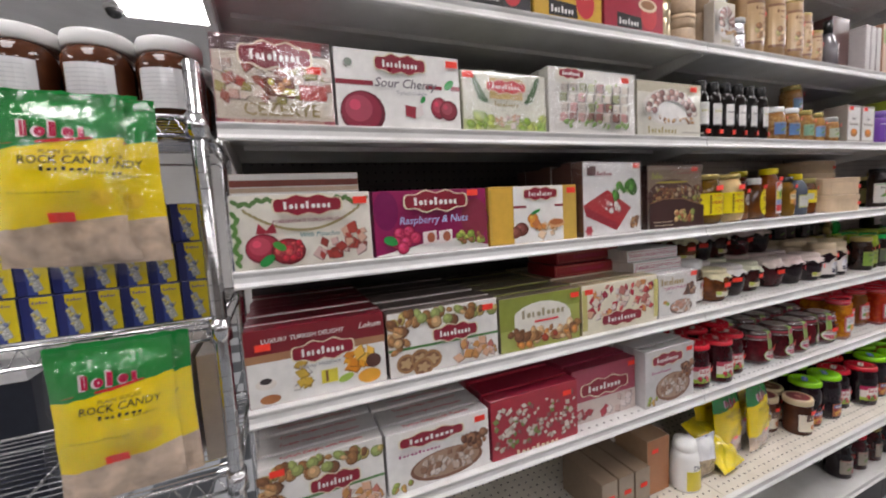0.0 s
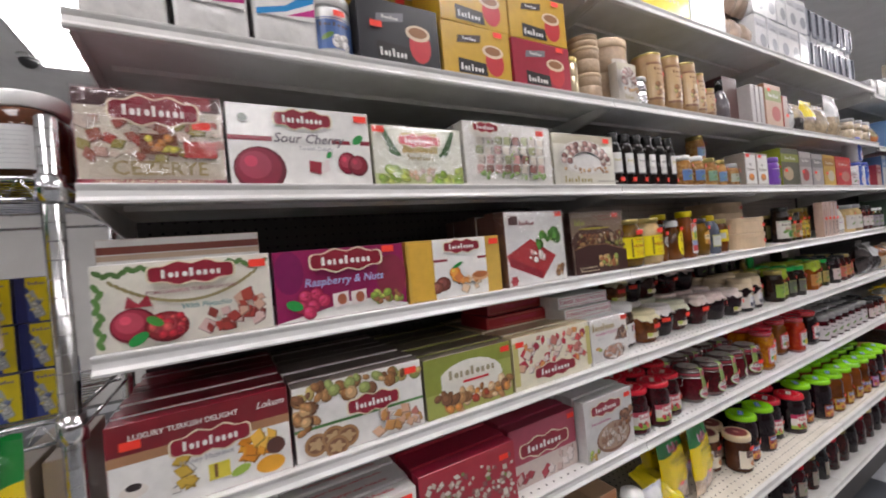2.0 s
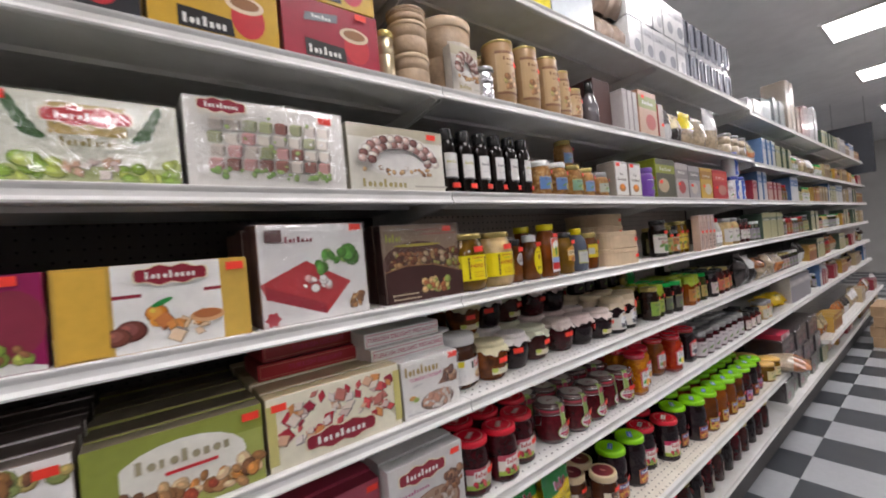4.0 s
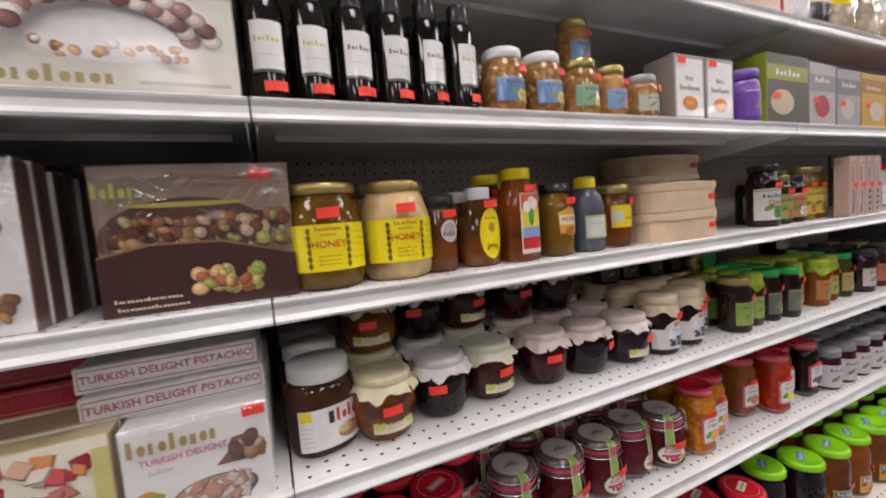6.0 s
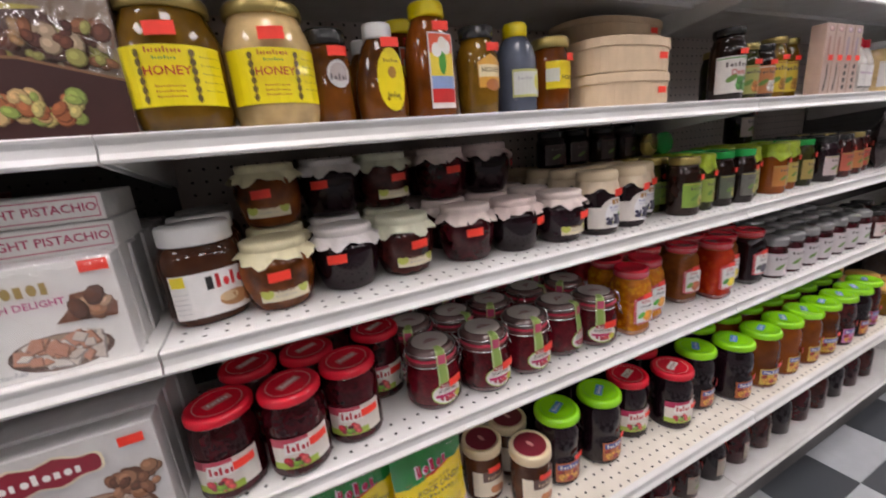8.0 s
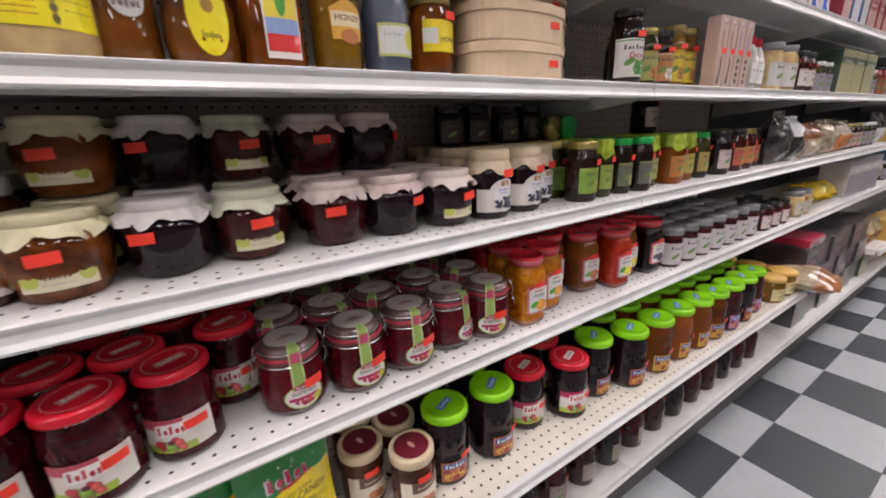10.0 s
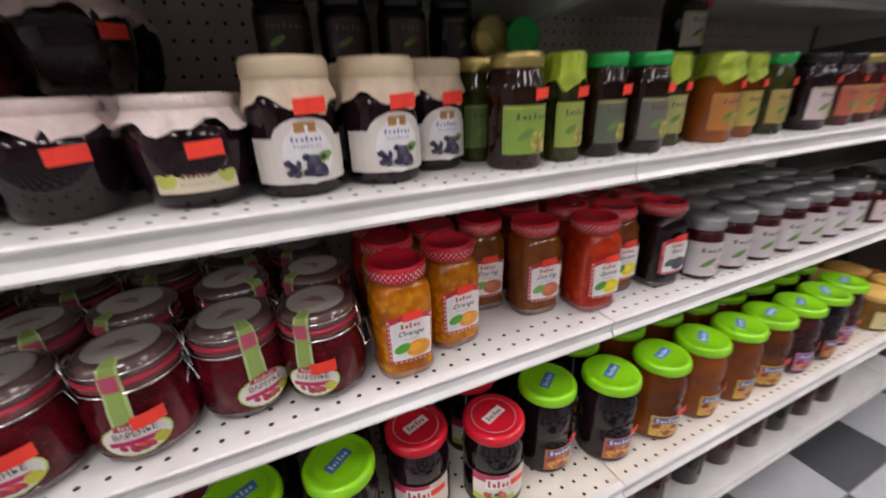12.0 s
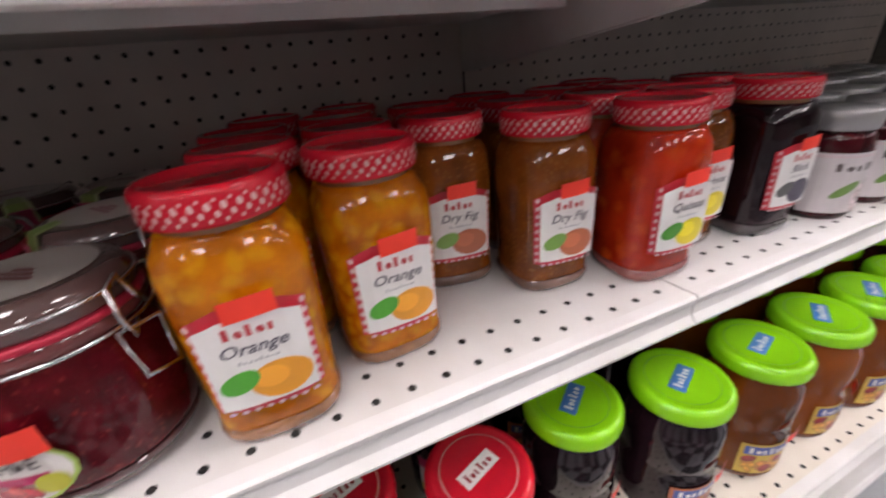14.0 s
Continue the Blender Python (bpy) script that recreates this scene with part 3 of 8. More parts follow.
def art_raspberry(a, w, h):
    a.poly([(-w * 0.5, h * 0.02), (-w * 0.2, h * 0.12), (w * 0.0, h * 0.2), (w * 0.2, h * 0.2), (w * 0.5, h * 0.05), (w * 0.5, 0.001), (-w * 0.5, 0.001)], WHITE)
    a.oval(-w * 0.4, h * 0.7, w * 0.1, h * 0.3, (0.2, 0.008, 0.09)).oval(w * 0.38, h * 0.5, w * 0.13, h * 0.34, (0.26, 0.03, 0.06))
    for bx, bz in ((-0.3, 0.34), (-0.22, 0.36), (-0.33, 0.2), (-0.25, 0.2), (-0.17, 0.26), (-0.28, 0.12)):
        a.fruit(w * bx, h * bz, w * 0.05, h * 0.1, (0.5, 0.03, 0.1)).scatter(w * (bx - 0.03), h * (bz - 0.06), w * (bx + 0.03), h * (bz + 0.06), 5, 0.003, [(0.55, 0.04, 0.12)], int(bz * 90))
    a.oval(-w * 0.38, h * 0.24, w * 0.06, h * 0.07, GREEN, turn=-0.4)
    for c in (-0.04, 0.1):
        a.poly([(w * (c - 0.07), h * 0.14), (w * (c + 0.05), h * 0.16), (w * (c + 0.05), h * 0.36), (w * (c - 0.07), h * 0.34)], (0.8, 0.72, 0.7)).oval(w * c, h * 0.25, w * 0.035, h * 0.08, (0.4, 0.12, 0.06))
    a.scatter(w * 0.2, h * 0.14, w * 0.44, h * 0.3, 22, 0.008, [(0.25, 0.36, 0.06), (0.3, 0.14, 0.06), (0.4, 0.44, 0.1)], 32)
    a.brand(w * 0.02, h * 0.82, w * 0.27, h * 0.14).words("Raspberry & Nuts", h * 0.16, 0, h * 0.53, (0.35, 0.45, 0.75), 0.2)


def art_apricot(a, w, h):
    a.rect(-w * 0.24, 0.001, w * 0.33, h * 0.999, WHITE).rect(-w * 0.24, h * 0.62, -w * 0.1, h * 0.66, MAROON).rect(w * 0.23, h * 0.62, w * 0.33, h * 0.66, MAROON)
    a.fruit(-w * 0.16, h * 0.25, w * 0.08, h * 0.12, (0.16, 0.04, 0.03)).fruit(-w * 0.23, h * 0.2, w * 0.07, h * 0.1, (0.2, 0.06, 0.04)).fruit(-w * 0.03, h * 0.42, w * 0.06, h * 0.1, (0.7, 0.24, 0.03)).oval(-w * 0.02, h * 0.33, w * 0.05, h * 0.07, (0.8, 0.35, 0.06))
    a.oval(0.0, h * 0.54, w * 0.06, h * 0.03, GREEN, turn=0.4).scatter(w * 0.0, h * 0.12, w * 0.28, h * 0.34, 12, 0.012, [(0.72, 0.3, 0.08), (0.8, 0.6, 0.4), (0.6, 0.2, 0.06)], 41, 4)
    a.oval(w * 0.24, h * 0.32, w * 0.1, h * 0.08, (0.7, 0.4, 0.2)).oval(w * 0.24, h * 0.34, w * 0.08, h * 0.055, (0.45, 0.15, 0.05)).rect(-w * 0.48, h * 0.03, -w * 0.26, h * 0.97, (0.7, 0.42, 0.06)).brand(w * 0.06, h * 0.86, w * 0.19, h * 0.1)


def art_bars(a, w, h):
    a.poly([(-w * 0.5, h * 0.42), (-w * 0.1, h * 0.62), (w * 0.32, h * 0.36), (w * 0.06, h * 0.06), (-w * 0.46, h * 0.3)], (0.5, 0.04, 0.05)).poly([(-w * 0.46, h * 0.28), (w * 0.06, h * 0.05), (w * 0.06, h * 0.16), (-w * 0.46, h * 0.4)], (0.36, 0.02, 0.04))
    a.scatter(-w * 0.2, h * 0.3, w * 0.1, h * 0.44, 12, 0.008, [WHITE, (0.7, 0.4, 0.4)], 51).scatter(w * 0.0, h * 0.52, w * 0.36, h * 0.72, 14, 0.016, [(0.12, 0.34, 0.06), (0.3, 0.45, 0.12), (0.06, 0.2, 0.03)], 52)
    a.scatter(w * 0.32, h * 0.1, w * 0.44, h * 0.22, 12, 0.008, NUTS, 53).oval(-w * 0.42, h * 0.08, 0.012, 0.012, (0.5, 0.03, 0.05), 6, 0.2).rect(-w * 0.44, h * 0.82, -w * 0.3, h * 0.94, (0.12, 0.06, 0.06)).bars(-w * 0.15, h * 0.84, w * 0.26, h * 0.06, 7, (0.3, 0.05, 0.08))


def art_brown(a, w, h):
    a.rect(-w * 0.499, h * 0.62, w * 0.499, h * 0.998, (0.3, 0.22, 0.16)).oval(-w * 0.06, h * 0.5, w * 0.44, h * 0.28, (0.1, 0.04, 0.03)).oval(-w * 0.06, h * 0.73, w * 0.3, h * 0.018, (0.5, 0.42, 0.06))
    a.scatter(-w * 0.42, h * 0.42, w * 0.46, h * 0.64, 130, 0.0085, [(0.14, 0.05, 0.03), (0.24, 0.1, 0.05), (0.34, 0.2, 0.09), (0.4, 0.3, 0.2), (0.1, 0.035, 0.025), (0.3, 0.28, 0.08)], 61)
    a.poly([(-w * 0.499, h * 0.4), (-w * 0.25, h * 0.46), (w * 0.1, h * 0.45), (w * 0.499, h * 0.32), (w * 0.499, 0.001), (-w * 0.499, 0.001)], (0.05, 0.018, 0.016)).poly([(-w * 0.499, h * 0.41), (-w * 0.25, h * 0.475), (w * 0.1, h * 0.465), (w * 0.499, h * 0.335), (w * 0.499, h * 0.32), (w * 0.1, h * 0.45), (-w * 0.25, h * 0.46), (-w * 0.499, h * 0.395)], (0.26, 0.14, 0.07))
    a.scatter(-w * 0.05, h * 0.11, w * 0.3, h * 0.25, 44, 0.0085, [(0.5, 0.42, 0.16), (0.36, 0.12, 0.05), (0.26, 0.34, 0.08), (0.56, 0.38, 0.18)], 62)
    a.bars(w * 0.06, h * 0.93, w * 0.34, h * 0.028, 17, (0.36, 0.1, 0.09)).bars(w * 0.2, h * 0.87, w * 0.46, h * 0.028, 22, (0.36, 0.1, 0.09)).bars(-w * 0.28, h * 0.11, w * 0.32, h * 0.026, 17, CREAM).bars(-w * 0.26, h * 0.055, w * 0.34, h * 0.026, 18, CREAM).bars(-w * 0.38, h * 0.83, w * 0.2, h * 0.1, 5, (0.4, 0.42, 0.1))


def art_luxury(a, w, h):
    a.rect(-w * 0.5, h * 0.68, w * 0.5, h * 0.999, (0.2, 0.012, 0.02)).rect(-w * 0.5, h * 0.58, w * 0.5, h * 0.68, (0.38, 0.2, 0.1))
    a.scatter(w * 0.2, h * 0.28, w * 0.38, h * 0.5, 16, 0.015, [(0.8, 0.36, 0.03), (0.72, 0.26, 0.02), (0.85, 0.5, 0.08)], 71, 4).oval(w * 0.4, h * 0.34, w * 0.06, h * 0.1, (0.1, 0.04, 0.03)).oval(w * 0.36, h * 0.14, w * 0.09, h * 0.1, (0.82, 0.4, 0.04))
    a.scatter(-w * 0.2, h * 0.18, -w * 0.08, h * 0.5, 10, 0.013, [(0.6, 0.4, 0.06), (0.75, 0.72, 0.68), (0.5, 0.28, 0.08)], 72, 4).rect(0, h * 0.16, w * 0.12, h * 0.34, (0.7, 0.6, 0.06)).rect(w * 0.03, h * 0.18, w * 0.05, h * 0.33, (0.2, 0.1, 0.04))
    a.oval(w * 0.18, h * 0.18, w * 0.06, h * 0.05, (0.35, 0.5, 0.08), turn=0.3).oval(-w * 0.38, h * 0.3, w * 0.07, h * 0.07, (0.75, 0.7, 0.64)).oval(-w * 0.38, h * 0.34, w * 0.04, h * 0.04, DARK).oval(-w * 0.36, h * 0.1, w * 0.07, h * 0.06, (0.4, 0.16, 0.06))
    a.brand(w * 0.03, h * 0.62, w * 0.22, h * 0.12).words("LUXURY TURKISH DELIGHT", h * 0.082, -0.1 * w, h * 0.85, WHITE).words("Lokum", h * 0.11, w * 0.39, h * 0.86, WHITE, 0.3).words("Honey Hazelnut", h * 0.08, w * 0.0, h * 0.44, GREY)


def art_walnut(a, w, h):
    a.rect(-w * 0.5, h * 0.4, w * 0.5, h * 0.44, (0.1, 0.25, 0.08)).scatter(-w * 0.48, h * 0.76, w * 0.48, h * 0.97, 44, 0.012, NUTS + [(0.3, 0.36, 0.12), (0.5, 0.4, 0.14)], 81).scatter(-w * 0.48, h * 0.4, -w * 0.36, h * 0.86, 18, 0.012, NUTS + [(0.3, 0.36, 0.12)], 82)
    for cx, cz in ((-0.36, 0.2), (-0.24, 0.24), (-0.14, 0.2), (-0.22, 0.1)):
        a.oval(w * cx, h * cz, w * 0.085, h * 0.15, (0.36, 0.2, 0.09)).oval(w * cx, h * cz, w * 0.065, h * 0.11, (0.22, 0.1, 0.05)).oval(w * cx, h * cz, w * 0.05, h * 0.07, (0.5, 0.34, 0.18), 5, 0.3)
    a.scatter(w * 0.08, h * 0.12, w * 0.46, h * 0.38, 20, 0.013, CUBES + [(0.6, 0.3, 0.1)], 83, 4).brand(w * 0.08, h * 0.57, w * 0.2, h * 0.12)


def art_green(a, w, h):
    a.rect(-w * 0.5, h * 0.7, w * 0.5, h * 0.999, (0.26, 0.3, 0.05)).oval(w * 0.0, h * 0.5, w * 0.38, h * 0.36, (0.8, 0.78, 0.7)).rect(-w * 0.5, h * 0.4, -w * 0.33, h * 0.7, (0.26, 0.3, 0.05))
    a.scatter(-w * 0.46, h * 0.08, w * 0.46, h * 0.36, 46, 0.013, NUTS + [(0.6, 0.25, 0.06), (0.35, 0.06, 0.03), (0.7, 0.5, 0.3)], 91).bars(w * 0.02, h * 0.66, w * 0.55, h * 0.15, 9, (0.36, 0.32, 0.2)).rect(-w * 0.1, h * 0.48, w * 0.2, h * 0.52, RED)


def art_fruit(a, w, h):
    a.scatter(-w * 0.42, h * 0.3, w * 0.42, h * 0.92, 70, 0.013, BERRY + CUBES + [(0.7, 0.3, 0.1), (0.8, 0.7, 0.6)], 101, 4).rect(-w * 0.5, h * 0.1, -w * 0.44, h * 0.9, (0.6, 0.55, 0.2)).rect(w * 0.44, h * 0.1, w * 0.5, h * 0.9, (0.6, 0.55, 0.2)).brand(w * 0.0, h * 0.24, w * 0.26, h * 0.13)


def art_white(a, w, h):
    a.oval(w * 0.08, h * 0.2, w * 0.3, h * 0.17, (0.14, 0.08, 0.06)).oval(w * 0.08, h * 0.22, w * 0.27, h * 0.14, (0.4, 0.3, 0.22)).scatter(-w * 0.14, h * 0.12, w * 0.3, h * 0.32, 40, 0.011, [(0.78, 0.74, 0.68), (0.7, 0.62, 0.55), (0.6, 0.3, 0.2)], 111, 4)
    a.poly([(w * 0.1, h * 0.46), (w * 0.45, h * 0.44), (w * 0.47, h * 0.56), (w * 0.38, h * 0.72), (w * 0.22, h * 0.7), (w * 0.18, h * 0.56)], (0.22, 0.09, 0.05)).scatter(w * 0.2, h * 0.5, w * 0.42, h * 0.68, 12, 0.012, [(0.36, 0.18, 0.1), (0.5, 0.32, 0.2), (0.12, 0.05, 0.03)], 112)
    a.bars(-w * 0.16, h * 0.82, w * 0.6, h * 0.16, 9, (0.42, 0.3, 0.1)).words("TURKISH DELIGHT", h * 0.085, -w * 0.1, h * 0.66, (0.5, 0.04, 0.2)).words("Lokum", h * 0.07, -w * 0.26, h * 0.56, GREY).words("With Pistachio", h * 0.07, -w * 0.3, h * 0.08, GREY, 0.3).oval(-w * 0.36, h * 0.36, w * 0.06, h * 0.04, (0.6, 0.3, 0.06)).oval(-w * 0.3, h * 0.32, w * 0.05, h * 0.04, (0.3, 0.4, 0.06))


def art_dark_red(a, w, h):
    a.scatter(-w * 0.46, h * 0.12, w * 0.46, h * 0.82, 120, 0.009, [(0.6, 0.52, 0.44), (0.5, 0.4, 0.34), (0.2, 0.26, 0.08), (0.3, 0.1, 0.1), (0.7, 0.64, 0.58)], 121, 4).bars(0, h * 0.06, w * 0.5, h * 0.08, 9, CREAM)


def art_maroon(a, w, h):
    a.rect(-w * 0.5, 0.001, w * 0.5, h * 0.4, (0.6, 0.5, 0.46)).scatter(-w * 0.4, h * 0.08, w * 0.4, h * 0.32, 16, 0.016, [(0.7, 0.62, 0.6), (0.4, 0.03, 0.05), (0.55, 0.4, 0.36)], 131, 4).brand(0, h * 0.6, w * 0.36, h * 0.14)


def art_silver(a, w, h):
    a.oval(w * 0.06, h * 0.28, w * 0.36, h * 0.25, (0.22, 0.1, 0.06)).oval(w * 0.06, h * 0.3, w * 0.33, h * 0.22, (0.4, 0.26, 0.18)).scatter(-w * 0.18, h * 0.16, w * 0.3, h * 0.46, 60, 0.009, [(0.7, 0.64, 0.58), (0.56, 0.44, 0.36), (0.3, 0.16, 0.1), (0.6, 0.52, 0.46)], 141, 4)
    a.scatter(w * 0.16, h * 0.44, w * 0.44, h * 0.66, 22, 0.01, [(0.2, 0.09, 0.05), (0.32, 0.16, 0.09), (0.12, 0.05, 0.03)], 142).scatter(-w * 0.46, h * 0.08, -w * 0.3, h * 0.2, 10, 0.007, [(0.3, 0.38, 0.08), (0.5, 0.3, 0.1)], 143).brand(-w * 0.08, h * 0.82, w * 0.3, h * 0.1).bars(-w * 0.2, h * 0.62, w * 0.4, h * 0.05, 11, (0.4, 0.06, 0.2))


def art_coffee(dark):
    def art(a, w, h):
        a.oval(w * 0.24, h * 0.36, w * 0.14, h * 0.28, (0.55, 0.03, 0.04)).oval(w * 0.22, h * 0.56, w * 0.16, h * 0.13, (0.75, 0.6, 0.42)).oval(w * 0.22, h * 0.57, w * 0.12, h * 0.085, (0.3, 0.13, 0.05)).poly([(-w * 0.3, h * 0.62), (w * 0.04, h * 0.7), (w * 0.05, h * 0.84), (-w * 0.28, h * 0.76)], (0.05, 0.03, 0.02) if not dark else (0.2, 0.2, 0.22)).bars(-w * 0.12, h * 0.73, w * 0.2, h * 0.06, 6, WHITE)
        a.poly([(-w * 0.3, h * 0.06), (w * 0.12, h * 0.06), (w * 0.1, h * 0.3), (-w * 0.3, h * 0.34)], (0.015, 0.012, 0.012)).bars(-w * 0.1, h * 0.18, w * 0.34, h * 0.13, 7, WHITE)
    return art


def art_plain(seed, colors):
    def art(a, w, h):
        rnd = random.Random(seed)
        a.rect(-w * 0.5, h * rnd.uniform(0.55, 0.7), w * 0.5, h * rnd.uniform(0.8, 0.95), colors[0]).oval(rnd.uniform(-0.15, 0.15) * w, h * 0.32, w * 0.28, h * 0.18, colors[1]).bars(0, h * 0.74, w * 0.6, h * 0.09, rnd.randint(5, 8), colors[2])
    return art


def art_seasoning(a, w, h):
    a.rect(-w * 0.44, h * 0.06, w * 0.44, h * 0.94, WHITE).oval(0, h * 0.26, w * 0.25, h * 0.11, (0.5, 0.2, 0.05)).oval(0, h * 0.3, w * 0.16, h * 0.07, ORANGE).words("Basic", h * 0.1, 0, h * 0.64, (0.1, 0.08, 0.06)).bars(0, h * 0.5, w * 0.66, h * 0.09, 9, (0.12, 0.08, 0.05))


def art_knife(a, w, h):
    a.poly([(-w * 0.2, h * 0.05), (w * 0.02, h * 0.06), (w * 0.16, h * 0.3), (w * 0.1, h * 0.46), (-w * 0.02, h * 0.4), (w * 0.02, h * 0.26)], (0.03, 0.02, 0.02)).rect(-w * 0.16, h * 0.56, w * 0.04, h * 0.82, (0.42, 0.22, 0.17)).rect(-w * 0.3, h * 0.62, -w * 0.22, h * 0.78, (0.5, 0.3, 0.24)).fruit(0, h * 0.92, w * 0.3, h * 0.04, (0.6, 0.36, 0.34))


def art_scoop(a, w, h):
    for z in (0.1, 0.2, 0.3, 0.4):
        a.oval(w * 0.02, h * z, w * 0.17, h * 0.035, (0.04, 0.03, 0.03), turn=0.3)
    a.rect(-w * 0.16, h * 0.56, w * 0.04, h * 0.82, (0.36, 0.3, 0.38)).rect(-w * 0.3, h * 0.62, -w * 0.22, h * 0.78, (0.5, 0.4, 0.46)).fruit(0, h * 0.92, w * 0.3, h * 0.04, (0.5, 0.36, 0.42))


def run(x0, x1, h, z, name, label, side, front, art, tag, deep=0.036, behind=0, y=LIP + 0.016, rz=0.0, top=None, gap=0.0035):
    """A carton at the front of a shelf and its plain fellows behind it."""
    w = x1 - x0 - 0.003
    kind = "sweet_box" if deep == 0.036 else "carton"
    ob = place(name, lambda: carton(w, deep, h, side, front, art, label, tag, top=top, name=kind), (x0 + x1) / 2, y + deep / 2, z, rz)
    for k in range(behind):
        b = place(name + "_behind", lambda: carton(w, deep, h, side, front, None, label, None, top=top, name=kind), (x0 + x1) / 2 + 0.0015 * math.sin(k * 2.3), y + deep / 2 + (deep + gap) * (k + 1), z, rz)
        b.matrix_basis = pose((x0 + x1) / 2 + 0.002 * math.sin(k * 2.3), y + deep / 2 + (deep + gap) * (k + 1), z, 0, 0, rz + 0.8 * math.sin(k * 1.7)) @ Matrix.Diagonal((1, 1, 1 + 0.022 * math.sin(k * 2.9 + 1), 1))
    return ob


def wrapped(ob, w, d, h):
    """Loose clear film round a carton."""
    bm = box_bm(-w / 2 - 0.0015, w / 2 + 0.0015, -d / 2 - 0.0045, d / 2 + 0.001, 0.0012, h + 0.0015)
    bmesh.ops.subdivide_edges(bm, edges=bm.edges[:], cuts=9, use_grid_fill=True)
    for v in bm.verts:
        v.co += Vector((0.0, -0.0016, 0.0012 if v.co.z > h else 0.0)) * (noise.noise(v.co * 23 + Vector((w * 50, 0, 0))) + 0.5)
    part("film_wrap", bm, FILM, ob, "loose clear film wrap", smooth=True).visible_shadow = False


# first bay, sweets
TAG = (0.4, 0.86)
wrapped(run(-0.077, 0.117, 0.147, A, "cezerye", "dark red and cream carrot delight sweet box", MAROON, (0.6, 0.53, 0.43), art_cezerye, (0.34, 0.66), behind=3), 0.191, 0.036, 0.147)
run(0.12, 0.376, 0.145, A, "sour_cherry", "glossy white sour cherry delight sweet box", WHITE, WHITE, art_cherry, (0.43, 0.9), behind=2)
wrapped(run(0.379, 0.594, 0.126, A, "olive_box", "white and green sweet box with olive sprigs", (0.5, 0.5, 0.34), (0.7, 0.7, 0.6), art_olive, (-0.44, 0.92), behind=2), 0.212, 0.036, 0.126)
wrapped(run(0.6, 0.875, 0.152, A, "cube_box", "film-wrapped sweet box with cubes pictured", (0.66, 0.64, 0.58), (0.72, 0.7, 0.66), art_checker, (0.36, 0.88), behind=1), 0.272, 0.036, 0.152)
run(0.88, 1.128, 0.143, A, "plate_box", "pale sweet box with chocolate wreath pictured", (0.45, 0.42, 0.3), (0.66, 0.64, 0.56), art_hb, (0.36, 0.9), behind=1)
run(-0.075, 0.17, 0.131, B, "pomegranate", "white pomegranate delight sweet box with pistachio", WHITE, (0.8, 0.77, 0.68), art_pomegranate, (0.42, 0.88), behind=0)
run(-0.075, 0.16, 0.172, B, "tall_behind", "white sweet box with brown band on top edge", (0.62, 0.5, 0.4), WHITE, lambda a, w, h: a.rect(-w / 2 + 0.001, h * 0.86, w / 2 - 0.001, h * 0.93, (0.25, 0.07, 0.05)).rect(-w / 2 + 0.001, h * 0.8, w / 2 - 0.001, h * 0.85, (0.6, 0.46, 0.34)), None, behind=4, y=LIP + 0.06)
run(0.173, 0.427, 0.13, B, "raspberry", "crimson raspberry and nuts sweet box", (0.24, 0.01, 0.07), (0.3, 0.012, 0.1), art_raspberry, (0.36, 0.93), behind=0)
run(0.43, 0.677, 0.131, B, "apricot", "gold and white apricot delight sweet box", GOLD, (0.62, 0.4, 0.08), art_apricot, (0.42, 0.9), behind=0)
wrapped(run(0.69, 0.905, 0.185, B, "berry_bars", "silver film-wrapped box with red sweet bars pictured", (0.16, 0.08, 0.065), (0.74, 0.73, 0.72), art_bars, (0.4, 0.95), behind=6, rz=4.0, y=LIP + 0.02), 0.212, 0.036, 0.185)
wrapped(run(0.955, 1.172, 0.178, B, "nut_box", "dark brown glossy box of nut sweets", (0.07, 0.03, 0.025), (0.3, 0.22, 0.16), art_brown, (0.34, 0.93), behind=3, y=LIP + 0.045, rz=-2.0), 0.214, 0.036, 0.178)
run(-0.075, 0.18, 0.143, C, "luxury", "maroon and white luxury Turkish delight box", MAROON, WHITE, art_luxury, (-0.38, 0.78), behind=8)
run(0.183, 0.442, 0.136, C, "walnut", "white walnut Turkish delight box", (0.2, 0.16, 0.14), WHITE, art_walnut, (0.4, 0.87), behind=8)
run(0.445, 0.68, 0.128, C, "pistachio_green", "olive green and white Turkish delight box", (0.2, 0.17, 0.11), (0.36, 0.4, 0.1), art_green, (0.42, 0.88), behind=8)
run(0.683, 0.953, 0.13, C, "mixed_fruit", "cream Turkish delight box with mixed fruit", (0.5, 0.42, 0.24), (0.8, 0.76, 0.6), art_fruit, (-0.42, 0.86), behind=8)
wrapped(run(0.957, 1.115, 0.126, C, "pistachio_white", "white Turkish delight pistachio box with plate pictured", (0.72, 0.71, 0.7), WHITE, art_white, (0.4, 0.93), behind=8), 0.155, 0.036, 0.126)
run(-0.075, 0.16, 0.138, D, "walnut_low", "white pistachio Turkish delight box", (0.66, 0.64, 0.62), WHITE, art_walnut, (-0.36, 0.9), behind=8, top="Turkish Delight with Pistachio")
run(0.163, 0.407, 0.135, D, "delight_low", "white Turkish delight box with bowl pictured", (0.66, 0.64, 0.62), WHITE, art_silver, (0.4, 0.88), behind=8, top="Turkish Delight with Pistachio")
run(0.41, 0.665, 0.146, D, "dark_red_low", "dark red box of nutty Turkish delight", (0.3, 0.015, 0.04), (0.4, 0.03, 0.05), art_dark_red, (0.36, 0.82), behind=8)
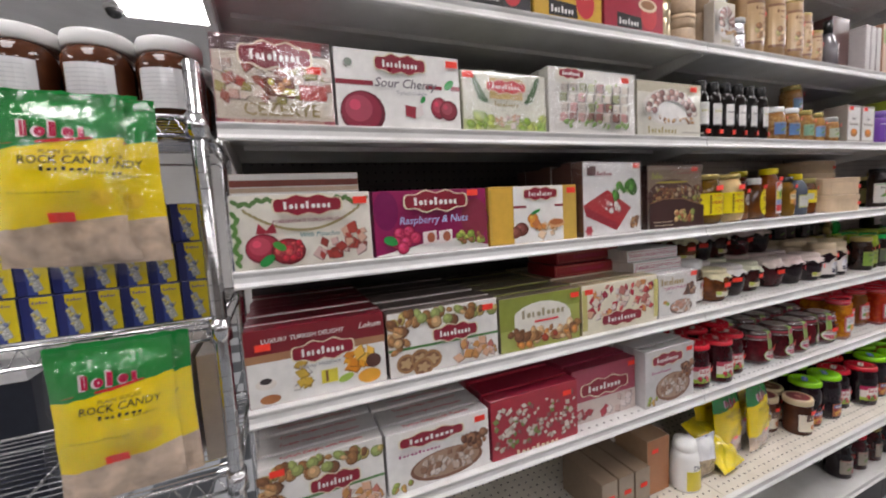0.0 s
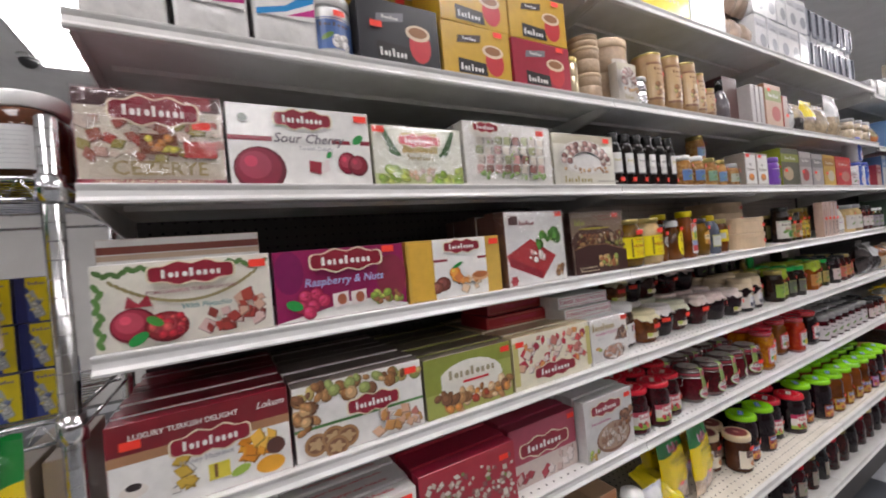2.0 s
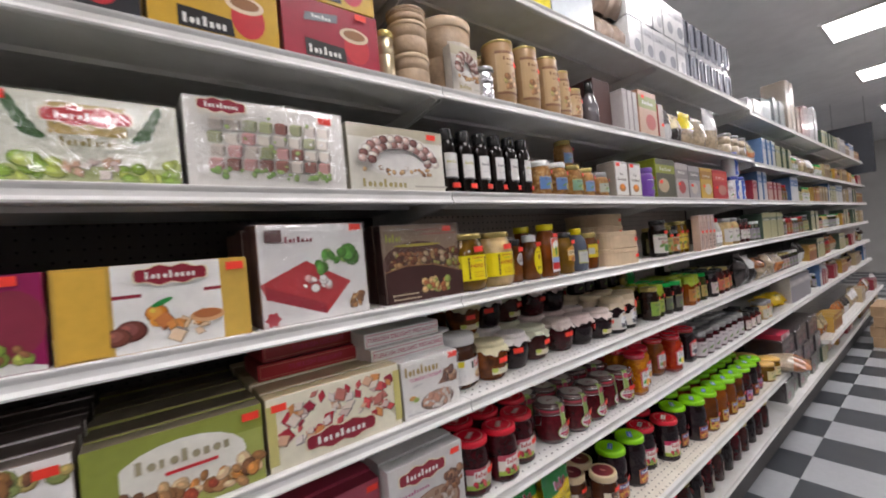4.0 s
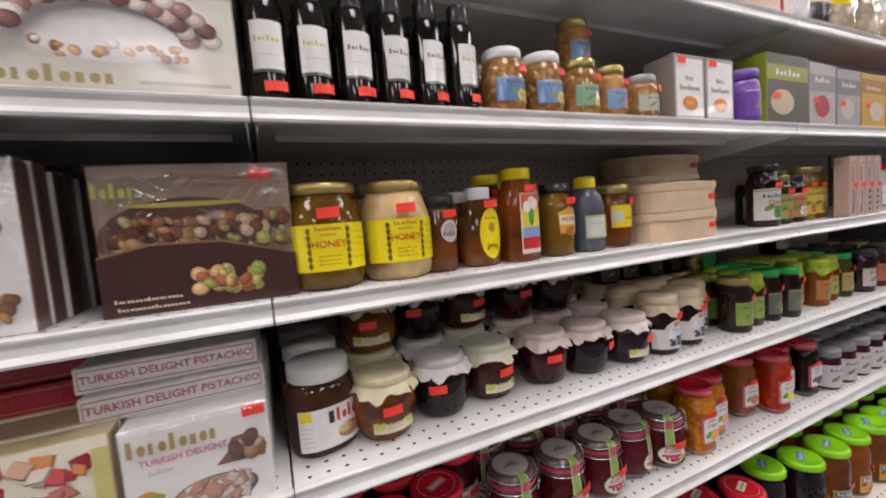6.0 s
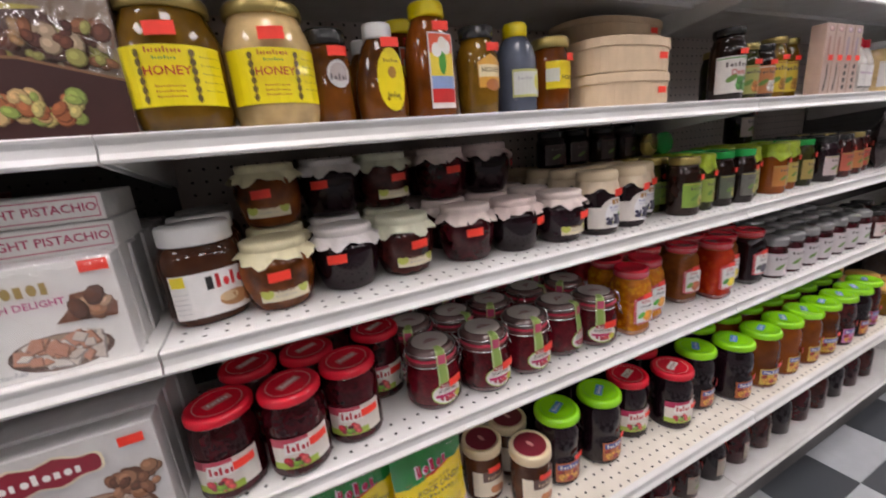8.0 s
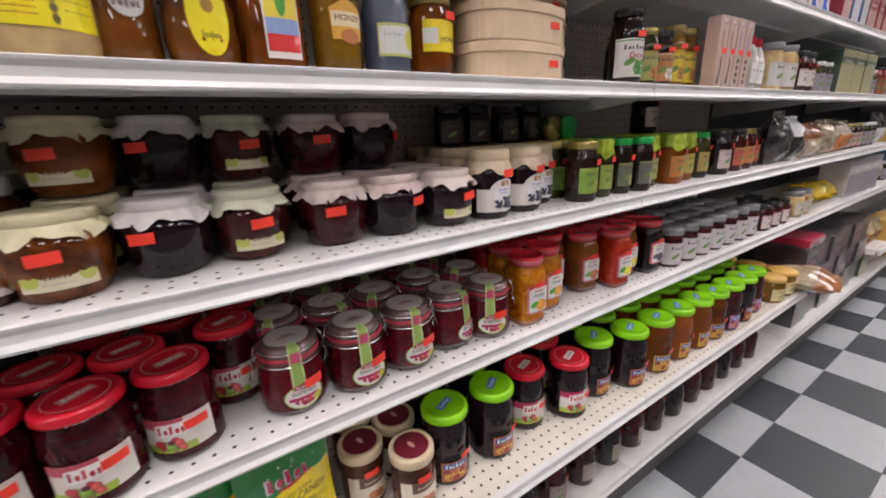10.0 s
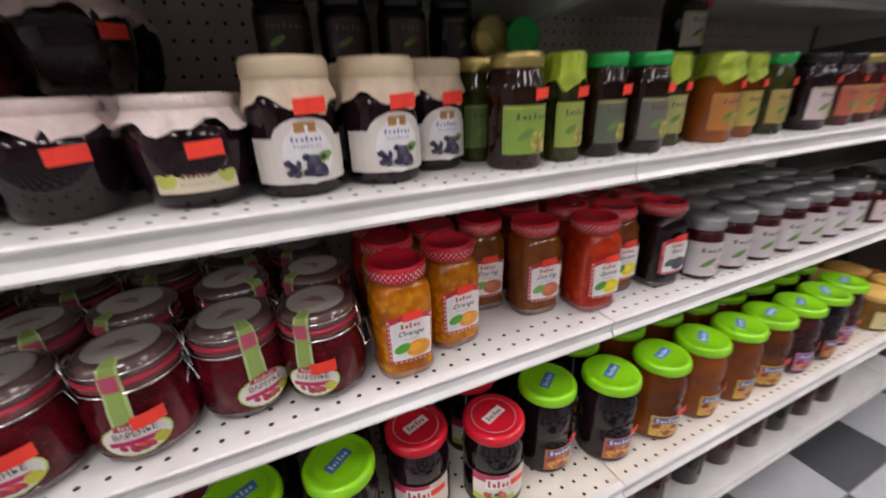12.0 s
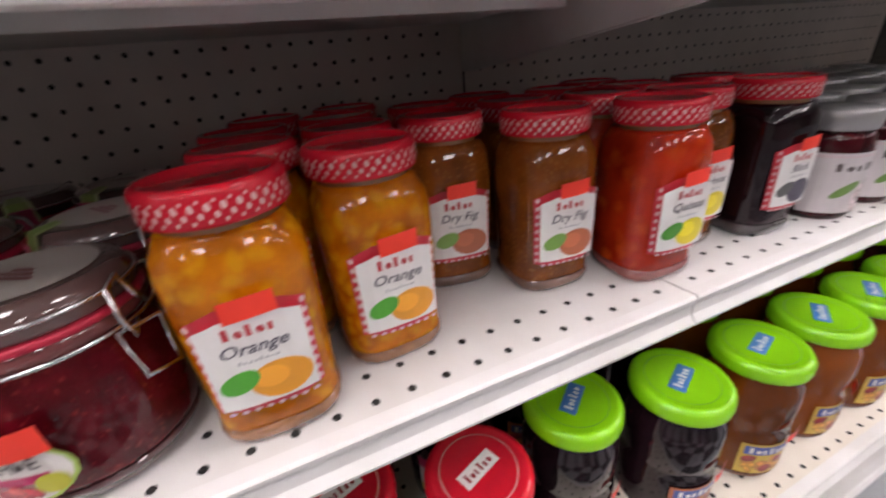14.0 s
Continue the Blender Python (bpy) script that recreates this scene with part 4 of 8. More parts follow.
run(0.67, 0.9, 0.15, D, "maroon_low", "maroon rose delight box with cubes pictured", (0.3, 0.03, 0.06), (0.38, 0.06, 0.1), art_maroon, (0.42, 0.9), behind=7, y=LIP + 0.045)
run(0.903, 1.105, 0.165, D, "silver_low", "silver-grey Turkish delight box with bowl pictured", (0.6, 0.59, 0.58), (0.62, 0.61, 0.6), art_silver, (0.38, 0.9), behind=6)


def spine_box(w, h, d, side, text, color):
    ob = empty("carton", "flat-lying sweet box with lettered spine", "box")
    part("body", box_bm(-w / 2, w / 2, -d / 2, d / 2, 0, h, 0.0015), ink(side), ob)
    a = Art()
    a.rect(-w * 0.48, h * 0.14, w * 0.48, h * 0.86, color).rect(-w * 0.475, h * 0.18, w * 0.475, h * 0.82, side).words(text, h * 0.42, 0, h * 0.5, (0.5, 0.03, 0.12))
    a.put(ob, lambda bm: stand(bm, -d / 2))
    return ob


for k in range(2):
    place("spine_white", lambda: spine_box(0.2, 0.033, 0.13, WHITE, "TURKISH DELIGHT PISTACHIO", (0.55, 0.1, 0.18)), 1.012 - 0.004 * k, LIP + 0.125 + 0.012 * k, C + 0.126 + 0.034 * k, 1.0 - 2 * k)
    place("spine_red", lambda: spine_box(0.24, 0.034, 0.13, (0.4, 0.02, 0.03), "TURKISH DELIGHT", (0.6, 0.2, 0.14)), 0.82 + 0.01 * k, LIP + 0.2 + 0.01 * k, C + 0.131 + 0.035 * k, 2.0 * k)


# first bay, coffee and sugar
def sugar_bag():
    ob = empty("sugar_bag", "white sugar bag with blue wave and red lettering block", "bag")
    w, d, h = 0.112, 0.07, 0.19
    bm = box_bm(-w / 2, w / 2, -d / 2, d / 2, 0, h, 0.006)
    bmesh.ops.subdivide_edges(bm, edges=bm.edges[:], cuts=2, use_grid_fill=True)
    for v in bm.verts:
        v.co += v.normal * 0.003 * noise.noise(v.co * 40)
    part("body", bm, material("sugar_film", (0.8, 0.79, 0.77), 0.2, vary=0.08, scale=50, bump=0.5, bump_scale=40, coat=0.5), ob, smooth=True)
    a = Art()
    a.rect(-w * 0.46, h * 0.3, w * 0.46, h * 0.98, WHITE).poly([(-w * 0.46, h * 0.28), (0, h * 0.36), (w * 0.46, h * 0.5), (w * 0.46, h * 0.64), (0, h * 0.42), (-w * 0.46, h * 0.34)], (0.04, 0.28, 0.6)).poly([(0, h * 0.32), (w * 0.46, h * 0.36), (w * 0.46, h * 0.44)], (0.55, 0.05, 0.25))
    a.words("SUGAR", h * 0.1, w * 0.05, h * 0.7, (0.05, 0.1, 0.35), 0.2).bars(w * 0.05, h * 0.58, w * 0.5, h * 0.06, 7, (0.05, 0.1, 0.3)).bars(w * 0.02, h * 0.85, w * 0.4, h * 0.07, 5, RED)
    a.put(ob, lambda m: stand(m, -d / 2 - 0.004), 0.2)
    return ob


for sx in (-0.006, 0.115, 0.236):
    place("sugar_bag", sugar_bag, sx, LIP + 0.055, T, 1.5)
    place("sugar_bag", sugar_bag, sx + 0.003, LIP + 0.14, T, -1.0)
COF = [((0.025, 0.025, 0.03), True, "black instant coffee carton with red cup"), ((0.6, 0.36, 0.03), False, "golden yellow instant coffee carton with red cup"), ((0.36, 0.015, 0.04), True, "dark red instant coffee carton with cup")]


def coffee(k, x0, x1, z, h, y=LIP + 0.012, rz=0.0, deep=0.13):
    c, dk, lab = COF[k]
    return run(x0, x1, h, z, f"coffee_{k}", lab, c, c, art_coffee(dk), (0.3 if k else -0.3, 0.9 if k else 0.58), deep=deep, y=y, rz=rz)


coffee(0, 0.37, 0.56, T, 0.135)
coffee(1, 0.565, 0.765, T, 0.124)
coffee(1, 0.568, 0.767, T + 0.1245, 0.124, rz=0.8)
coffee(2, 0.77, 0.975, T, 0.122)
coffee(1, 0.772, 0.972, T + 0.1225, 0.124, rz=-1)
coffee(1, 0.38, 0.575, T, 0.124, y=LIP + 0.15)
coffee(1, 0.38, 0.575, T + 0.1245, 0.124, y=LIP + 0.15)


# ---- jars and bottles ----
def tube(pts, r, bm=None, seg=6, closed=False):
    """A round wire through points."""
    bm = bm or bmesh.new()
    pts = [Vector(p) for p in pts]
    n = len(pts)
    rings = []
    for i, p in enumerate(pts):
        a = pts[(i - 1) % n] if (closed or i) else p
        b = pts[(i + 1) % n] if (closed or i < n - 1) else p
        d = (b - a).normalized()
        side = d.cross(Vector((0.13, 0.21, 0.97))).normalized()
        up = d.cross(side)
        rings.append([bm.verts.new(p + (side * math.cos(2 * math.pi * k / seg) + up * math.sin(2 * math.pi * k / seg)) * r) for k in range(seg)])
    pairs = list(zip(rings, rings[1:])) + ([(rings[-1], rings[0])] if closed else [])
    for lo, hi in pairs:
        for k in range(seg):
            bm.faces.new((lo[k], lo[(k + 1) % seg], hi[(k + 1) % seg], hi[k]))
    if not closed:
        bm.faces.new(rings[0])
        bm.faces.new(list(reversed(rings[-1])))
    bmesh.ops.recalc_face_normals(bm, faces=bm.faces)
    return bm


def disc(r, z, bm=None, n=24, cx=0.0, cy=0.0):
    bm = bm or bmesh.new()
    bm.faces.new([bm.verts.new((cx + r * math.cos(2 * math.pi * k / n), cy + r * math.sin(2 * math.pi * k / n), z)) for k in range(n)])
    return bm


def tag_round(ob, r, u, z, turn, power=2.0, sx=1.0, sy=1.0, size=1.0):
    w, h = 0.012 * size, 0.0062 * size
    bm = rect(u - w, -h, u + w, h, None, 0.004, 4)
    for v in bm.verts:
        v.co.y += 0.06 * v.co.x
    sticker(ob, wrap(bm, r, z, turn, 0.0015, power, sx, sy))


CLOTH = material("cloth_cap_paper", (0.7, 0.58, 0.42), 0.55, vary=0.1, scale=60, bump=0.4, bump_scale=110)
RUBBER = material("red_rubber_ring", (0.5, 0.015, 0.05), 0.5, vary=0.1)
RED_LID = material("red_lacquered_lid", (0.62, 0.012, 0.03), 0.22, vary=0.08, scale=30)
LIME_LID = material("lime_lacquered_lid", (0.24, 0.63, 0.008), 0.25, vary=0.06, scale=30)
GOLD_LID = material("gold_lacquered_lid", (0.5, 0.4, 0.14), 0.28, metal=0.7, vary=0.1, scale=30)
GREY_LID = material("grey_tin_lid", (0.38, 0.38, 0.38), 0.35, metal=0.6, vary=0.1, scale=30)
GREEN_LID = material("green_lacquered_lid", (0.01, 0.42, 0.08), 0.25, vary=0.08, scale=30)
CREAM_LID = material("cream_lid", (0.7, 0.57, 0.38), 0.35, vary=0.06, scale=30)
YELLOW_LID = material("yellow_plastic_lid", (0.85, 0.68, 0.0), 0.35, vary=0.05, scale=30)
BLACK_LID = material("black_lacquered_lid", (0.02, 0.02, 0.02), 0.25, vary=0.1, scale=30)
FIG = jam("dark_fig", (0.05, 0.009, 0.008))
RASP = jam("raspberry", (0.09, 0.003, 0.008), 80, (0.026, 0.002, 0.003), (230.0, (0.16, 0.015, 0.016), 0.3))
CHERRY = jam("cherry", (0.045, 0.003, 0.006))
BLACKB = jam("black_berry", (0.014, 0.005, 0.008))
AMBER = jam("amber", (0.21, 0.05, 0.004), 12)
ORANGEJ = jam("orange_peel", (0.44, 0.14, 0.002), 60, (0.22, 0.04, 0.001), (85.0, (0.6, 0.26, 0.006), 0.55))
FIGJ = jam("dry_fig", (0.17, 0.046, 0.006), 60, (0.08, 0.022, 0.004), (260.0, (0.28, 0.1, 0.02), 0.35))
QUINCE = jam("quince", (0.33, 0.02, 0.004), 45, (0.17, 0.007, 0.002), (60.0, (0.48, 0.055, 0.008), 0.5))
ROSE = jam("rose", (0.38, 0.015, 0.02), 60)
HONEY = jam("honey", (0.17, 0.085, 0.006), 20)
CREAMED = jam("creamed_honey", (0.6, 0.43, 0.2), 20)
DARKHONEY = jam("dark_honey", (0.16, 0.05, 0.008), 20)
COCOA = jam("cocoa_spread", (0.09, 0.03, 0.014), 15)
SYRUP = jam("date_syrup", (0.02, 0.008, 0.005), 15)
OLIVEJ = jam("olive_green", (0.035, 0.04, 0.008), 80)


def glass_foot(ob, prof, fill, power=2.0):
    """The thick clear glass bottom of a jar, tinged by its filling."""
    tone = tuple(0.55 * c + 0.07 for c in TONE[fill.name])
    foot = material("thick_glass_" + fill.name, tone, 0.08, vary=0.3, scale=60, coat=1.0)
    part("glass_foot", lathe(prof, 32, power), foot, ob, "clear glass base", smooth=True)


def cloth_jar(fill, cap_tint, label, sticker_at, has_label, seed):
    """A squat bulging jam jar under a frilled paper cap."""
    ob = empty("jam_jar", label, "jar", "paper-capped jam jars")
    part("body", lathe([(0.03, 0.0), (0.036, 0.003), (0.041, 0.015), (0.0455, 0.035), (0.0475, 0.052), (0.0465, 0.064), (0.041, 0.073), (0.037, 0.077)], 26), fill, ob, smooth=True)
    cap = material("cap_" + "_".join(f"{c:.2f}" for c in cap_tint), cap_tint, 0.5, vary=0.1, scale=60, bump=0.45, bump_scale=100)
    part("lid", lathe([(0.0385, 0.076), (0.0405, 0.079), (0.041, 0.086), (0.0395, 0.0895), (0.034, 0.0905)], 26, close=True), cap, ob, smooth=True)
    rnd = random.Random(seed)
    ph = [rnd.uniform(0, 6) for _ in range(3)]

    def frill(i, a):
        k = (0, 0.3, 1.0, 1.3)[i]
        return (0.0028 * k * math.sin(13 * a + ph[0]) + 0.0016 * k * math.sin(7 * a + ph[1]), 0.0035 * k * math.sin(5 * a + ph[2]) + 0.002 * k * math.sin(11 * a))

    part("paper_frill", lathe([(0.0412, 0.079), (0.043, 0.0765), (0.048, 0.0705), (0.0503, 0.066)], 52, wave=frill, close=False), cap, ob, "frilled paper cap edge", smooth=True)
    if has_label:
        a = Art()
        a.rect(-0.03, -0.011, 0.03, 0.011, (0.7, 0.64, 0.46)).oval(-0.022, 0.0, 0.008, 0.007, (0.5, 0.55, 0.1)).oval(0.022, 0.002, 0.007, 0.008, (0.45, 0.5, 0.1)).bars(0.0, 0.003, 0.02, 0.005, 6, BROWN).bars(0.0, -0.004, 0.024, 0.002, 9, GREY)
        a.put(ob, lambda bm: wrap(bm, 0.0425, 0.027, 8, 0.0012))
    tag_round(ob, 0.0475, 0, 0.052 if not has_label else 0.05, sticker_at)
    return ob


def clip_jar(turn, with_tag, seed):
    """A bail jar: glass lid on a red ring, bent wire clamps, a ribbon label that folds over the lid."""
    ob = empty("clip_jar", "red jam in a glass clip-top jar with wire bail", "jar", "clip-top jam jars")
    glass_foot(ob, [(0.034, 0.0), (0.041, 0.002), (0.0448, 0.0075), (0.0457, 0.0107)], RASP)
    part("body", lathe([(0.0452, 0.011), (0.0458, 0.014), (0.0464, 0.02), (0.047, 0.03), (0.0465, 0.05), (0.043, 0.063), (0.0395, 0.07), (0.039, 0.076)], 32), RASP, ob, smooth=True)
    part("ring", lathe([(0.039, 0.0765), (0.043, 0.0768), (0.0435, 0.078), (0.043, 0.0795), (0.039, 0.08)], 28), RUBBER, ob, "red rubber seal", smooth=True)
    part("glass_rim", lathe([(0.0385, 0.0702), (0.0425, 0.071), (0.043, 0.074), (0.0415, 0.0764)], 28, close=False), material("rim_glass", (0.2, 0.06, 0.06), 0.05, vary=0.1, coat=1.0), ob, smooth=True)
    lid = part("lid", lathe([(0.041, 0.0802), (0.0425, 0.082), (0.042, 0.087), (0.039, 0.0925), (0.034, 0.0935)], 28), material("lid_glass", (0.12, 0.07, 0.065), 0.06, vary=0.15, coat=1.0), ob, "glass lid", smooth=True)
    part("print", disc(0.031, 0.0941), ink((0.5, 0.46, 0.42)), ob, "round paper seal")
    bm = bmesh.new()
    for k in range(3):
        b = rect(-0.014 + 0.004 * k, 0.004 * k - 0.006, 0.014 - 0.004 * k, 0.004 * k - 0.0035)
        for v in b.verts:
            v.co.z = 0.0946
        me = bpy.data.meshes.new("bar")
        b.to_mesh(me)
        b.free()
        bm.from_mesh(me)
    tagged(part("print", bm, ink((0.2, 0.03, 0.04)), ob), kind="stuff")
    for s in (1, -1):
        w = tube([(s * 0.0435, 0.014, 0.074), (s * 0.0455, 0.008, 0.081), (s * 0.044, 0.004, 0.0905), (s * 0.047, -0.004, 0.088), (s * 0.05, -0.007, 0.076), (s * 0.049, -0.003, 0.066), (s * 0.0475, 0.002, 0.071)], 0.0015)
        part("wire_bail", w, CHROME, ob, smooth=True)
        w = tube([(s * 0.0475, -0.009, 0.07), (s * 0.054, -0.011, 0.05), (s * 0.056, 0.007, 0.046), (s * 0.05, 0.011, 0.068)], 0.0014, closed=True)
        part("wire_latch", w, CHROME, ob, smooth=True)
    ring = [(0.0445 * math.cos(2 * math.pi * k / 28), 0.0445 * math.sin(2 * math.pi * k / 28), 0.0705) for k in range(28)]
    part("wire_band", tube(ring, 0.001, closed=True), CHROME, ob, smooth=True)
    ring = [(0.0425 * math.cos(2 * math.pi * k / 28), 0.0425 * math.sin(2 * math.pi * k / 28), 0.0865) for k in range(28)]
    part("wire_band", tube(ring, 0.0009, closed=True), CHROME, ob, smooth=True)
    # ribbon from lid down to the oval label
    prof = [(0.026, 0.0948), (0.041, 0.0928), (0.0445, 0.083), (0.0445, 0.072), (0.0475, 0.058), (0.0485, 0.044)]
    a0 = -math.pi / 2 + radians(turn)
    for name, half, color, lift in (("ribbon_label", 0.0085, (0.5, 0.62, 0.28), 0.0), ("ribbon_label", 0.006, (0.28, 0.42, 0.1), 0.0005)):
        bm = bmesh.new()
        rows = []
        for r, z in prof:
            rows.append([bm.verts.new(((r + lift) * math.cos(a0 + k * half / 0.044), (r + lift) * math.sin(a0 + k * half / 0.044), z + lift)) for k in (-1, 0, 1)])
        for lo, hi in zip(rows, rows[1:]):
            for k in (0, 1):
                bm.faces.new((lo[k], lo[k + 1], hi[k + 1], hi[k]))
        part(name, bm, ink(color), ob, "green ribbon label")
    b = rect(-0.0065, -0.007, 0.0065, 0.007, None, 0, 2)
    part("print", wrap(b, 0.045, 0.082, turn, 0.0012), ink((0.55, 0.08, 0.16)), ob)
    a = Art()
    a.oval(0, -0.0005, 0.0275, 0.0165, (0.45, 0.62, 0.14)).oval(0, -0.0005, 0.0258, 0.015, (0.78, 0.76, 0.72)).poly([(-0.015, 0.0095), (0.015, 0.0095), (0.012, 0.0155), (0, 0.0175), (-0.012, 0.0155)], (0.4, 0.05, 0.08)).bars(0, 0.0128, 0.02, 0.004, 7, (0.75, 0.66, 0.6))
    a.words("ВАРЕНЬЕ", 0.0078, 0.0, 0.0048, (0.08, 0.06, 0.06), 0.0, 0.95).rect(-0.021, -0.005, 0.018, -0.0005, (0.5, 0.02, 0.12)).scatter(-0.014, -0.0105, 0.01, -0.006, 9, 0.004, BERRY, 6).oval(0.017, -0.006, 0.006, 0.005, (0.5, 0.5, 0.05))
    a.put(ob, lambda bm: wrap(bm, 0.0472, 0.03, turn + 6, 0.0012))
    if with_tag:
        tag_round(ob, 0.0475, 0.013, 0.046, turn + 6)
    return ob


def square_jar(fill, fruit, word, leaf, label, turn=0.0):
    """A squared preserve jar with a patterned red lid and a bordered label."""
    ob = empty("preserve_jar", label, "jar", "squared preserve jars")
    P = 3.4
    glass_foot(ob, [(0.0295, 0.0), (0.0332, 0.002), (0.0347, 0.0065), (0.0342, 0.0108)], fill, P)
    part("body", lathe([(0.0335, 0.011), (0.0338, 0.013), (0.0333, 0.018), (0.0335, 0.03), (0.0352, 0.07), (0.0352, 0.094), (0.034, 0.104), (0.03, 0.111), (0.0285, 0.114)], 32, P), fill, ob, smooth=True)
    part("neck", lathe([(0.0287, 0.113), (0.0287, 0.119)], 28, close=False), material("neck_glass", (0.26, 0.12, 0.05), 0.08, vary=0.1, coat=1.0), ob, smooth=True)
    part("lid", lathe([(0.033, 0.1175), (0.0338, 0.1185), (0.0338, 0.131), (0.032, 0.1335), (0.028, 0.1335), (0.0275, 0.1328), (0.0, 0.1332)], 32), RED_LID, ob, "red lid with white lattice", smooth=True)
    bm = bmesh.new()
    for k in range(34):
        u = 2 * math.pi * 0.0338 * k / 34
        oval(u, 0.0018, 0.0013, 0.0018, bm, 0.0, 8)
        oval(u + 0.003, -0.0015, 0.0011, 0.0015, bm, 0.0, 6)
        oval(u + 0.003, 0.0042, 0.0008, 0.0008, bm, 0.0, 6)
        oval(u, -0.004, 0.0007, 0.001, bm, 0.0, 6)
    tagged(part("lid_pattern", wrap(bm, 0.0338, 0.1245, 0, 0.0004), ink((0.78, 0.48, 0.48)), ob), kind="stuff")
    w, h = 0.0235, 0.029
    a = Art()
    a.poly([(-w, -h * 0.9), (-w * 0.5, -h), (w * 0.5, -h), (w, -h * 0.9), (w * 1.04, h * 0.82), (w * 0.5, h), (-w * 0.5, h), (-w * 1.04, h * 0.82)], (0.6, 0.03, 0.05))
    for k in range(9):
        for s in (-1, 1):
            a.oval(s * w * 0.93, -h * 0.8 + k * h * 0.2, 0.0012, 0.0016, (0.75, 0.5, 0.5))
    for k in range(8):
        a.oval(-w * 0.75 + k * w * 0.215, -h * 0.92, 0.0014, 0.001, (0.75, 0.5, 0.5))
    a.poly([(-w * 0.84, -h * 0.82), (w * 0.84, -h * 0.82), (w * 0.86, h * 0.72), (w * 0.45, h * 0.84), (-w * 0.45, h * 0.84), (-w * 0.86, h * 0.72)], (0.8, 0.79, 0.77))
    a.oval(w * 0.25, -h * 0.42, w * 0.55, h * 0.36, fruit).oval(w * 0.1, -h * 0.34, w * 0.3, h * 0.2, tuple(min(1, c * 1.25) for c in fruit)).oval(-w * 0.42, -h * 0.3, w * 0.36, h * 0.19, leaf, turn=0.5)
    a.bars(0.0, h * 0.62, w * 0.9, h * 0.2, 5, (0.5, 0.05, 0.06)).words(word, h * 0.3, 0.0, h * 0.3, (0.08, 0.07, 0.1), 0.3).bars(0.0, h * 0.07, w * 0.7, h * 0.07, 8, GREY)
    a.put(ob, lambda b: wrap(b, 0.0348, 0.054, turn, 0.0008, P))
    tag_round(ob, 0.0352, 0.002, 0.083, turn, P, size=0.85)
    return ob


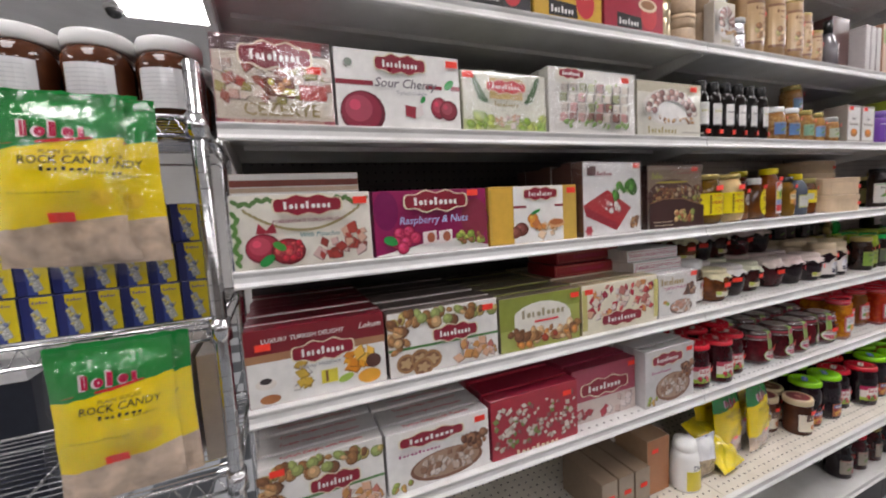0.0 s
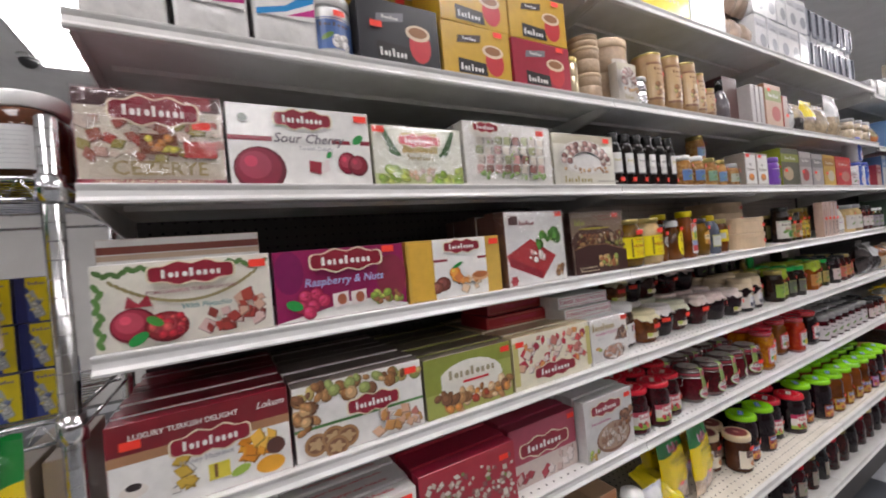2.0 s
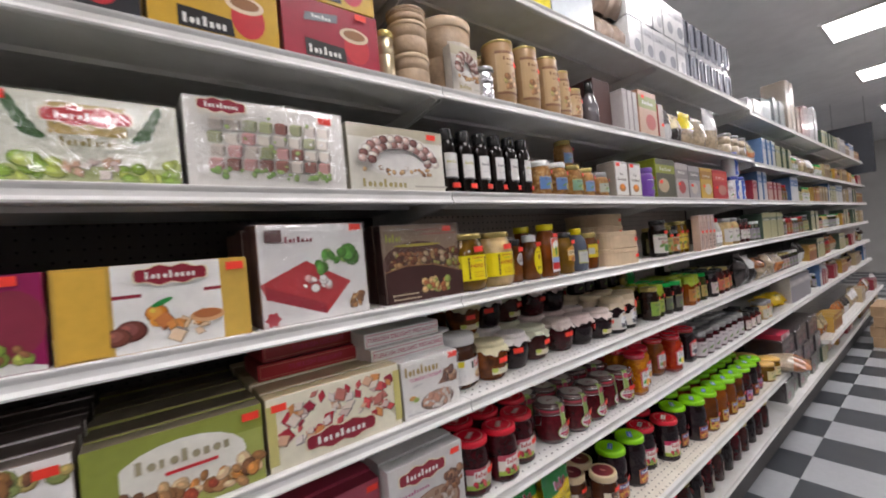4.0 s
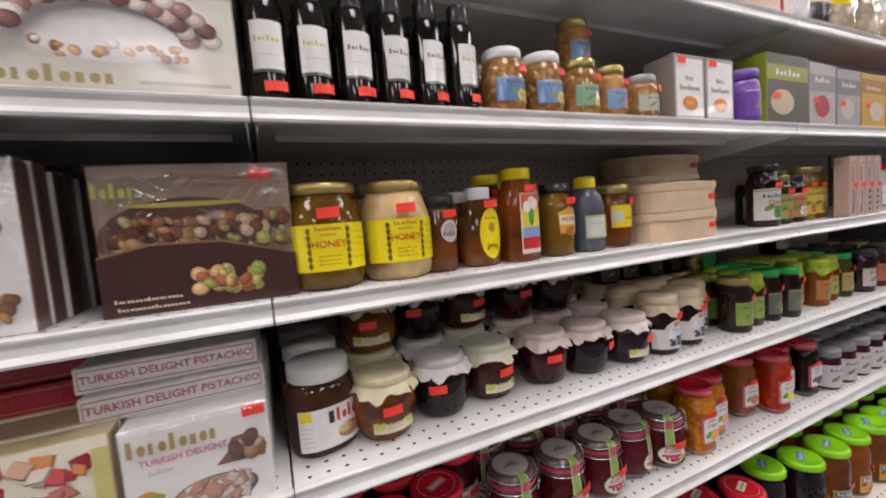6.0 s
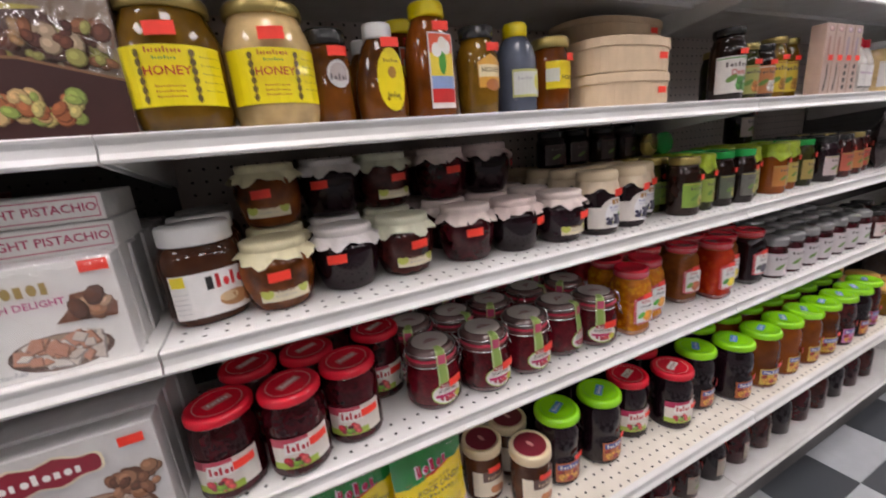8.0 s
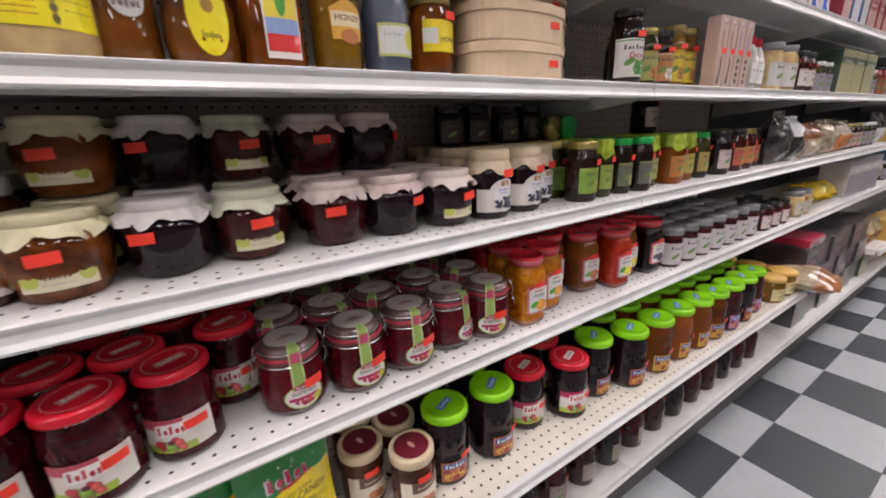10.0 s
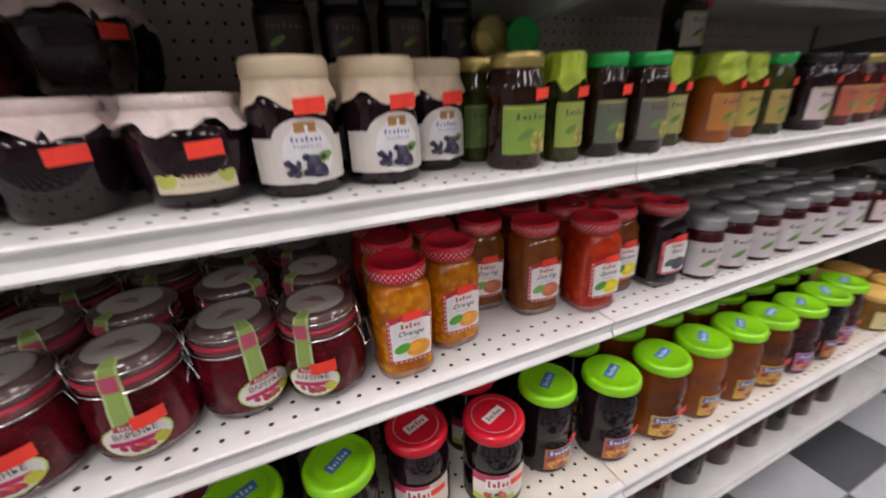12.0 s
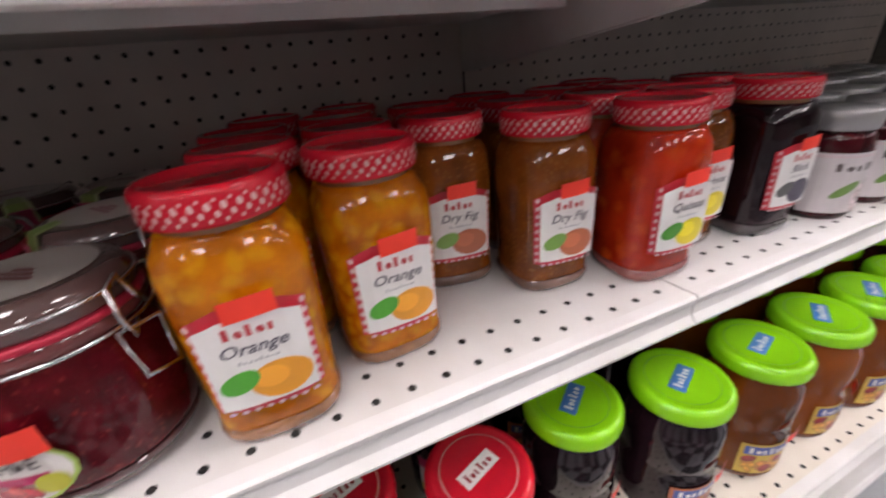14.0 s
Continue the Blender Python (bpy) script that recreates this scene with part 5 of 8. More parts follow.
def lug_jar(fill, lid, mark_c, label, tall=0.15, r=0.047, lab=((0.5, 0.02, 0.12), (0.4, 0.16, 0.05)), turn=0.0, kind="tall", group="screw-lid jam jars", st=True):
    ob = empty("jam_jar", label, "jar", group)
    k, q = tall / 0.15, r / 0.047
    glass_foot(ob, [(0.04 * q, 0.0), (0.0455 * q, 0.003 * k), (0.047 * q, 0.0077 * k)], fill)
    part("body", lathe([(0.0464 * q, 0.008 * k), (0.0468 * q, 0.01 * k), (0.047 * q, 0.0125 * k), (0.047 * q, 0.06 * k), (0.0445 * q, 0.066 * k), (0.0465 * q, 0.073 * k), (0.047 * q, 0.1 * k), (0.0455 * q, 0.116 * k), (0.041 * q, 0.127 * k), (0.0405 * q, 0.136 * k)], 26), fill, ob, smooth=True)
    L = part("lid", lathe([(0.044 * q, 0.1345 * k), (0.0465 * q, 0.1355 * k), (0.0468 * q, 0.138 * k), (0.0463 * q, 0.1455 * k), (0.0435 * q, 0.1495 * k), (0.0385 * q, 0.15 * k), (0.037 * q, 0.1488 * k), (0.0, 0.1488 * k)], 28), lid, ob, smooth=True)
    z = 0.1488 * k
    rnd = random.Random(len(label))
    ring = bmesh.new()
    for a in range(36):
        c0, c1 = 2 * math.pi * a / 36, 2 * math.pi * (a + 1) / 36
        ring.faces.new([ring.verts.new((rr * q * math.cos(c), rr * q * math.sin(c), z + 0.0006)) for rr, c in ((0.0325, c0), (0.0335, c0), (0.0335, c1), (0.0325, c1))])
    part("print", ring, ink((0.62, 0.3, 0.3) if lid is RED_LID else (0.13, 0.42, 0.01)), L, "fine printed ring")
    b = rect(-0.019 * q, -0.0075 * q, 0.019 * q, 0.0075 * q)
    for v in b.verts:
        x, y = v.co.x, v.co.y
        v.co = Vector((x * 0.87 - y * 0.5, x * 0.5 + y * 0.87, z + 0.0008))
    part("print", b, ink(mark_c), L)
    b = mark(0, 0, 0.03 * q, 0.008 * q, 6)
    for v in b.verts:
        x, y = v.co.x, v.co.y
        v.co = Vector((x * 0.87 - y * 0.5, x * 0.5 + y * 0.87, z + 0.0013))
    tagged(part("print", b, ink(WHITE if mark_c != WHITE else (0.3, 0.02, 0.03)), L), kind="stuff")
    a = Art()
    if kind == "tall":
        a.rect(-0.028 * q, -0.024 * k, 0.028 * q, 0.019 * k, lab[0]).rect(-0.024 * q, 0.004 * k, 0.024 * q, 0.016 * k, (0.06, 0.1, 0.36)).bars(0, 0.01 * k, 0.04 * q, 0.008 * k, 6, WHITE).scatter(-0.02 * q, -0.018 * k, 0.02 * q, 0.0, 16, 0.007, [lab[1], (0.6, 0.3, 0.05), (0.3, 0.03, 0.03)], 8)
        a.put(ob, lambda m: wrap(m, 0.047 * q, 0.037 * k, turn - 6, 0.0008))
    else:
        k *= 1.42
        a.rect(-0.045 * q, -0.021 * k, 0.045 * q, 0.019 * k, (0.72, 0.68, 0.62)).rect(-0.045 * q, 0.008 * k, 0.01 * q, 0.019 * k, lab[0]).poly([(-0.026 * q, -0.002 * k), (0.014 * q, 0.0), (0.016 * q, 0.015 * k), (-0.024 * q, 0.013 * k)], WHITE).bars(-0.005 * q, 0.0065 * k, 0.034 * q, 0.01 * k, 5, (0.5, 0.02, 0.04)).rect(-0.045 * q, -0.021 * k, 0.02 * q, -0.012 * k, (0.36, 0.5, 0.06)).scatter(-0.026 * q, -0.016 * k, 0.018 * q, -0.004 * k, 14, 0.0055, BERRY + [(0.12, 0.02, 0.03), (0.2, 0.4, 0.05)], 7)
        a.put(ob, lambda m: wrap(m, 0.047 * q, 0.037 * k, turn - 6, 0.0008))
        k /= 1.42
    if st:
        tag_round(ob, 0.047 * q, 0.012, 0.066 * k, turn + 6)
    return ob


def plain_jar(r, tall, fill, lid, label, paper=(0.72, 0.69, 0.68), spot=(0.4, 0.05, 0.1), lid_h=0.014, turn=0.0, band=0.55, text="", group="", st=True, power=2.0, wide=2.2, lid_r=0.9):
    """A straight jar with a flat lid and a wrapped paper label."""
    ob = empty("jar", label, "jar", group)
    part("body", lathe([(r * 0.9, 0.0), (r, 0.005), (r, tall * 0.68), (r * 0.96, tall * 0.76), (r * 0.84, tall * 0.84), (r * 0.84, tall - lid_h)], 24, power), fill, ob, smooth=True)
    part("lid", lathe([(r * lid_r * 0.97, tall - lid_h - 0.001), (r * lid_r, tall - lid_h), (r * lid_r, tall - 0.002), (r * lid_r * 0.96, tall), (0.0, tall - 0.0005)], 24), lid, ob, smooth=True)
    a = Art()
    hw, hh = r * wide / 2, tall * band / 2
    a.rect(-hw, -hh, hw, hh, paper).rect(-hw * 0.96, hh * 0.86, hw * 0.96, hh * 0.93, spot).oval(-hw * 0.3, -hh * 0.2, hw * 0.28, hh * 0.16, (0.14, 0.26, 0.06), turn=0.5).scatter(-hw * 0.35, -hh * 0.7, hw * 0.5, -hh * 0.1, 9, hw * 0.2, [spot, tuple(c * 0.7 for c in spot)], 19).bars(0, hh * 0.55, hw * 1.2, hh * 0.26, 7, (0.1, 0.08, 0.08))
    if text:
        a.words(text, hh * 0.42, 0, hh * 0.12, (0.45, 0.02, 0.03))
    a.put(ob, lambda m: wrap(m, r, tall * 0.36, turn, 0.0007, power))
    if st:
        tag_round(ob, r, r * 0.2, tall * 0.66, turn, power, size=0.9)
    return ob


def honey_jar(fill, label, r=0.056, tall=0.15):
    ob = empty("honey_jar", label, "jar", "large honey jars")
    part("body", lathe([(r * 0.8, 0.0), (r * 0.93, 0.006), (r * 0.99, 0.02), (r, 0.04), (r, 0.085), (r * 0.97, 0.103), (r * 0.86, 0.122), (r * 0.8, 0.129), (r * 0.8, 0.136)], 32), fill, ob, smooth=True)
    part("lid", lathe([(r * 0.84, 0.1335), (r * 0.87, 0.135), (r * 0.87, 0.145), (r * 0.83, 0.149), (0.0, 0.1485)], 32), GOLD_LID, ob, "gold metal lid", smooth=True)
    a = Art()
    a.rect(-0.062, -0.032, 0.062, 0.032, (0.88, 0.74, 0.01)).rect(-0.0275, -0.029, -0.0245, 0.027, (0.35, 0.22, 0.02)).rect(0.0245, -0.029, 0.0275, 0.027, (0.35, 0.22, 0.02))
    for k in range(6):
        a.oval(-0.026, -0.024 + 0.0095 * k, 0.003, 0.004, (0.15, 0.1, 0.02)).oval(0.026, -0.024 + 0.0095 * k, 0.003, 0.004, (0.15, 0.1, 0.02))
    a.bars(0, 0.026, 0.034, 0.006, 10, (0.5, 0.12, 0.03)).bars(0, 0.018, 0.022, 0.0035, 8, (0.1, 0.3, 0.1)).words("HONEY", 0.0132, 0, 0.0045, (0.5, 0.02, 0.03), 0.0, 1.0)
    for k in range(3):
        a.bars(0, -0.011 - 0.0055 * k, 0.028, 0.0025, 11, (0.45, 0.1, 0.04), k)
    for k in range(5):
        a.bars(0.044, 0.02 - 0.009 * k, 0.022, 0.002, 8, (0.4, 0.3, 0.05), k)
    a.put(ob, lambda m: wrap(m, r, 0.06, -6, 0.0008))
    tag_round(ob, r * 0.99, 0.0, 0.107, -4, size=1.15)
    return ob


def bottle(profile, fill, cap, cap_prof, label, art=None, art_r=0.03, art_z=0.06, sx=1.0, sy=1.0, power=2.0, st=None, turn=0.0, name="bottle", group=""):
    ob = empty(name, label, "bottle", group)
    part("body", lathe(profile, 26, power, sx, sy), fill, ob, smooth=True)
    part("cap", lathe(cap_prof, 22), cap, ob, smooth=True)
    if art:
        a = Art()
        art(a)
        a.put(ob, lambda m: wrap(m, art_r, art_z, turn, 0.0009, power, sx, sy))
    if st:
        tag_round(ob, art_r, st[0], st[1], turn, power, sx, sy)
    return ob


def spread_jar(turn, back=False):
    """An oval jar of cocoa spread with a broad white screw lid."""
    ob = empty("spread_jar", "cocoa spread in an oval jar with white lid", "jar", "cocoa spread jars")
    part("body", lathe([(0.046, 0.0), (0.052, 0.004), (0.054, 0.015), (0.054, 0.055), (0.056, 0.07), (0.055, 0.085), (0.048, 0.095), (0.044, 0.099)], 30, 2.4, 1.0, 0.78), COCOA, ob, smooth=True)
    part("lid", lathe([(0.0465, 0.098), (0.048, 0.0995), (0.048, 0.1165), (0.0465, 0.12), (0.0, 0.1195)], 32, 2.0, 1.0, 0.92), WHITEP, ob, "white plastic lid", smooth=True)
    a = Art()
    if back:
        a.rect(-0.036, -0.028, 0.036, 0.03, (0.66, 0.66, 0.66))
        for k in range(8):
            a.bars(-0.004, 0.022 - 0.006 * k, 0.056, 0.0018, 19, (0.42, 0.42, 0.44), k)
        a.put(ob, lambda m: wrap(m, 0.0545, 0.04, turn, 0.0016, 2.4, 1.0, 0.78))
        return ob
    a.rect(-0.056, -0.028, 0.056, 0.026, (0.8, 0.79, 0.77)).rect(-0.054, 0.012, -0.036, 0.025, (0.85, 0.7, 0.03)).rect(-0.012, 0.004, -0.004, 0.02, (0.02, 0.02, 0.02)).bars(0.022, 0.013, 0.046, 0.017, 5, (0.6, 0.015, 0.02)).oval(0.02, -0.012, 0.02, 0.01, (0.45, 0.22, 0.09)).oval(0.012, -0.009, 0.012, 0.006, (0.7, 0.52, 0.3)).oval(0.04, -0.016, 0.008, 0.007, (0.3, 0.12, 0.05))
    for k in range(5):
        a.bars(-0.043, 0.004 - 0.006 * k, 0.018, 0.0016, 7, GREY, k)
    a.put(ob, lambda m: wrap(m, 0.0545, 0.04, turn, 0.0016, 2.4, 1.0, 0.78))
    return ob


def nut_jar():
    ob = empty("hazelnut_jar", "hazelnut spread jar with cream and maroon lid", "jar", "hazelnut spread jars")
    part("body", lathe([(0.035, 0.0), (0.0385, 0.004), (0.039, 0.012), (0.039, 0.085), (0.037, 0.097), (0.036, 0.103)], 26), COCOA, ob, smooth=True)
    part("lid", lathe([(0.0385, 0.1), (0.04, 0.1015), (0.04, 0.116), (0.0385, 0.119), (0.034, 0.1195), (0.033, 0.1185), (0.0, 0.1185)], 28), CREAM_LID, ob, "cream lid", smooth=True)
    part("print", disc(0.031, 0.119), ink((0.18, 0.015, 0.03)), ob, "maroon disc")
    part("print", oval_up(0.0, 0.0, 0.004, 0.009, 0.1196), ink((0.7, 0.4, 0.36)), ob)
    a = Art()
    a.rect(-0.05, -0.027, 0.05, 0.03, (0.74, 0.67, 0.55)).rect(-0.03, 0.008, 0.02, 0.03, (0.1, 0.05, 0.04)).bars(-0.004, 0.017, 0.034, 0.006, 7, (0.6, 0.45, 0.3)).oval(0.0, -0.014, 0.015, 0.009, (0.45, 0.16, 0.05)).oval(-0.009, -0.01, 0.008, 0.007, (0.55, 0.2, 0.07)).oval(0.008, -0.018, 0.007, 0.006, (0.3, 0.1, 0.04))
    a.put(ob, lambda m: wrap(m, 0.039, 0.043, 0, 0.0008))
    tag_round(ob, 0.039, -0.008, 0.082, 0)
    return ob


def oval_up(cx, cy, rx, ry, z):
    bm = oval(cx, cy, rx, ry)
    for v in bm.verts:
        v.co.z = z
    return bm


def chip_box(w, d, h, label):
    """An oval box of pale bent wood chip, lid overlapping the base."""
    ob = empty("oval_box", label, "box", "oval sweet boxes")
    part("base", lathe([(0.5, 0.0), (0.505, 0.002), (0.505, h * 0.8)], 40, 2.5, w, d), KRAFT, ob, smooth=False)
    part("lid", lathe([(0.515, h * 0.72), (0.52, h * 0.74), (0.52, h * 0.985), (0.51, h), (0.0, h - 0.001)], 40, 2.5, w, d), KRAFT, ob, smooth=False)
    b = rect(-0.012, -0.006, 0.012, 0.006, None, 0.002, 2)
    sticker(ob, stand(b, -d * 0.523))
    for v in ob.children[-1].data.vertices:
        v.co.z += h * 0.45
        v.co.x += w * 0.2
        v.co.y += d * 0.02
    return ob


# ---- second bay, paper-capped jars and spreads ----
EDGE = LIP
for k in range(3):
    place("spread", lambda: spread_jar(6), 1.187 - 0.002 * k, 0.845 + 0.105 * k, C, 14 - 3 * k, (0.96, 1.05, 1.14))
CLOTHS = [(jam("apricot_amber", (0.2, 0.055, 0.012), 40), (0.72, 0.66, 0.42), "amber jam jar under a cream frilled paper cap", 2, True), (BLACKB, (0.7, 0.66, 0.64), "dark berry jam jar under a white paper cap", -22, False), (FIG, (0.66, 0.66, 0.5), "labelled fig jam jar under a pale green paper cap", 10, True), (CHERRY, (0.74, 0.62, 0.57), "cherry jam jar under a pink paper cap", -10, False), (BLACKB, (0.72, 0.58, 0.54), "dark jam jar under a pink paper cap", 30, False), (BLACKB, (0.74, 0.63, 0.58), "labelled dark jam jar under a pink paper cap", 20, True)]
FRONT = [(1.283, 0.83), (1.39, 0.845), (1.495, 0.855), (1.618, 0.847), (1.72, 0.839), (1.828, 0.831)]
for k, (x, y) in enumerate(FRONT):
    f = CLOTHS[k]
    for j in range(3):
        place(f"cloth_{k}", lambda: cloth_jar(*f, k + 3), x + 0.01 * j, y + 0.113 * j, C, 4 * j - 3, 1.13)
    if k < 5:
        place(f"cloth_{k}", lambda: cloth_jar(*f, k + 3), x + 0.012, y + 0.115, C + 0.1045, 9 * k - 16)
        place(f"cloth_{k}", lambda: cloth_jar(*f, k + 3), x + 0.02, y + 0.226, C + 0.1045, 5 - 4 * k)


def berry_jar():
    """A jam jar under a tied cream cap, with a broad white label cut as a shield."""
    ob = empty("jam_jar", "berry jam jar with white shield label and cream cap", "jar", "white-label berry jars")
    part("body", lathe([(0.031, 0.0), (0.0355, 0.003), (0.037, 0.009), (0.037, 0.07), (0.0345, 0.082), (0.031, 0.09), (0.031, 0.098)], 28), BLACKB, ob, smooth=True)
    part("lid", lathe([(0.033, 0.093), (0.0355, 0.0945), (0.036, 0.1), (0.0355, 0.108), (0.033, 0.1115), (0.0, 0.1125)], 28), CREAM_LID, ob, "cream fabric-look lid", smooth=True)
    part("paper_frill", lathe([(0.0345, 0.096), (0.0365, 0.088), (0.0385, 0.08), (0.0392, 0.0745)], 52, wave=lambda i, a: (0.0008 * i * math.sin(11 * a), 0.0022 * i * math.sin(3 * a + 2.0) + 0.0008 * i * math.sin(8 * a)), close=False), CLOTH, ob, "cream tied cap skirt", smooth=True)
    a = Art()
    a.rect(-0.046, -0.025, 0.046, 0.012, (0.72, 0.68, 0.63)).oval(0.003, 0.008, 0.028, 0.02, (0.72, 0.68, 0.63)).oval(0.003, -0.002, 0.021, 0.024, (0.82, 0.82, 0.83)).rect(-0.006, 0.016, 0.011, 0.024, (0.42, 0.22, 0.07))
    a.bars(0.003, 0.011, 0.026, 0.004, 7, (0.2, 0.2, 0.42)).bars(0.003, 0.0055, 0.022, 0.003, 9, (0.4, 0.4, 0.55)).oval(0.015, -0.004, 0.008, 0.004, (0.2, 0.36, 0.07), turn=0.3).oval(-0.008, -0.016, 0.009, 0.003, (0.5, 0.5, 0.3))
    a.scatter(-0.014, -0.018, 0.014, -0.003, 26, 0.0042, [(0.05, 0.045, 0.09), (0.09, 0.08, 0.14), (0.03, 0.03, 0.06)], 44)
    a.put(ob, lambda m: wrap(m, 0.037, 0.038, 4, 0.0008))
    tag_round(ob, 0.0375, 0.008, 0.074, 4)
    return ob


def foil_jar(r, f, lab, c):
    """A slim preserve jar whose lid is hidden under crinkled lime foil."""
    ob = plain_jar(r, 0.122, f, LIME_LID, lab, c, (0.4, 0.34, 0.1), 0.014, 6, 0.42, group="small preserve jars")
    foil = material("lime_foil", (0.36, 0.48, 0.03), 0.3, metal=0.25, vary=0.25, scale=60, bump=0.8, bump_scale=90)
    part("foil_cap", lathe([(0.0, 0.1235), (r * 0.84, 0.1235), (r * 0.95, 0.119), (r * 0.93, 0.107), (r * 1.0, 0.098), (r * 1.1, 0.088)], 44, close=False, wave=lambda i, a: ((0.0012 * math.sin(12 * a) * (i > 1)), (0.006 * math.sin(4 * a + 0.6) + 0.002 * math.sin(9 * a)) * (0, 0, 0, 0.1, 0.5, 1)[i])), foil, ob, "crinkled lime foil cap", smooth=True)
    return ob


for j in range(4):
    for x, y in ((1.925, 0.822), (2.02, 0.83), (2.098, 0.87)):
        place("berry_jar", berry_jar, x + 0.006 * j, y + 0.091 * j, C, 3 * j, 1.18)
SMALL = [
    (2.191, 0.885, 0.031, OLIVEJ, GOLD_LID, (0.12, 0.2, 0.05), "olive preserve jar with gold lid"),
    (2.205, 0.807, 0.036, SYRUP, GOLD_LID, (0.22, 0.36, 0.06), "dark preserve jar with green label and gold lid"),
    (2.285, 0.812, 0.026, OLIVEJ, LIME_LID, (0.3, 0.4, 0.08), "slim preserve jar with lime foil cap"),
    (2.355, 0.811, 0.03, SYRUP, GREEN_LID, (0.12, 0.14, 0.1), "dark preserve jar with bright green lid"),
    (2.425, 0.800, 0.031, SYRUP, GREEN_LID, (0.14, 0.14, 0.12), "dark preserve jar with bright green lid"),
    (2.505, 0.83, 0.03, OLIVEJ, LIME_LID, (0.4, 0.42, 0.16), "green preserve jar with lime foil cap"),
    (2.6, 0.815, 0.036, AMBER, LIME_LID, (0.5, 0.2, 0.05), "amber preserve jar with lime foil cap"),
    (2.69, 0.825, 0.03, AMBER, LIME_LID, (0.5, 0.4, 0.1), "amber preserve jar with lime foil cap"),
    (2.765, 0.819, 0.03, OLIVEJ, GREEN_LID, (0.4, 0.3, 0.1), "preserve jar with green lid"),
    (2.88, 0.815, 0.038, BLACKB, BLACK_LID, (0.6, 0.5, 0.5), "black jam jar with pale label"),
    (3.0, 0.82, 0.034, FIG, BLACK_LID, (0.5, 0.12, 0.08), "dark sauce jar with black lid"),
    (3.09, 0.825, 0.034, FIG, GOLD_LID, (0.5, 0.2, 0.08), "dark sauce jar with gold lid"),
    (3.18, 0.84, 0.034, FIG, BLACK_LID, (0.55, 0.1, 0.08), "dark sauce jar with red label"),
]
for k, (x, y, r, f, l, c, lab) in enumerate(SMALL):
    for j in range(3):
        place(f"small_{k}", lambda: foil_jar(r, f, lab, c) if l is LIME_LID else plain_jar(r, 0.122, f, l, lab, c, (0.45, 0.4, 0.1), 0.014, 6, 0.42, group="small preserve jars"), x - 0.015 + 0.004 * j, y + (2 * r + 0.006) * j, C, 2 * j, (1, 1, 1.1))


def lying_jar(lid):
    """A preserve jar laid on its side on the row below, lid to the aisle."""
    return plain_jar(0.029, 0.1, OLIVEJ, lid, "preserve jar lying on its side on other jars", (0.2, 0.3, 0.08), (0.4, 0.4, 0.1), st=False, lid_r=1.0)


for k, (x, lid) in enumerate(((2.215, GOLD_LID), (2.285, GREEN_LID))):
    place(f"lying_{k}", lambda: lying_jar(lid), x, 1.02, C + 0.164, 0).matrix_basis = pose(x, 1.02, C + 0.1645, 90, 0, 6 - 9 * k)
place("small_9", None, 2.66, 0.95, C + 0.1347, 5)
for k in range(4):
    place("dark_stack", lambda: plain_jar(0.035, 0.085, BLACKB, BLACK_LID, "unlabelled dark jam jar stacked on others", (0.03, 0.015, 0.015), (0.05, 0.01, 0.01), st=False), 1.945 + 0.081 * k, 0.985 + 0.008 * math.sin(k * 2), C + 0.134, 9 * k)


# ---- second bay, red lids, clip-top jars and preserves ----
RED_LIDS = [(1.168, 0.806), (1.264, 0.797), (1.358, 0.82), (1.432, 0.91), (1.207, 0.905), (1.303, 0.9), (1.357, 0.998), (1.248, 1.002), (1.45, 1.01)]
for k, (x, y) in enumerate(RED_LIDS):
    place("red_lid", lambda: lug_jar(CHERRY, RED_LID, (0.6, 0.2, 0.2), "dark cherry jam jar with shiny red lid", 0.127, 0.0425, ((0.5, 0.06, 0.1), (0.3, 0.03, 0.03)), 0, "wide", "red-lid jam jars"), x, y, D, 2 + 7 * math.sin(k * 2.1), (1.09, 1.09, 1.06))
CLIPS = [(1.51, 0.822, 0), (1.612, 0.814, -2), (1.714, 0.818, -4), (1.82, 0.832, 20), (1.922, 0.818, -30)]
for k, (x, y, rz) in enumerate(CLIPS):
    for j in range(3):
        place("clip_tagged" if j == 0 and k != 3 else "clip_plain", lambda: clip_jar(0, j == 0 and k != 3, 1), x + 0.008 * math.sin(3 * j + k), y + 0.108 * j, D, rz + (0 if j == 0 else 25 * math.sin(5 * j + 3 * k)), (1.1, 1.1, 1.26))
SQ = {
    "sq_orange": (ORANGEJ, (0.8, 0.34, 0.03), "Orange", (0.08, 0.4, 0.04), "orange preserve jar with red lattice lid"),
    "sq_fig": (FIGJ, (0.5, 0.14, 0.06), "Dry Fig", (0.2, 0.4, 0.08), "brown fig preserve jar with red lattice lid"),
    "sq_quince": (QUINCE, (0.8, 0.66, 0.02), "Quince", (0.06, 0.3, 0.03), "red quince preserve jar with red lattice lid"),
    "sq_quince_light": (FIGJ, (0.8, 0.66, 0.02), "Quince", (0.06, 0.3, 0.03), "light quince preserve jar with red lattice lid"),
    "sq_black": (BLACKB, (0.06, 0.05, 0.08), "Black", (0.1, 0.1, 0.1), "black mulberry preserve jar with red lattice lid"),
    "sq_rose": (ROSE, (0.55, 0.1, 0.14), "Rose", (0.1, 0.3, 0.06), "rose preserve jar with red lattice lid"),
}
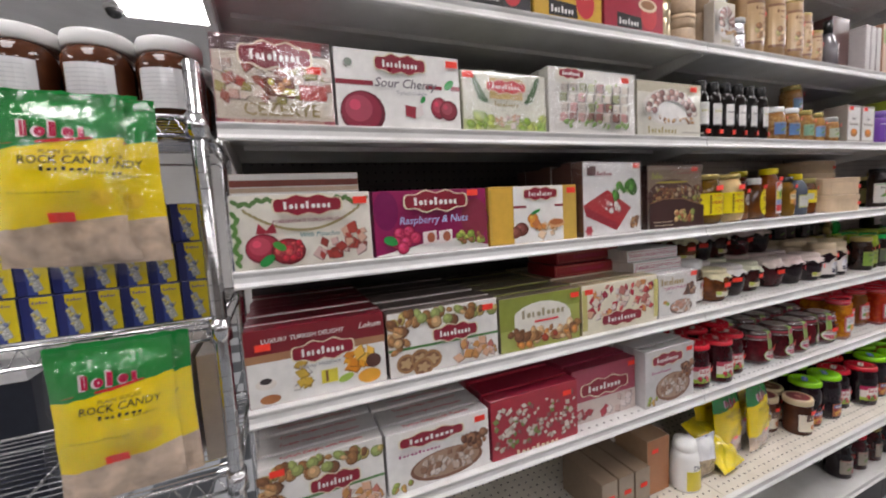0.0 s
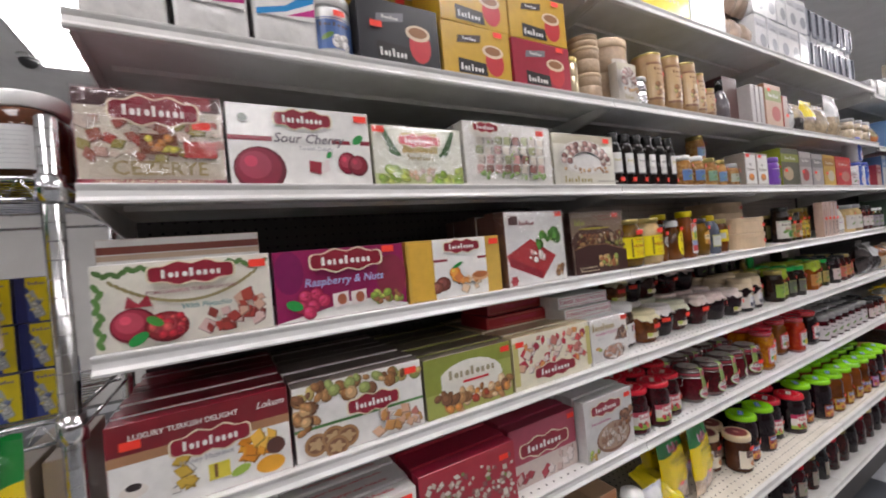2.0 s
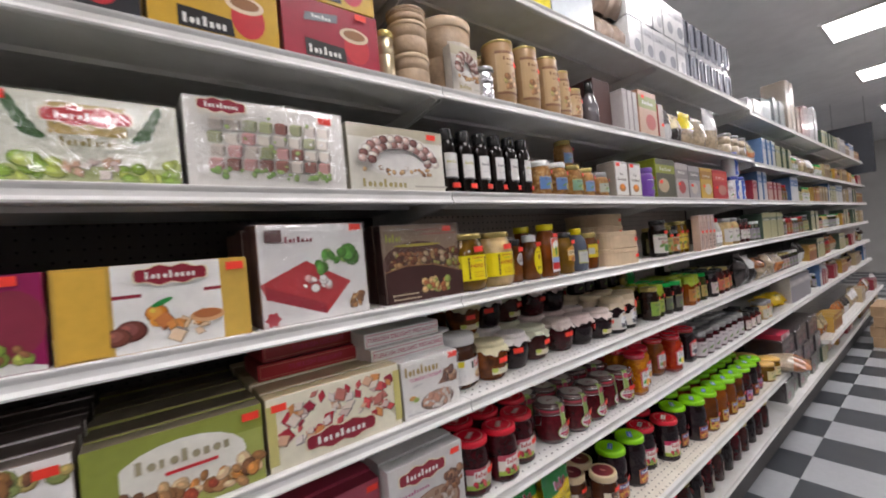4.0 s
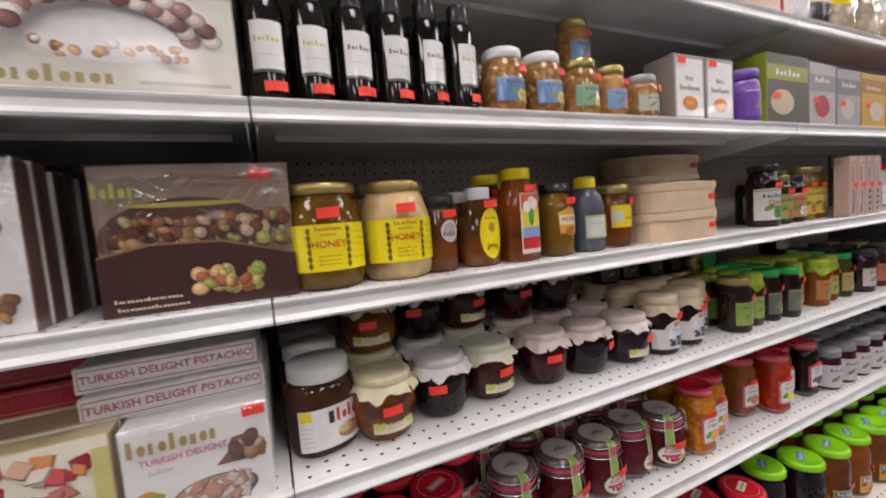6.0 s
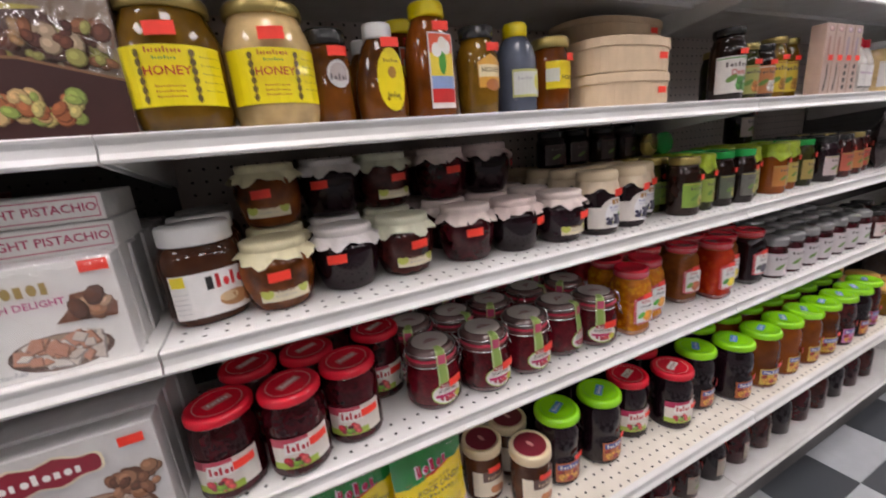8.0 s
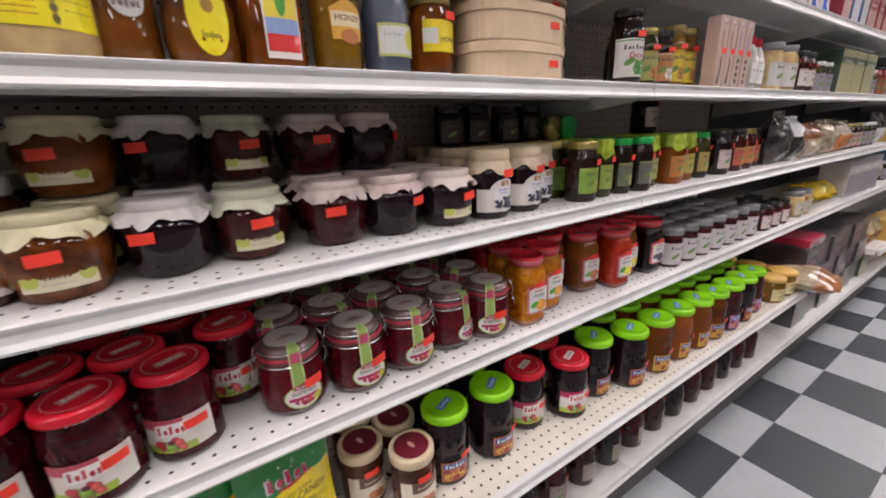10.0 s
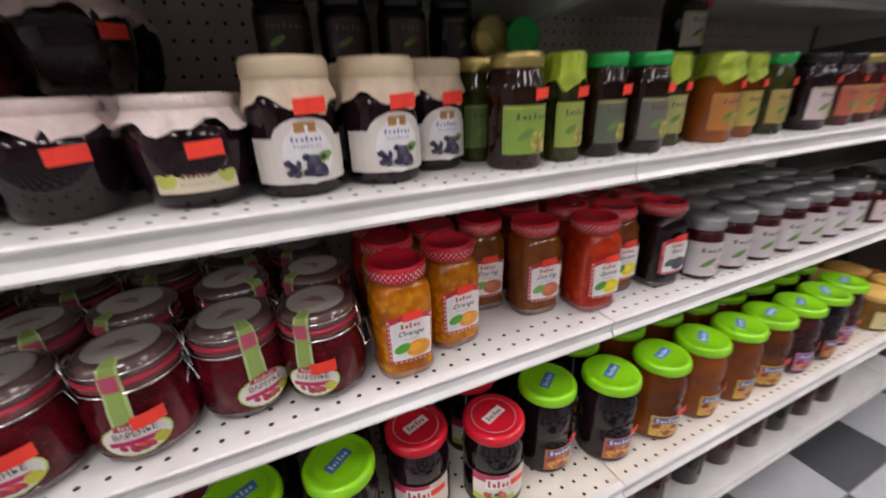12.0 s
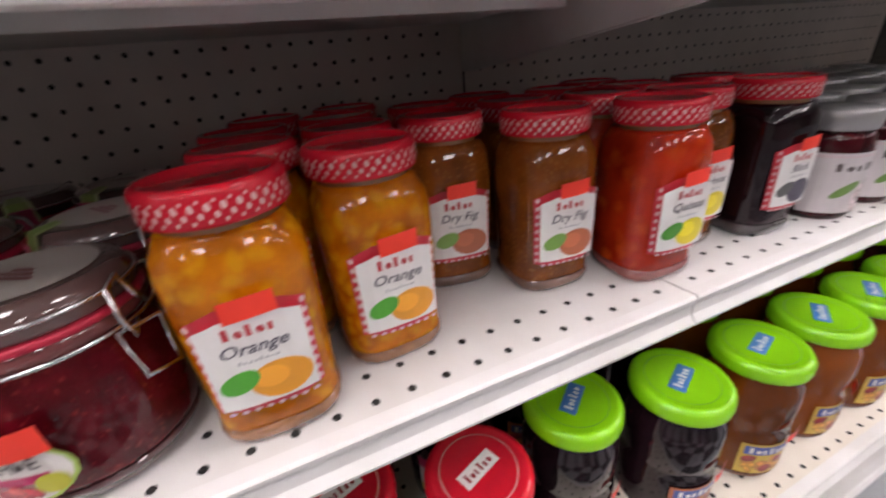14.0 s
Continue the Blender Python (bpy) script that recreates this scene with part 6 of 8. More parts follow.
SQUARES = [("sq_orange", 2.016, 0.803, 8), ("sq_orange", 2.101, 0.832, 12), ("sq_fig", 2.262, 0.848, 14), ("sq_quince", 2.352, 0.812, 16), ("sq_quince_light", 2.425, 0.842, 16), ("sq_black", 2.52, 0.82, 16),
           ("sq_fig", 2.19, 0.9, 10), ("sq_orange", 2.03, 0.885, 5), ("sq_orange", 2.11, 0.91, 8), ("sq_black", 2.205, 0.982, 8), ("sq_rose", 2.03, 0.965, 4), ("sq_rose", 2.115, 0.99, 6), ("sq_fig", 2.285, 0.93, 9), ("sq_quince", 2.365, 0.893, 12), ("sq_quince_light", 2.44, 0.923, 10), ("sq_rose", 2.29, 1.01, 5), ("sq_quince", 2.375, 0.975, 6), ("sq_black", 2.53, 0.9, 10), ("sq_rose", 2.45, 1.005, 6), ("sq_rose", 2.05, 1.05, 0), ("sq_rose", 2.14, 1.07, 0)]
for key, x, y, rz in SQUARES:
    place(key, lambda: square_jar(*SQ[key]), x, y, D, rz - (8 if x < 2.15 else 19), (1.1, 1.1, 1.17))
for i in range(7):
    for j in range(4):
        place("pale_label", lambda: plain_jar(0.034, 0.098, CHERRY, GREY_LID, "cherry jam jar with pale label and grey lid", (0.6, 0.56, 0.57), (0.62, 0.5, 0.52), 0.016, 0, 0.56, group="pale-label jam jars", st=False, wide=3.0, lid_r=0.98), 2.615 + 0.089 * i, 0.80 + 0.075 * j, D, 3 * i, (1.04, 1.04, 1.2))
for i, x in enumerate((3.27, 3.36, 3.45)):
    for j in range(2):
        place("red_label", lambda: plain_jar(0.038, 0.1, FIG, BLACK_LID, "dark jam jar with white and red label", (0.65, 0.55, 0.52), (0.55, 0.05, 0.06), 0.014, 8, 0.5, group="red-label jam jars"), x, 0.80 + 0.09 * j, D, 5 * i)

# ---- lowest shelf: tall screw-lid jars ----
KIND = {
    "lime_dark": (BLACKB, LIME_LID, (0.05, 0.2, 0.5), "dark jam jar with lime green lid", 0.168, 0.05, ((0.45, 0.12, 0.04), (0.6, 0.25, 0.05))),
    "lime_amber": (AMBER, LIME_LID, (0.05, 0.2, 0.5), "amber jam jar with lime green lid", 0.168, 0.05, ((0.62, 0.42, 0.06), (0.6, 0.25, 0.05))),
    "lime_rose": (FIG, LIME_LID, (0.05, 0.2, 0.5), "dark rose jam jar with lime green lid", 0.168, 0.048, ((0.55, 0.2, 0.4), (0.4, 0.05, 0.2))),
    "red_tall": (BLACKB, RED_LID, WHITE, "dark jam jar with red lid", 0.156, 0.05, ((0.5, 0.02, 0.1), (0.3, 0.02, 0.04))),
}
LOW = [("lime_dark", 1.795, 0.795), ("lime_dark", 1.918, 0.79), ("red_tall", 2.04, 0.812), ("red_tall", 2.158, 0.775), ("lime_dark", 2.275, 0.79), ("lime_dark", 2.39, 0.758), ("lime_amber", 2.51, 0.752), ("lime_amber", 2.625, 0.752), ("lime_amber", 2.735, 0.748), ("lime_amber", 2.835, 0.745), ("lime_rose", 2.94, 0.74), ("lime_dark", 3.045, 0.742), ("lime_rose", 3.15, 0.75)]
for k, (key, x, y) in enumerate(LOW):
    for j in range(3):
        place(key, lambda: lug_jar(*KIND[key], 2 if key == "red_tall" else 0, "wide" if key == "red_tall" else "tall"), x - 0.012 + 0.015 * j, y + 0.112 * j, E_, 10 * math.sin(k * 1.9 + 4 * j) - 4)
for x, y in ((1.69, 0.772), (1.612, 0.84), (1.70, 0.868), (1.625, 0.93)):
    place("nut_jar", nut_jar, x, y, E_, 14, 1.1)
for i in range(2):
    for j in range(3):
        place("yellow_lid", lambda: plain_jar(0.05, 0.1, HONEY, material("amber_lid", (0.7, 0.42, 0.1), 0.4), "yellow-lidded jar of pale preserve", (0.7, 0.6, 0.3), (0.5, 0.3, 0.1), 0.014, 5, 0.5, group="yellow-lid jars", lid_r=1.02), 3.31 + 0.115 * i, 0.735 + 0.108 * j, E_, 3 * j)

# ---- base deck: dark jars and bottles in shade ----
for i in range(12):
    f, l = [(BLACKB, BLACK_LID), (CHERRY, RED_LID), (FIG, GOLD_LID)][i % 3]
    for j in range(2):
        place(f"deck_{i % 3}", lambda: plain_jar(0.042, 0.14, f, l, "dark preserve jar on the base deck", (0.35, 0.3, 0.24), (0.4, 0.06, 0.06), 0.014, 4, 0.4, group="base deck jars"), 1.97 + 0.118 * i, 0.765 + 0.1 * j, BASE, 11 * i)

# ---- second bay, honey ----
place("honey_big", lambda: honey_jar(HONEY, "large honey jar with yellow label and gold lid"), 1.215, 0.815, B, 3)
place("honey_cream", lambda: honey_jar(CREAMED, "large creamed honey jar with yellow label"), 1.325, 0.82, B, 5)
place("honey_big", None, 1.2, 0.94, B, 3)
place("honey_cream", None, 1.33, 0.945, B, 0)


def art_badge(a):
    a.oval(0.004, 0.0, 0.016, 0.018, (0.6, 0.58, 0.55)).oval(0.004, 0.002, 0.012, 0.012, (0.42, 0.36, 0.34)).bars(0.004, -0.004, 0.026, 0.008, 5, (0.12, 0.1, 0.1))


def art_squeeze(a):
    a.oval(0.004, 0.0, 0.021, 0.043, (0.85, 0.7, 0.01)).bars(0.004, 0.026, 0.022, 0.005, 6, (0.3, 0.16, 0.02)).oval(0.004, 0.01, 0.006, 0.008, (0.4, 0.2, 0.03)).bars(0.004, -0.02, 0.018, 0.008, 8, (0.15, 0.1, 0.02))


def art_flower(a):
    a.rect(-0.018, -0.058, 0.024, 0.048, (0.75, 0.7, 0.66)).rect(-0.016, 0.012, 0.022, 0.046, (0.7, 0.1, 0.04)).rect(-0.016, -0.012, 0.022, 0.02, (0.8, 0.62, 0.06)).rect(-0.016, -0.03, 0.022, -0.012, (0.25, 0.35, 0.6)).rect(-0.016, -0.05, 0.022, -0.03, (0.62, 0.03, 0.03)).oval(0.003, 0.008, 0.006, 0.018, (0.08, 0.36, 0.05)).oval(-0.005, 0.024, 0.008, 0.01, (0.82, 0.8, 0.74)).oval(0.01, 0.028, 0.008, 0.01, (0.82, 0.8, 0.74)).oval(0.004, 0.034, 0.007, 0.008, (0.8, 0.76, 0.66))


def art_honey_small(a):
    a.poly([(-0.02, -0.02), (0.024, -0.02), (0.026, 0.018), (0.0, 0.03), (-0.022, 0.018)], (0.7, 0.36, 0.05)).rect(-0.02, -0.004, 0.024, 0.014, (0.78, 0.66, 0.4)).words("HONEY", 0.0105, 0.002, 0.006, (0.08, 0.04, 0.02)).oval(0.004, -0.016, 0.014, 0.009, (0.45, 0.16, 0.05))


def art_blue(a):
    a.rect(-0.032, -0.024, 0.032, 0.02, (0.45, 0.46, 0.16)).rect(-0.03, -0.02, 0.03, 0.016, (0.6, 0.62, 0.58)).bars(-0.01, 0.006, 0.026, 0.006, 6, GREY).oval(0.02, 0.0, 0.012, 0.014, (0.65, 0.6, 0.08))


def art_gold(a):
    a.rect(-0.036, -0.022, 0.036, 0.024, (0.85, 0.66, 0.02)).rect(-0.036, -0.01, -0.012, 0.012, (0.66, 0.66, 0.6)).words("HONEY", 0.0105, 0.01, -0.004, (0.12, 0.06, 0.02))


place("badge_jar", lambda: bottle([(0.027, 0), (0.031, 0.004), (0.032, 0.03), (0.031, 0.085), (0.026, 0.1), (0.026, 0.108)], DARKHONEY, BLACK_LID, [(0.028, 0.105), (0.0285, 0.107), (0.0285, 0.122), (0.027, 0.125), (0, 0.125)], "dark honey jar with grey badge label and black lid", art_badge, 0.0318, 0.066, st=(0.004, 0.094), name="honey_jar"), 1.4, 0.82, B, 6)
place("squeeze", lambda: bottle([(0.03, 0), (0.036, 0.004), (0.039, 0.03), (0.037, 0.06), (0.029, 0.09), (0.024, 0.105), (0.019, 0.112), (0.018, 0.117)], DARKHONEY, WHITEP, [(0.0205, 0.114), (0.021, 0.116), (0.021, 0.13), (0.02, 0.134), (0.012, 0.135)], "brown honey squeeze bottle with oval yellow label", art_squeeze, 0.0375, 0.056, 1.05, 0.8, st=(0.004, 0.105), name="honey_bottle"), 1.475, 0.812, B, 4)
place("squeeze", None, 1.48, 0.9, B, 4)
place("flower_bottle", lambda: bottle([(0.034, 0), (0.038, 0.004), (0.0385, 0.02), (0.0375, 0.09), (0.034, 0.118), (0.027, 0.135), (0.024, 0.142), (0.024, 0.148)], AMBER, YELLOW_LID, [(0.0265, 0.145), (0.027, 0.147), (0.027, 0.162), (0.0255, 0.165), (0, 0.165)], "tall amber honey bottle with flower label and yellow cap", art_flower, 0.038, 0.072, 1.0, 0.85, 2.6, (0.002, 0.128), name="honey_bottle"), 1.556, 0.812, B, 5)
place("flower_bottle", None, 1.545, 0.9, B, 5)
place("small_honey", lambda: bottle([(0.029, 0), (0.033, 0.004), (0.0345, 0.03), (0.034, 0.07), (0.035, 0.09), (0.03, 0.105), (0.026, 0.112), (0.026, 0.12)], HONEY, BLACK_LID, [(0.028, 0.117), (0.0285, 0.119), (0.0285, 0.135), (0.0, 0.137)], "honey jar with orange honey label and dark lid", art_honey_small, 0.0345, 0.062, st=(0.004, 0.101), name="honey_jar"), 1.642, 0.812, B, 6)
place("blue_bottle", lambda: bottle([(0.031, 0), (0.035, 0.004), (0.036, 0.03), (0.034, 0.06), (0.036, 0.085), (0.031, 0.108), (0.021, 0.122), (0.018, 0.126)], material("blue_grey_plastic", (0.07, 0.085, 0.12), 0.25, vary=0.1), YELLOW_LID, [(0.0205, 0.124), (0.021, 0.126), (0.021, 0.14), (0.018, 0.146), (0, 0.146)], "blue-grey syrup bottle with yellow cap", art_blue, 0.0355, 0.05, name="syrup_bottle"), 1.722, 0.815, B, 6)
place("gold_honey", lambda: bottle([(0.032, 0), (0.036, 0.004), (0.037, 0.03), (0.037, 0.085), (0.034, 0.1), (0.031, 0.106), (0.031, 0.112)], AMBER, GOLD_LID, [(0.034, 0.11), (0.035, 0.112), (0.035, 0.124), (0.033, 0.128), (0, 0.128)], "golden honey jar with yellow honey label and gold lid", art_gold, 0.037, 0.062, st=(0.012, 0.092), name="honey_jar"), 1.81, 0.83, B, 6)
place("gold_honey", None, 1.815, 0.915, B, 6)
for k in range(2):
    place("chip_small", lambda: chip_box(0.225, 0.13, 0.061, "small oval chip-wood sweet box, pale and plain"), 1.985, 0.825, B + 0.0625 * k, 1.5 * k)
for k in range(4):
    place("chip_big", lambda: chip_box(0.3, 0.17, 0.05, "large oval chip-wood sweet box, pale and plain"), 2.125, 0.985, B + 0.051 * k, 2 * math.sin(k * 3))
DATES = [(2.325, 0.81, 0.036, 0.158, SYRUP, BLACK_LID, (0.66, 0.64, 0.6), (0.1, 0.3, 0.08), "date syrup jar with white label", "Date"), (2.415, 0.82, 0.031, 0.13, OLIVEJ, GOLD_LID, (0.35, 0.36, 0.12), (0.5, 0.2, 0.06), "green preserve jar with gold lid", ""), (2.485, 0.822, 0.032, 0.13, SYRUP, BLACK_LID, (0.5, 0.2, 0.08), (0.7, 0.64, 0.6), "dark jar with orange label", ""), (2.555, 0.83, 0.032, 0.15, HONEY, GOLD_LID, (0.66, 0.5, 0.06), (0.4, 0.2, 0.04), "yellow-label jar with gold lid", ""), (2.625, 0.835, 0.032, 0.15, HONEY, GOLD_LID, (0.66, 0.5, 0.06), (0.4, 0.2, 0.04), "yellow-label jar with gold lid", "")]
for k, (x, y, r, h, f, l, p, s, lab, txt) in enumerate(DATES):
    place(f"date_{k}", lambda: plain_jar(r, h, f, l, lab, p, s, 0.015, 0, 0.5, txt, wide=2.6), x, y, B, -18)
    if k:
        place(f"date_{k}", None, x, y + 2 * r + 0.01, B, -8)
for k in range(4):
    run(2.628 + 0.049 * k, 2.675 + 0.049 * k, 0.17, B, f"slim_knife_{k // 2}", "slim pinkish carton with a dark knife pictured" if k < 2 else "slim pinkish carton with dark scoops pictured", (0.5, 0.36, 0.29), (0.6, 0.45, 0.38), art_knife if k < 2 else art_scoop, (0.1, 0.52), deep=0.034, y=LIP + 0.01)


# ---- second and third bay, shelf of sauces and boxes ----
def art_bottle(c):
    def art(a):
        a.rect(-0.02, -0.03, 0.02, 0.03, (0.74, 0.73, 0.7)).bars(0, 0.008, 0.03, 0.007, 6, c).bars(0, -0.012, 0.024, 0.002, 8, GREY).rect(-0.02, -0.034, 0.02, -0.03, (0.1, 0.1, 0.1))
    return art


DARKGLASS = jam("molasses", (0.012, 0.008, 0.007), 15)
for k in range(6):
    key = "molasses" if k not in (0, 1, 5) else "molasses_red"
    for j in range(4):
        place(key, lambda: bottle([(0.02, 0), (0.0235, 0.003), (0.024, 0.01), (0.024, 0.12), (0.0205, 0.132), (0.016, 0.139)], DARKGLASS, BLACK_LID, [(0.0175, 0.136), (0.018, 0.138), (0.018, 0.163), (0.017, 0.166), (0, 0.166)], "slim dark molasses bottle with white label", art_bottle((0.1, 0.1, 0.1) if key == "molasses" else (0.5, 0.45, 0.06)), 0.024, 0.072, st=(0.006, 0.02), turn=4, name="sauce_bottle", group="molasses bottles"), 1.163 + 0.057 * k, LIP + 0.045 + 0.055 * j, A, 4 * k - 8)
NUTJ = jam("nuts_in_honey", (0.34, 0.17, 0.05), 50, (0.14, 0.055, 0.012), (70.0, (0.5, 0.3, 0.12), 0.5))
NUTTY = [(1.53, 0.037, 0.108, NUTJ, WHITEP, (0.1, 0.2, 0.42), (0.6, 0.42, 0.1), "nut butter jar with white lid"), (1.612, 0.037, 0.108, NUTJ, WHITEP, (0.1, 0.2, 0.42), (0.6, 0.42, 0.1), "nut butter jar with white lid"), (1.698, 0.036, 0.105, NUTJ, GOLD_LID, (0.2, 0.36, 0.24), (0.6, 0.5, 0.1), "pale dip jar with green label"), (1.775, 0.033, 0.1, NUTJ, GOLD_LID, (0.16, 0.3, 0.5), (0.6, 0.2, 0.35), "pale dip jar with blue and pink label"), (1.858, 0.037, 0.088, NUTJ, GREY_LID, (0.4, 0.42, 0.32), (0.2, 0.4, 0.3), "short dip jar with pale label")]
for k, (x, r, h, f, l, p, s, lab) in enumerate(NUTTY):
    for j in range(3):
        place(f"nutty_{k}", lambda: plain_jar(r, h, f, l, lab, p, s, 0.016, 8, 0.36, group="dip jars"), x, LIP + 0.052 + (2 * r + 0.006) * j, A, 6)
place("nutty_3", None, 1.735, LIP + 0.1, A + 0.106, 6)
run(1.918, 2.016, 0.133, A, "seasoning", "white and taupe seasoning mix carton", (0.3, 0.26, 0.22), (0.4, 0.37, 0.33), art_seasoning, (-0.3, 0.9), deep=0.07)
run(2.019, 2.117, 0.133, A, "seasoning", "white and taupe seasoning mix carton", (0.3, 0.26, 0.22), (0.4, 0.37, 0.33), art_seasoning, (-0.3, 0.9), deep=0.07)
for x, y in ((2.19, 0.79), (2.145, 0.87), (2.215, 0.875)):
    place("purple_jar", lambda: plain_jar(0.042, 0.122, material("purple_glaze", PURPLE, 0.3, vary=0.1, coat=0.5), material("purple_lid", (0.2, 0.1, 0.42), 0.35), "purple cocoa drink jar with purple lid", (0.16, 0.06, 0.36), (0.66, 0.62, 0.72), 0.02, 12, 0.5, group="purple cocoa jars", lid_r=0.96), x, y, A, 8)
TEAS = [(2.245, 2.43, 0.168, (0.3, 0.36, 0.03), (0.1, 0.1, 0.07), [(0.3, 0.34, 0.05), (0.62, 0.5, 0.34), WHITE], "olive green and black coffee carton"), (2.435, 2.57, 0.16, (0.4, 0.37, 0.36), (0.5, 0.46, 0.45), [(0.3, 0.28, 0.28), (0.45, 0.06, 0.06), WHITE], "grey coffee carton with red cup"), (2.575, 2.71, 0.155, (0.3, 0.29, 0.3), (0.4, 0.38, 0.4), [(0.2, 0.2, 0.2), (0.6, 0.55, 0.5), WHITE], "dark grey instant coffee carton"), (2.715, 2.87, 0.155, GOLD, (0.62, 0.4, 0.08), [(0.4, 0.2, 0.04), (0.66, 0.6, 0.5), WHITE], "golden yellow instant coffee carton"), (2.875, 3.09, 0.152, (0.45, 0.02, 0.03), (0.5, 0.03, 0.04), [(0.62, 0.1, 0.08), (0.5, 0.25, 0.2), WHITE], "bright red instant coffee carton")]
for k, (x0, x1, h, s, f, c, lab) in enumerate(TEAS):
    run(x0, x1, h, A, f"tea_{k}", lab, s, f, art_plain(k + 30, c), (-0.3, 0.4), deep=0.1)
    run(x0 + 0.01, x1, h, A, f"tea_{k}", lab, s, f, art_plain(k + 30, c), (-0.3, 0.4), deep=0.1, y=LIP + 0.125)
place("grey_tub", lambda: plain_jar(0.045, 0.09, material("grey_tub_plastic", (0.4, 0.38, 0.37), 0.4), WHITEP, "small grey tub with white lid", st=False), 3.17, 0.8, A, 0)


def art_creamer(a):
    a.rect(-0.034, -0.05, 0.034, 0.06, (0.05, 0.12, 0.5)).oval(0, -0.02, 0.022, 0.03, (0.7, 0.7, 0.72)).oval(0, -0.02, 0.014, 0.016, (0.5, 0.05, 0.06)).bars(0, 0.035, 0.044, 0.014, 6, WHITE)


for x, y, z in ((3.28, 0.8, A), (3.385, 0.8, A), (3.3, 0.8, A + 0.141), (3.3, 0.9, A), (3.4, 0.9, A)):
    place("creamer", lambda: bottle([(0.036, 0), (0.04, 0.004), (0.04, 0.11), (0.034, 0.12)], WHITEP, material("blue_cap", (0.03, 0.06, 0.35), 0.35), [(0.037, 0.118), (0.038, 0.12), (0.038, 0.138), (0, 0.14)], "white and blue creamer tub with blue cap", art_creamer, 0.04, 0.055, turn=10, name="creamer_tub", group="creamer tubs"), x, y, z, 0)

# third bay, honey shelf end
place("pop_bottle", lambda: bottle([(0.026, 0), (0.03, 0.004), (0.03, 0.09), (0.02, 0.12), (0.013, 0.135)], material("cloudy_glass", (0.6, 0.56, 0.5), 0.15, vary=0.2, coat=1.0), RED_LID, [(0.015, 0.132), (0.0155, 0.134), (0.0155, 0.155), (0, 0.157)], "cloudy syrup bottle with red cap", art_bottle((0.3, 0.1, 0.3)), 0.03, 0.05, name="syrup_bottle"), 2.955, 0.81, B, 0)
place("pop_bottle", None, 3.03, 0.82, B, 0)
for x in (3.14, 3.26):
    place("pale_tub", lambda: plain_jar(0.055, 0.15, CREAMED, GREY_LID, "large pale preserve jar with grey lid", (0.6, 0.58, 0.55), (0.5, 0.4, 0.3), 0.02, 10, 0.5), x, 0.83, B, 0)
for x in (3.37, 3.45):
    place("dark_slim", lambda: plain_jar(0.034, 0.14, FIG, BLACK_LID, "slim dark jar with white label", (0.6, 0.56, 0.54), (0.5, 0.05, 0.06), 0.02, 10, 0.4), x, 0.81, B, 0)


# ---- upper shelves: drums, tins, packs ----
def drum(r, h, side, label, lid, bands=True, art=None, name="drum"):
    ob = empty(name, label, "tin")
    part("body", lathe([(r * 0.97, 0), (r, 0.004), (r, h * 0.5), (r * 0.985, h * 0.505), (r, h * 0.51), (r, h * 0.9)], 28), side, ob, smooth=True)
    part("lid", lathe([(r * 1.02, h * 0.87), (r * 1.04, h * 0.88), (r * 1.04, h * 0.985), (r * 1.0, h), (0, h - 0.002)], 28), lid, ob, smooth=True)
    if art:
        a = Art()
        art(a)
        a.put(ob, lambda m: wrap(m, r, h * 0.42, 8, 0.001))
    return ob


def art_photo(a):
    a.rect(-0.05, -0.05, 0.05, 0.055, (0.55, 0.5, 0.44)).scatter(-0.035, -0.035, 0.035, 0.035, 14, 0.014, NUTS + [(0.3, 0.34, 0.12), (0.6, 0.5, 0.4)], 15)


def tube_tin(r, h):
    """A straight golden tin with a rolled metal rim top and foot and a printed picture."""
    ob = empty("tin", "tall golden tin of nuts with printed label", "tin")
    part("body", lathe([(r * 0.98, 0.003), (r, 0.006), (r, h - 0.008), (r * 0.98, h - 0.005)], 28), TAN, ob, smooth=True)
    for z in (0.0, h - 0.008):
        part("rim", lathe([(r * 0.95, z), (r * 1.02, z + 0.001), (r * 1.03, z + 0.004), (r * 1.02, z + 0.007), (r * 0.95, z + 0.008)], 28), GOLD_LID, ob, "rolled metal rim", smooth=True)
    a = Art()
    a.rect(-r * 1.2, -h * 0.32, r * 1.2, h * 0.34, (0.5, 0.34, 0.17)).rect(-r * 1.2, h * 0.3, r * 1.2, h * 0.34, (0.2, 0.09, 0.04)).rect(-r * 1.2, -h * 0.32, r * 1.2, -h * 0.28, (0.2, 0.09, 0.04)).scatter(-r * 0.7, -h * 0.24, r * 0.8, h * 0.04, 24, r * 0.2, NUTS + [(0.36, 0.3, 0.1)], 16).bars(0, h * 0.22, r * 1.5, h * 0.05, 7, BROWN).bars(0, h * 0.13, r * 1.1, h * 0.025, 9, BROWN)
    a.put(ob, lambda m: wrap(m, r, h * 0.48, 8, 0.001))
    sticker(ob, wrap(rect(-0.011, -0.006, 0.011, 0.006, None, 0.003, 3), r, h * 0.62, 20, 0.0015))
    return ob


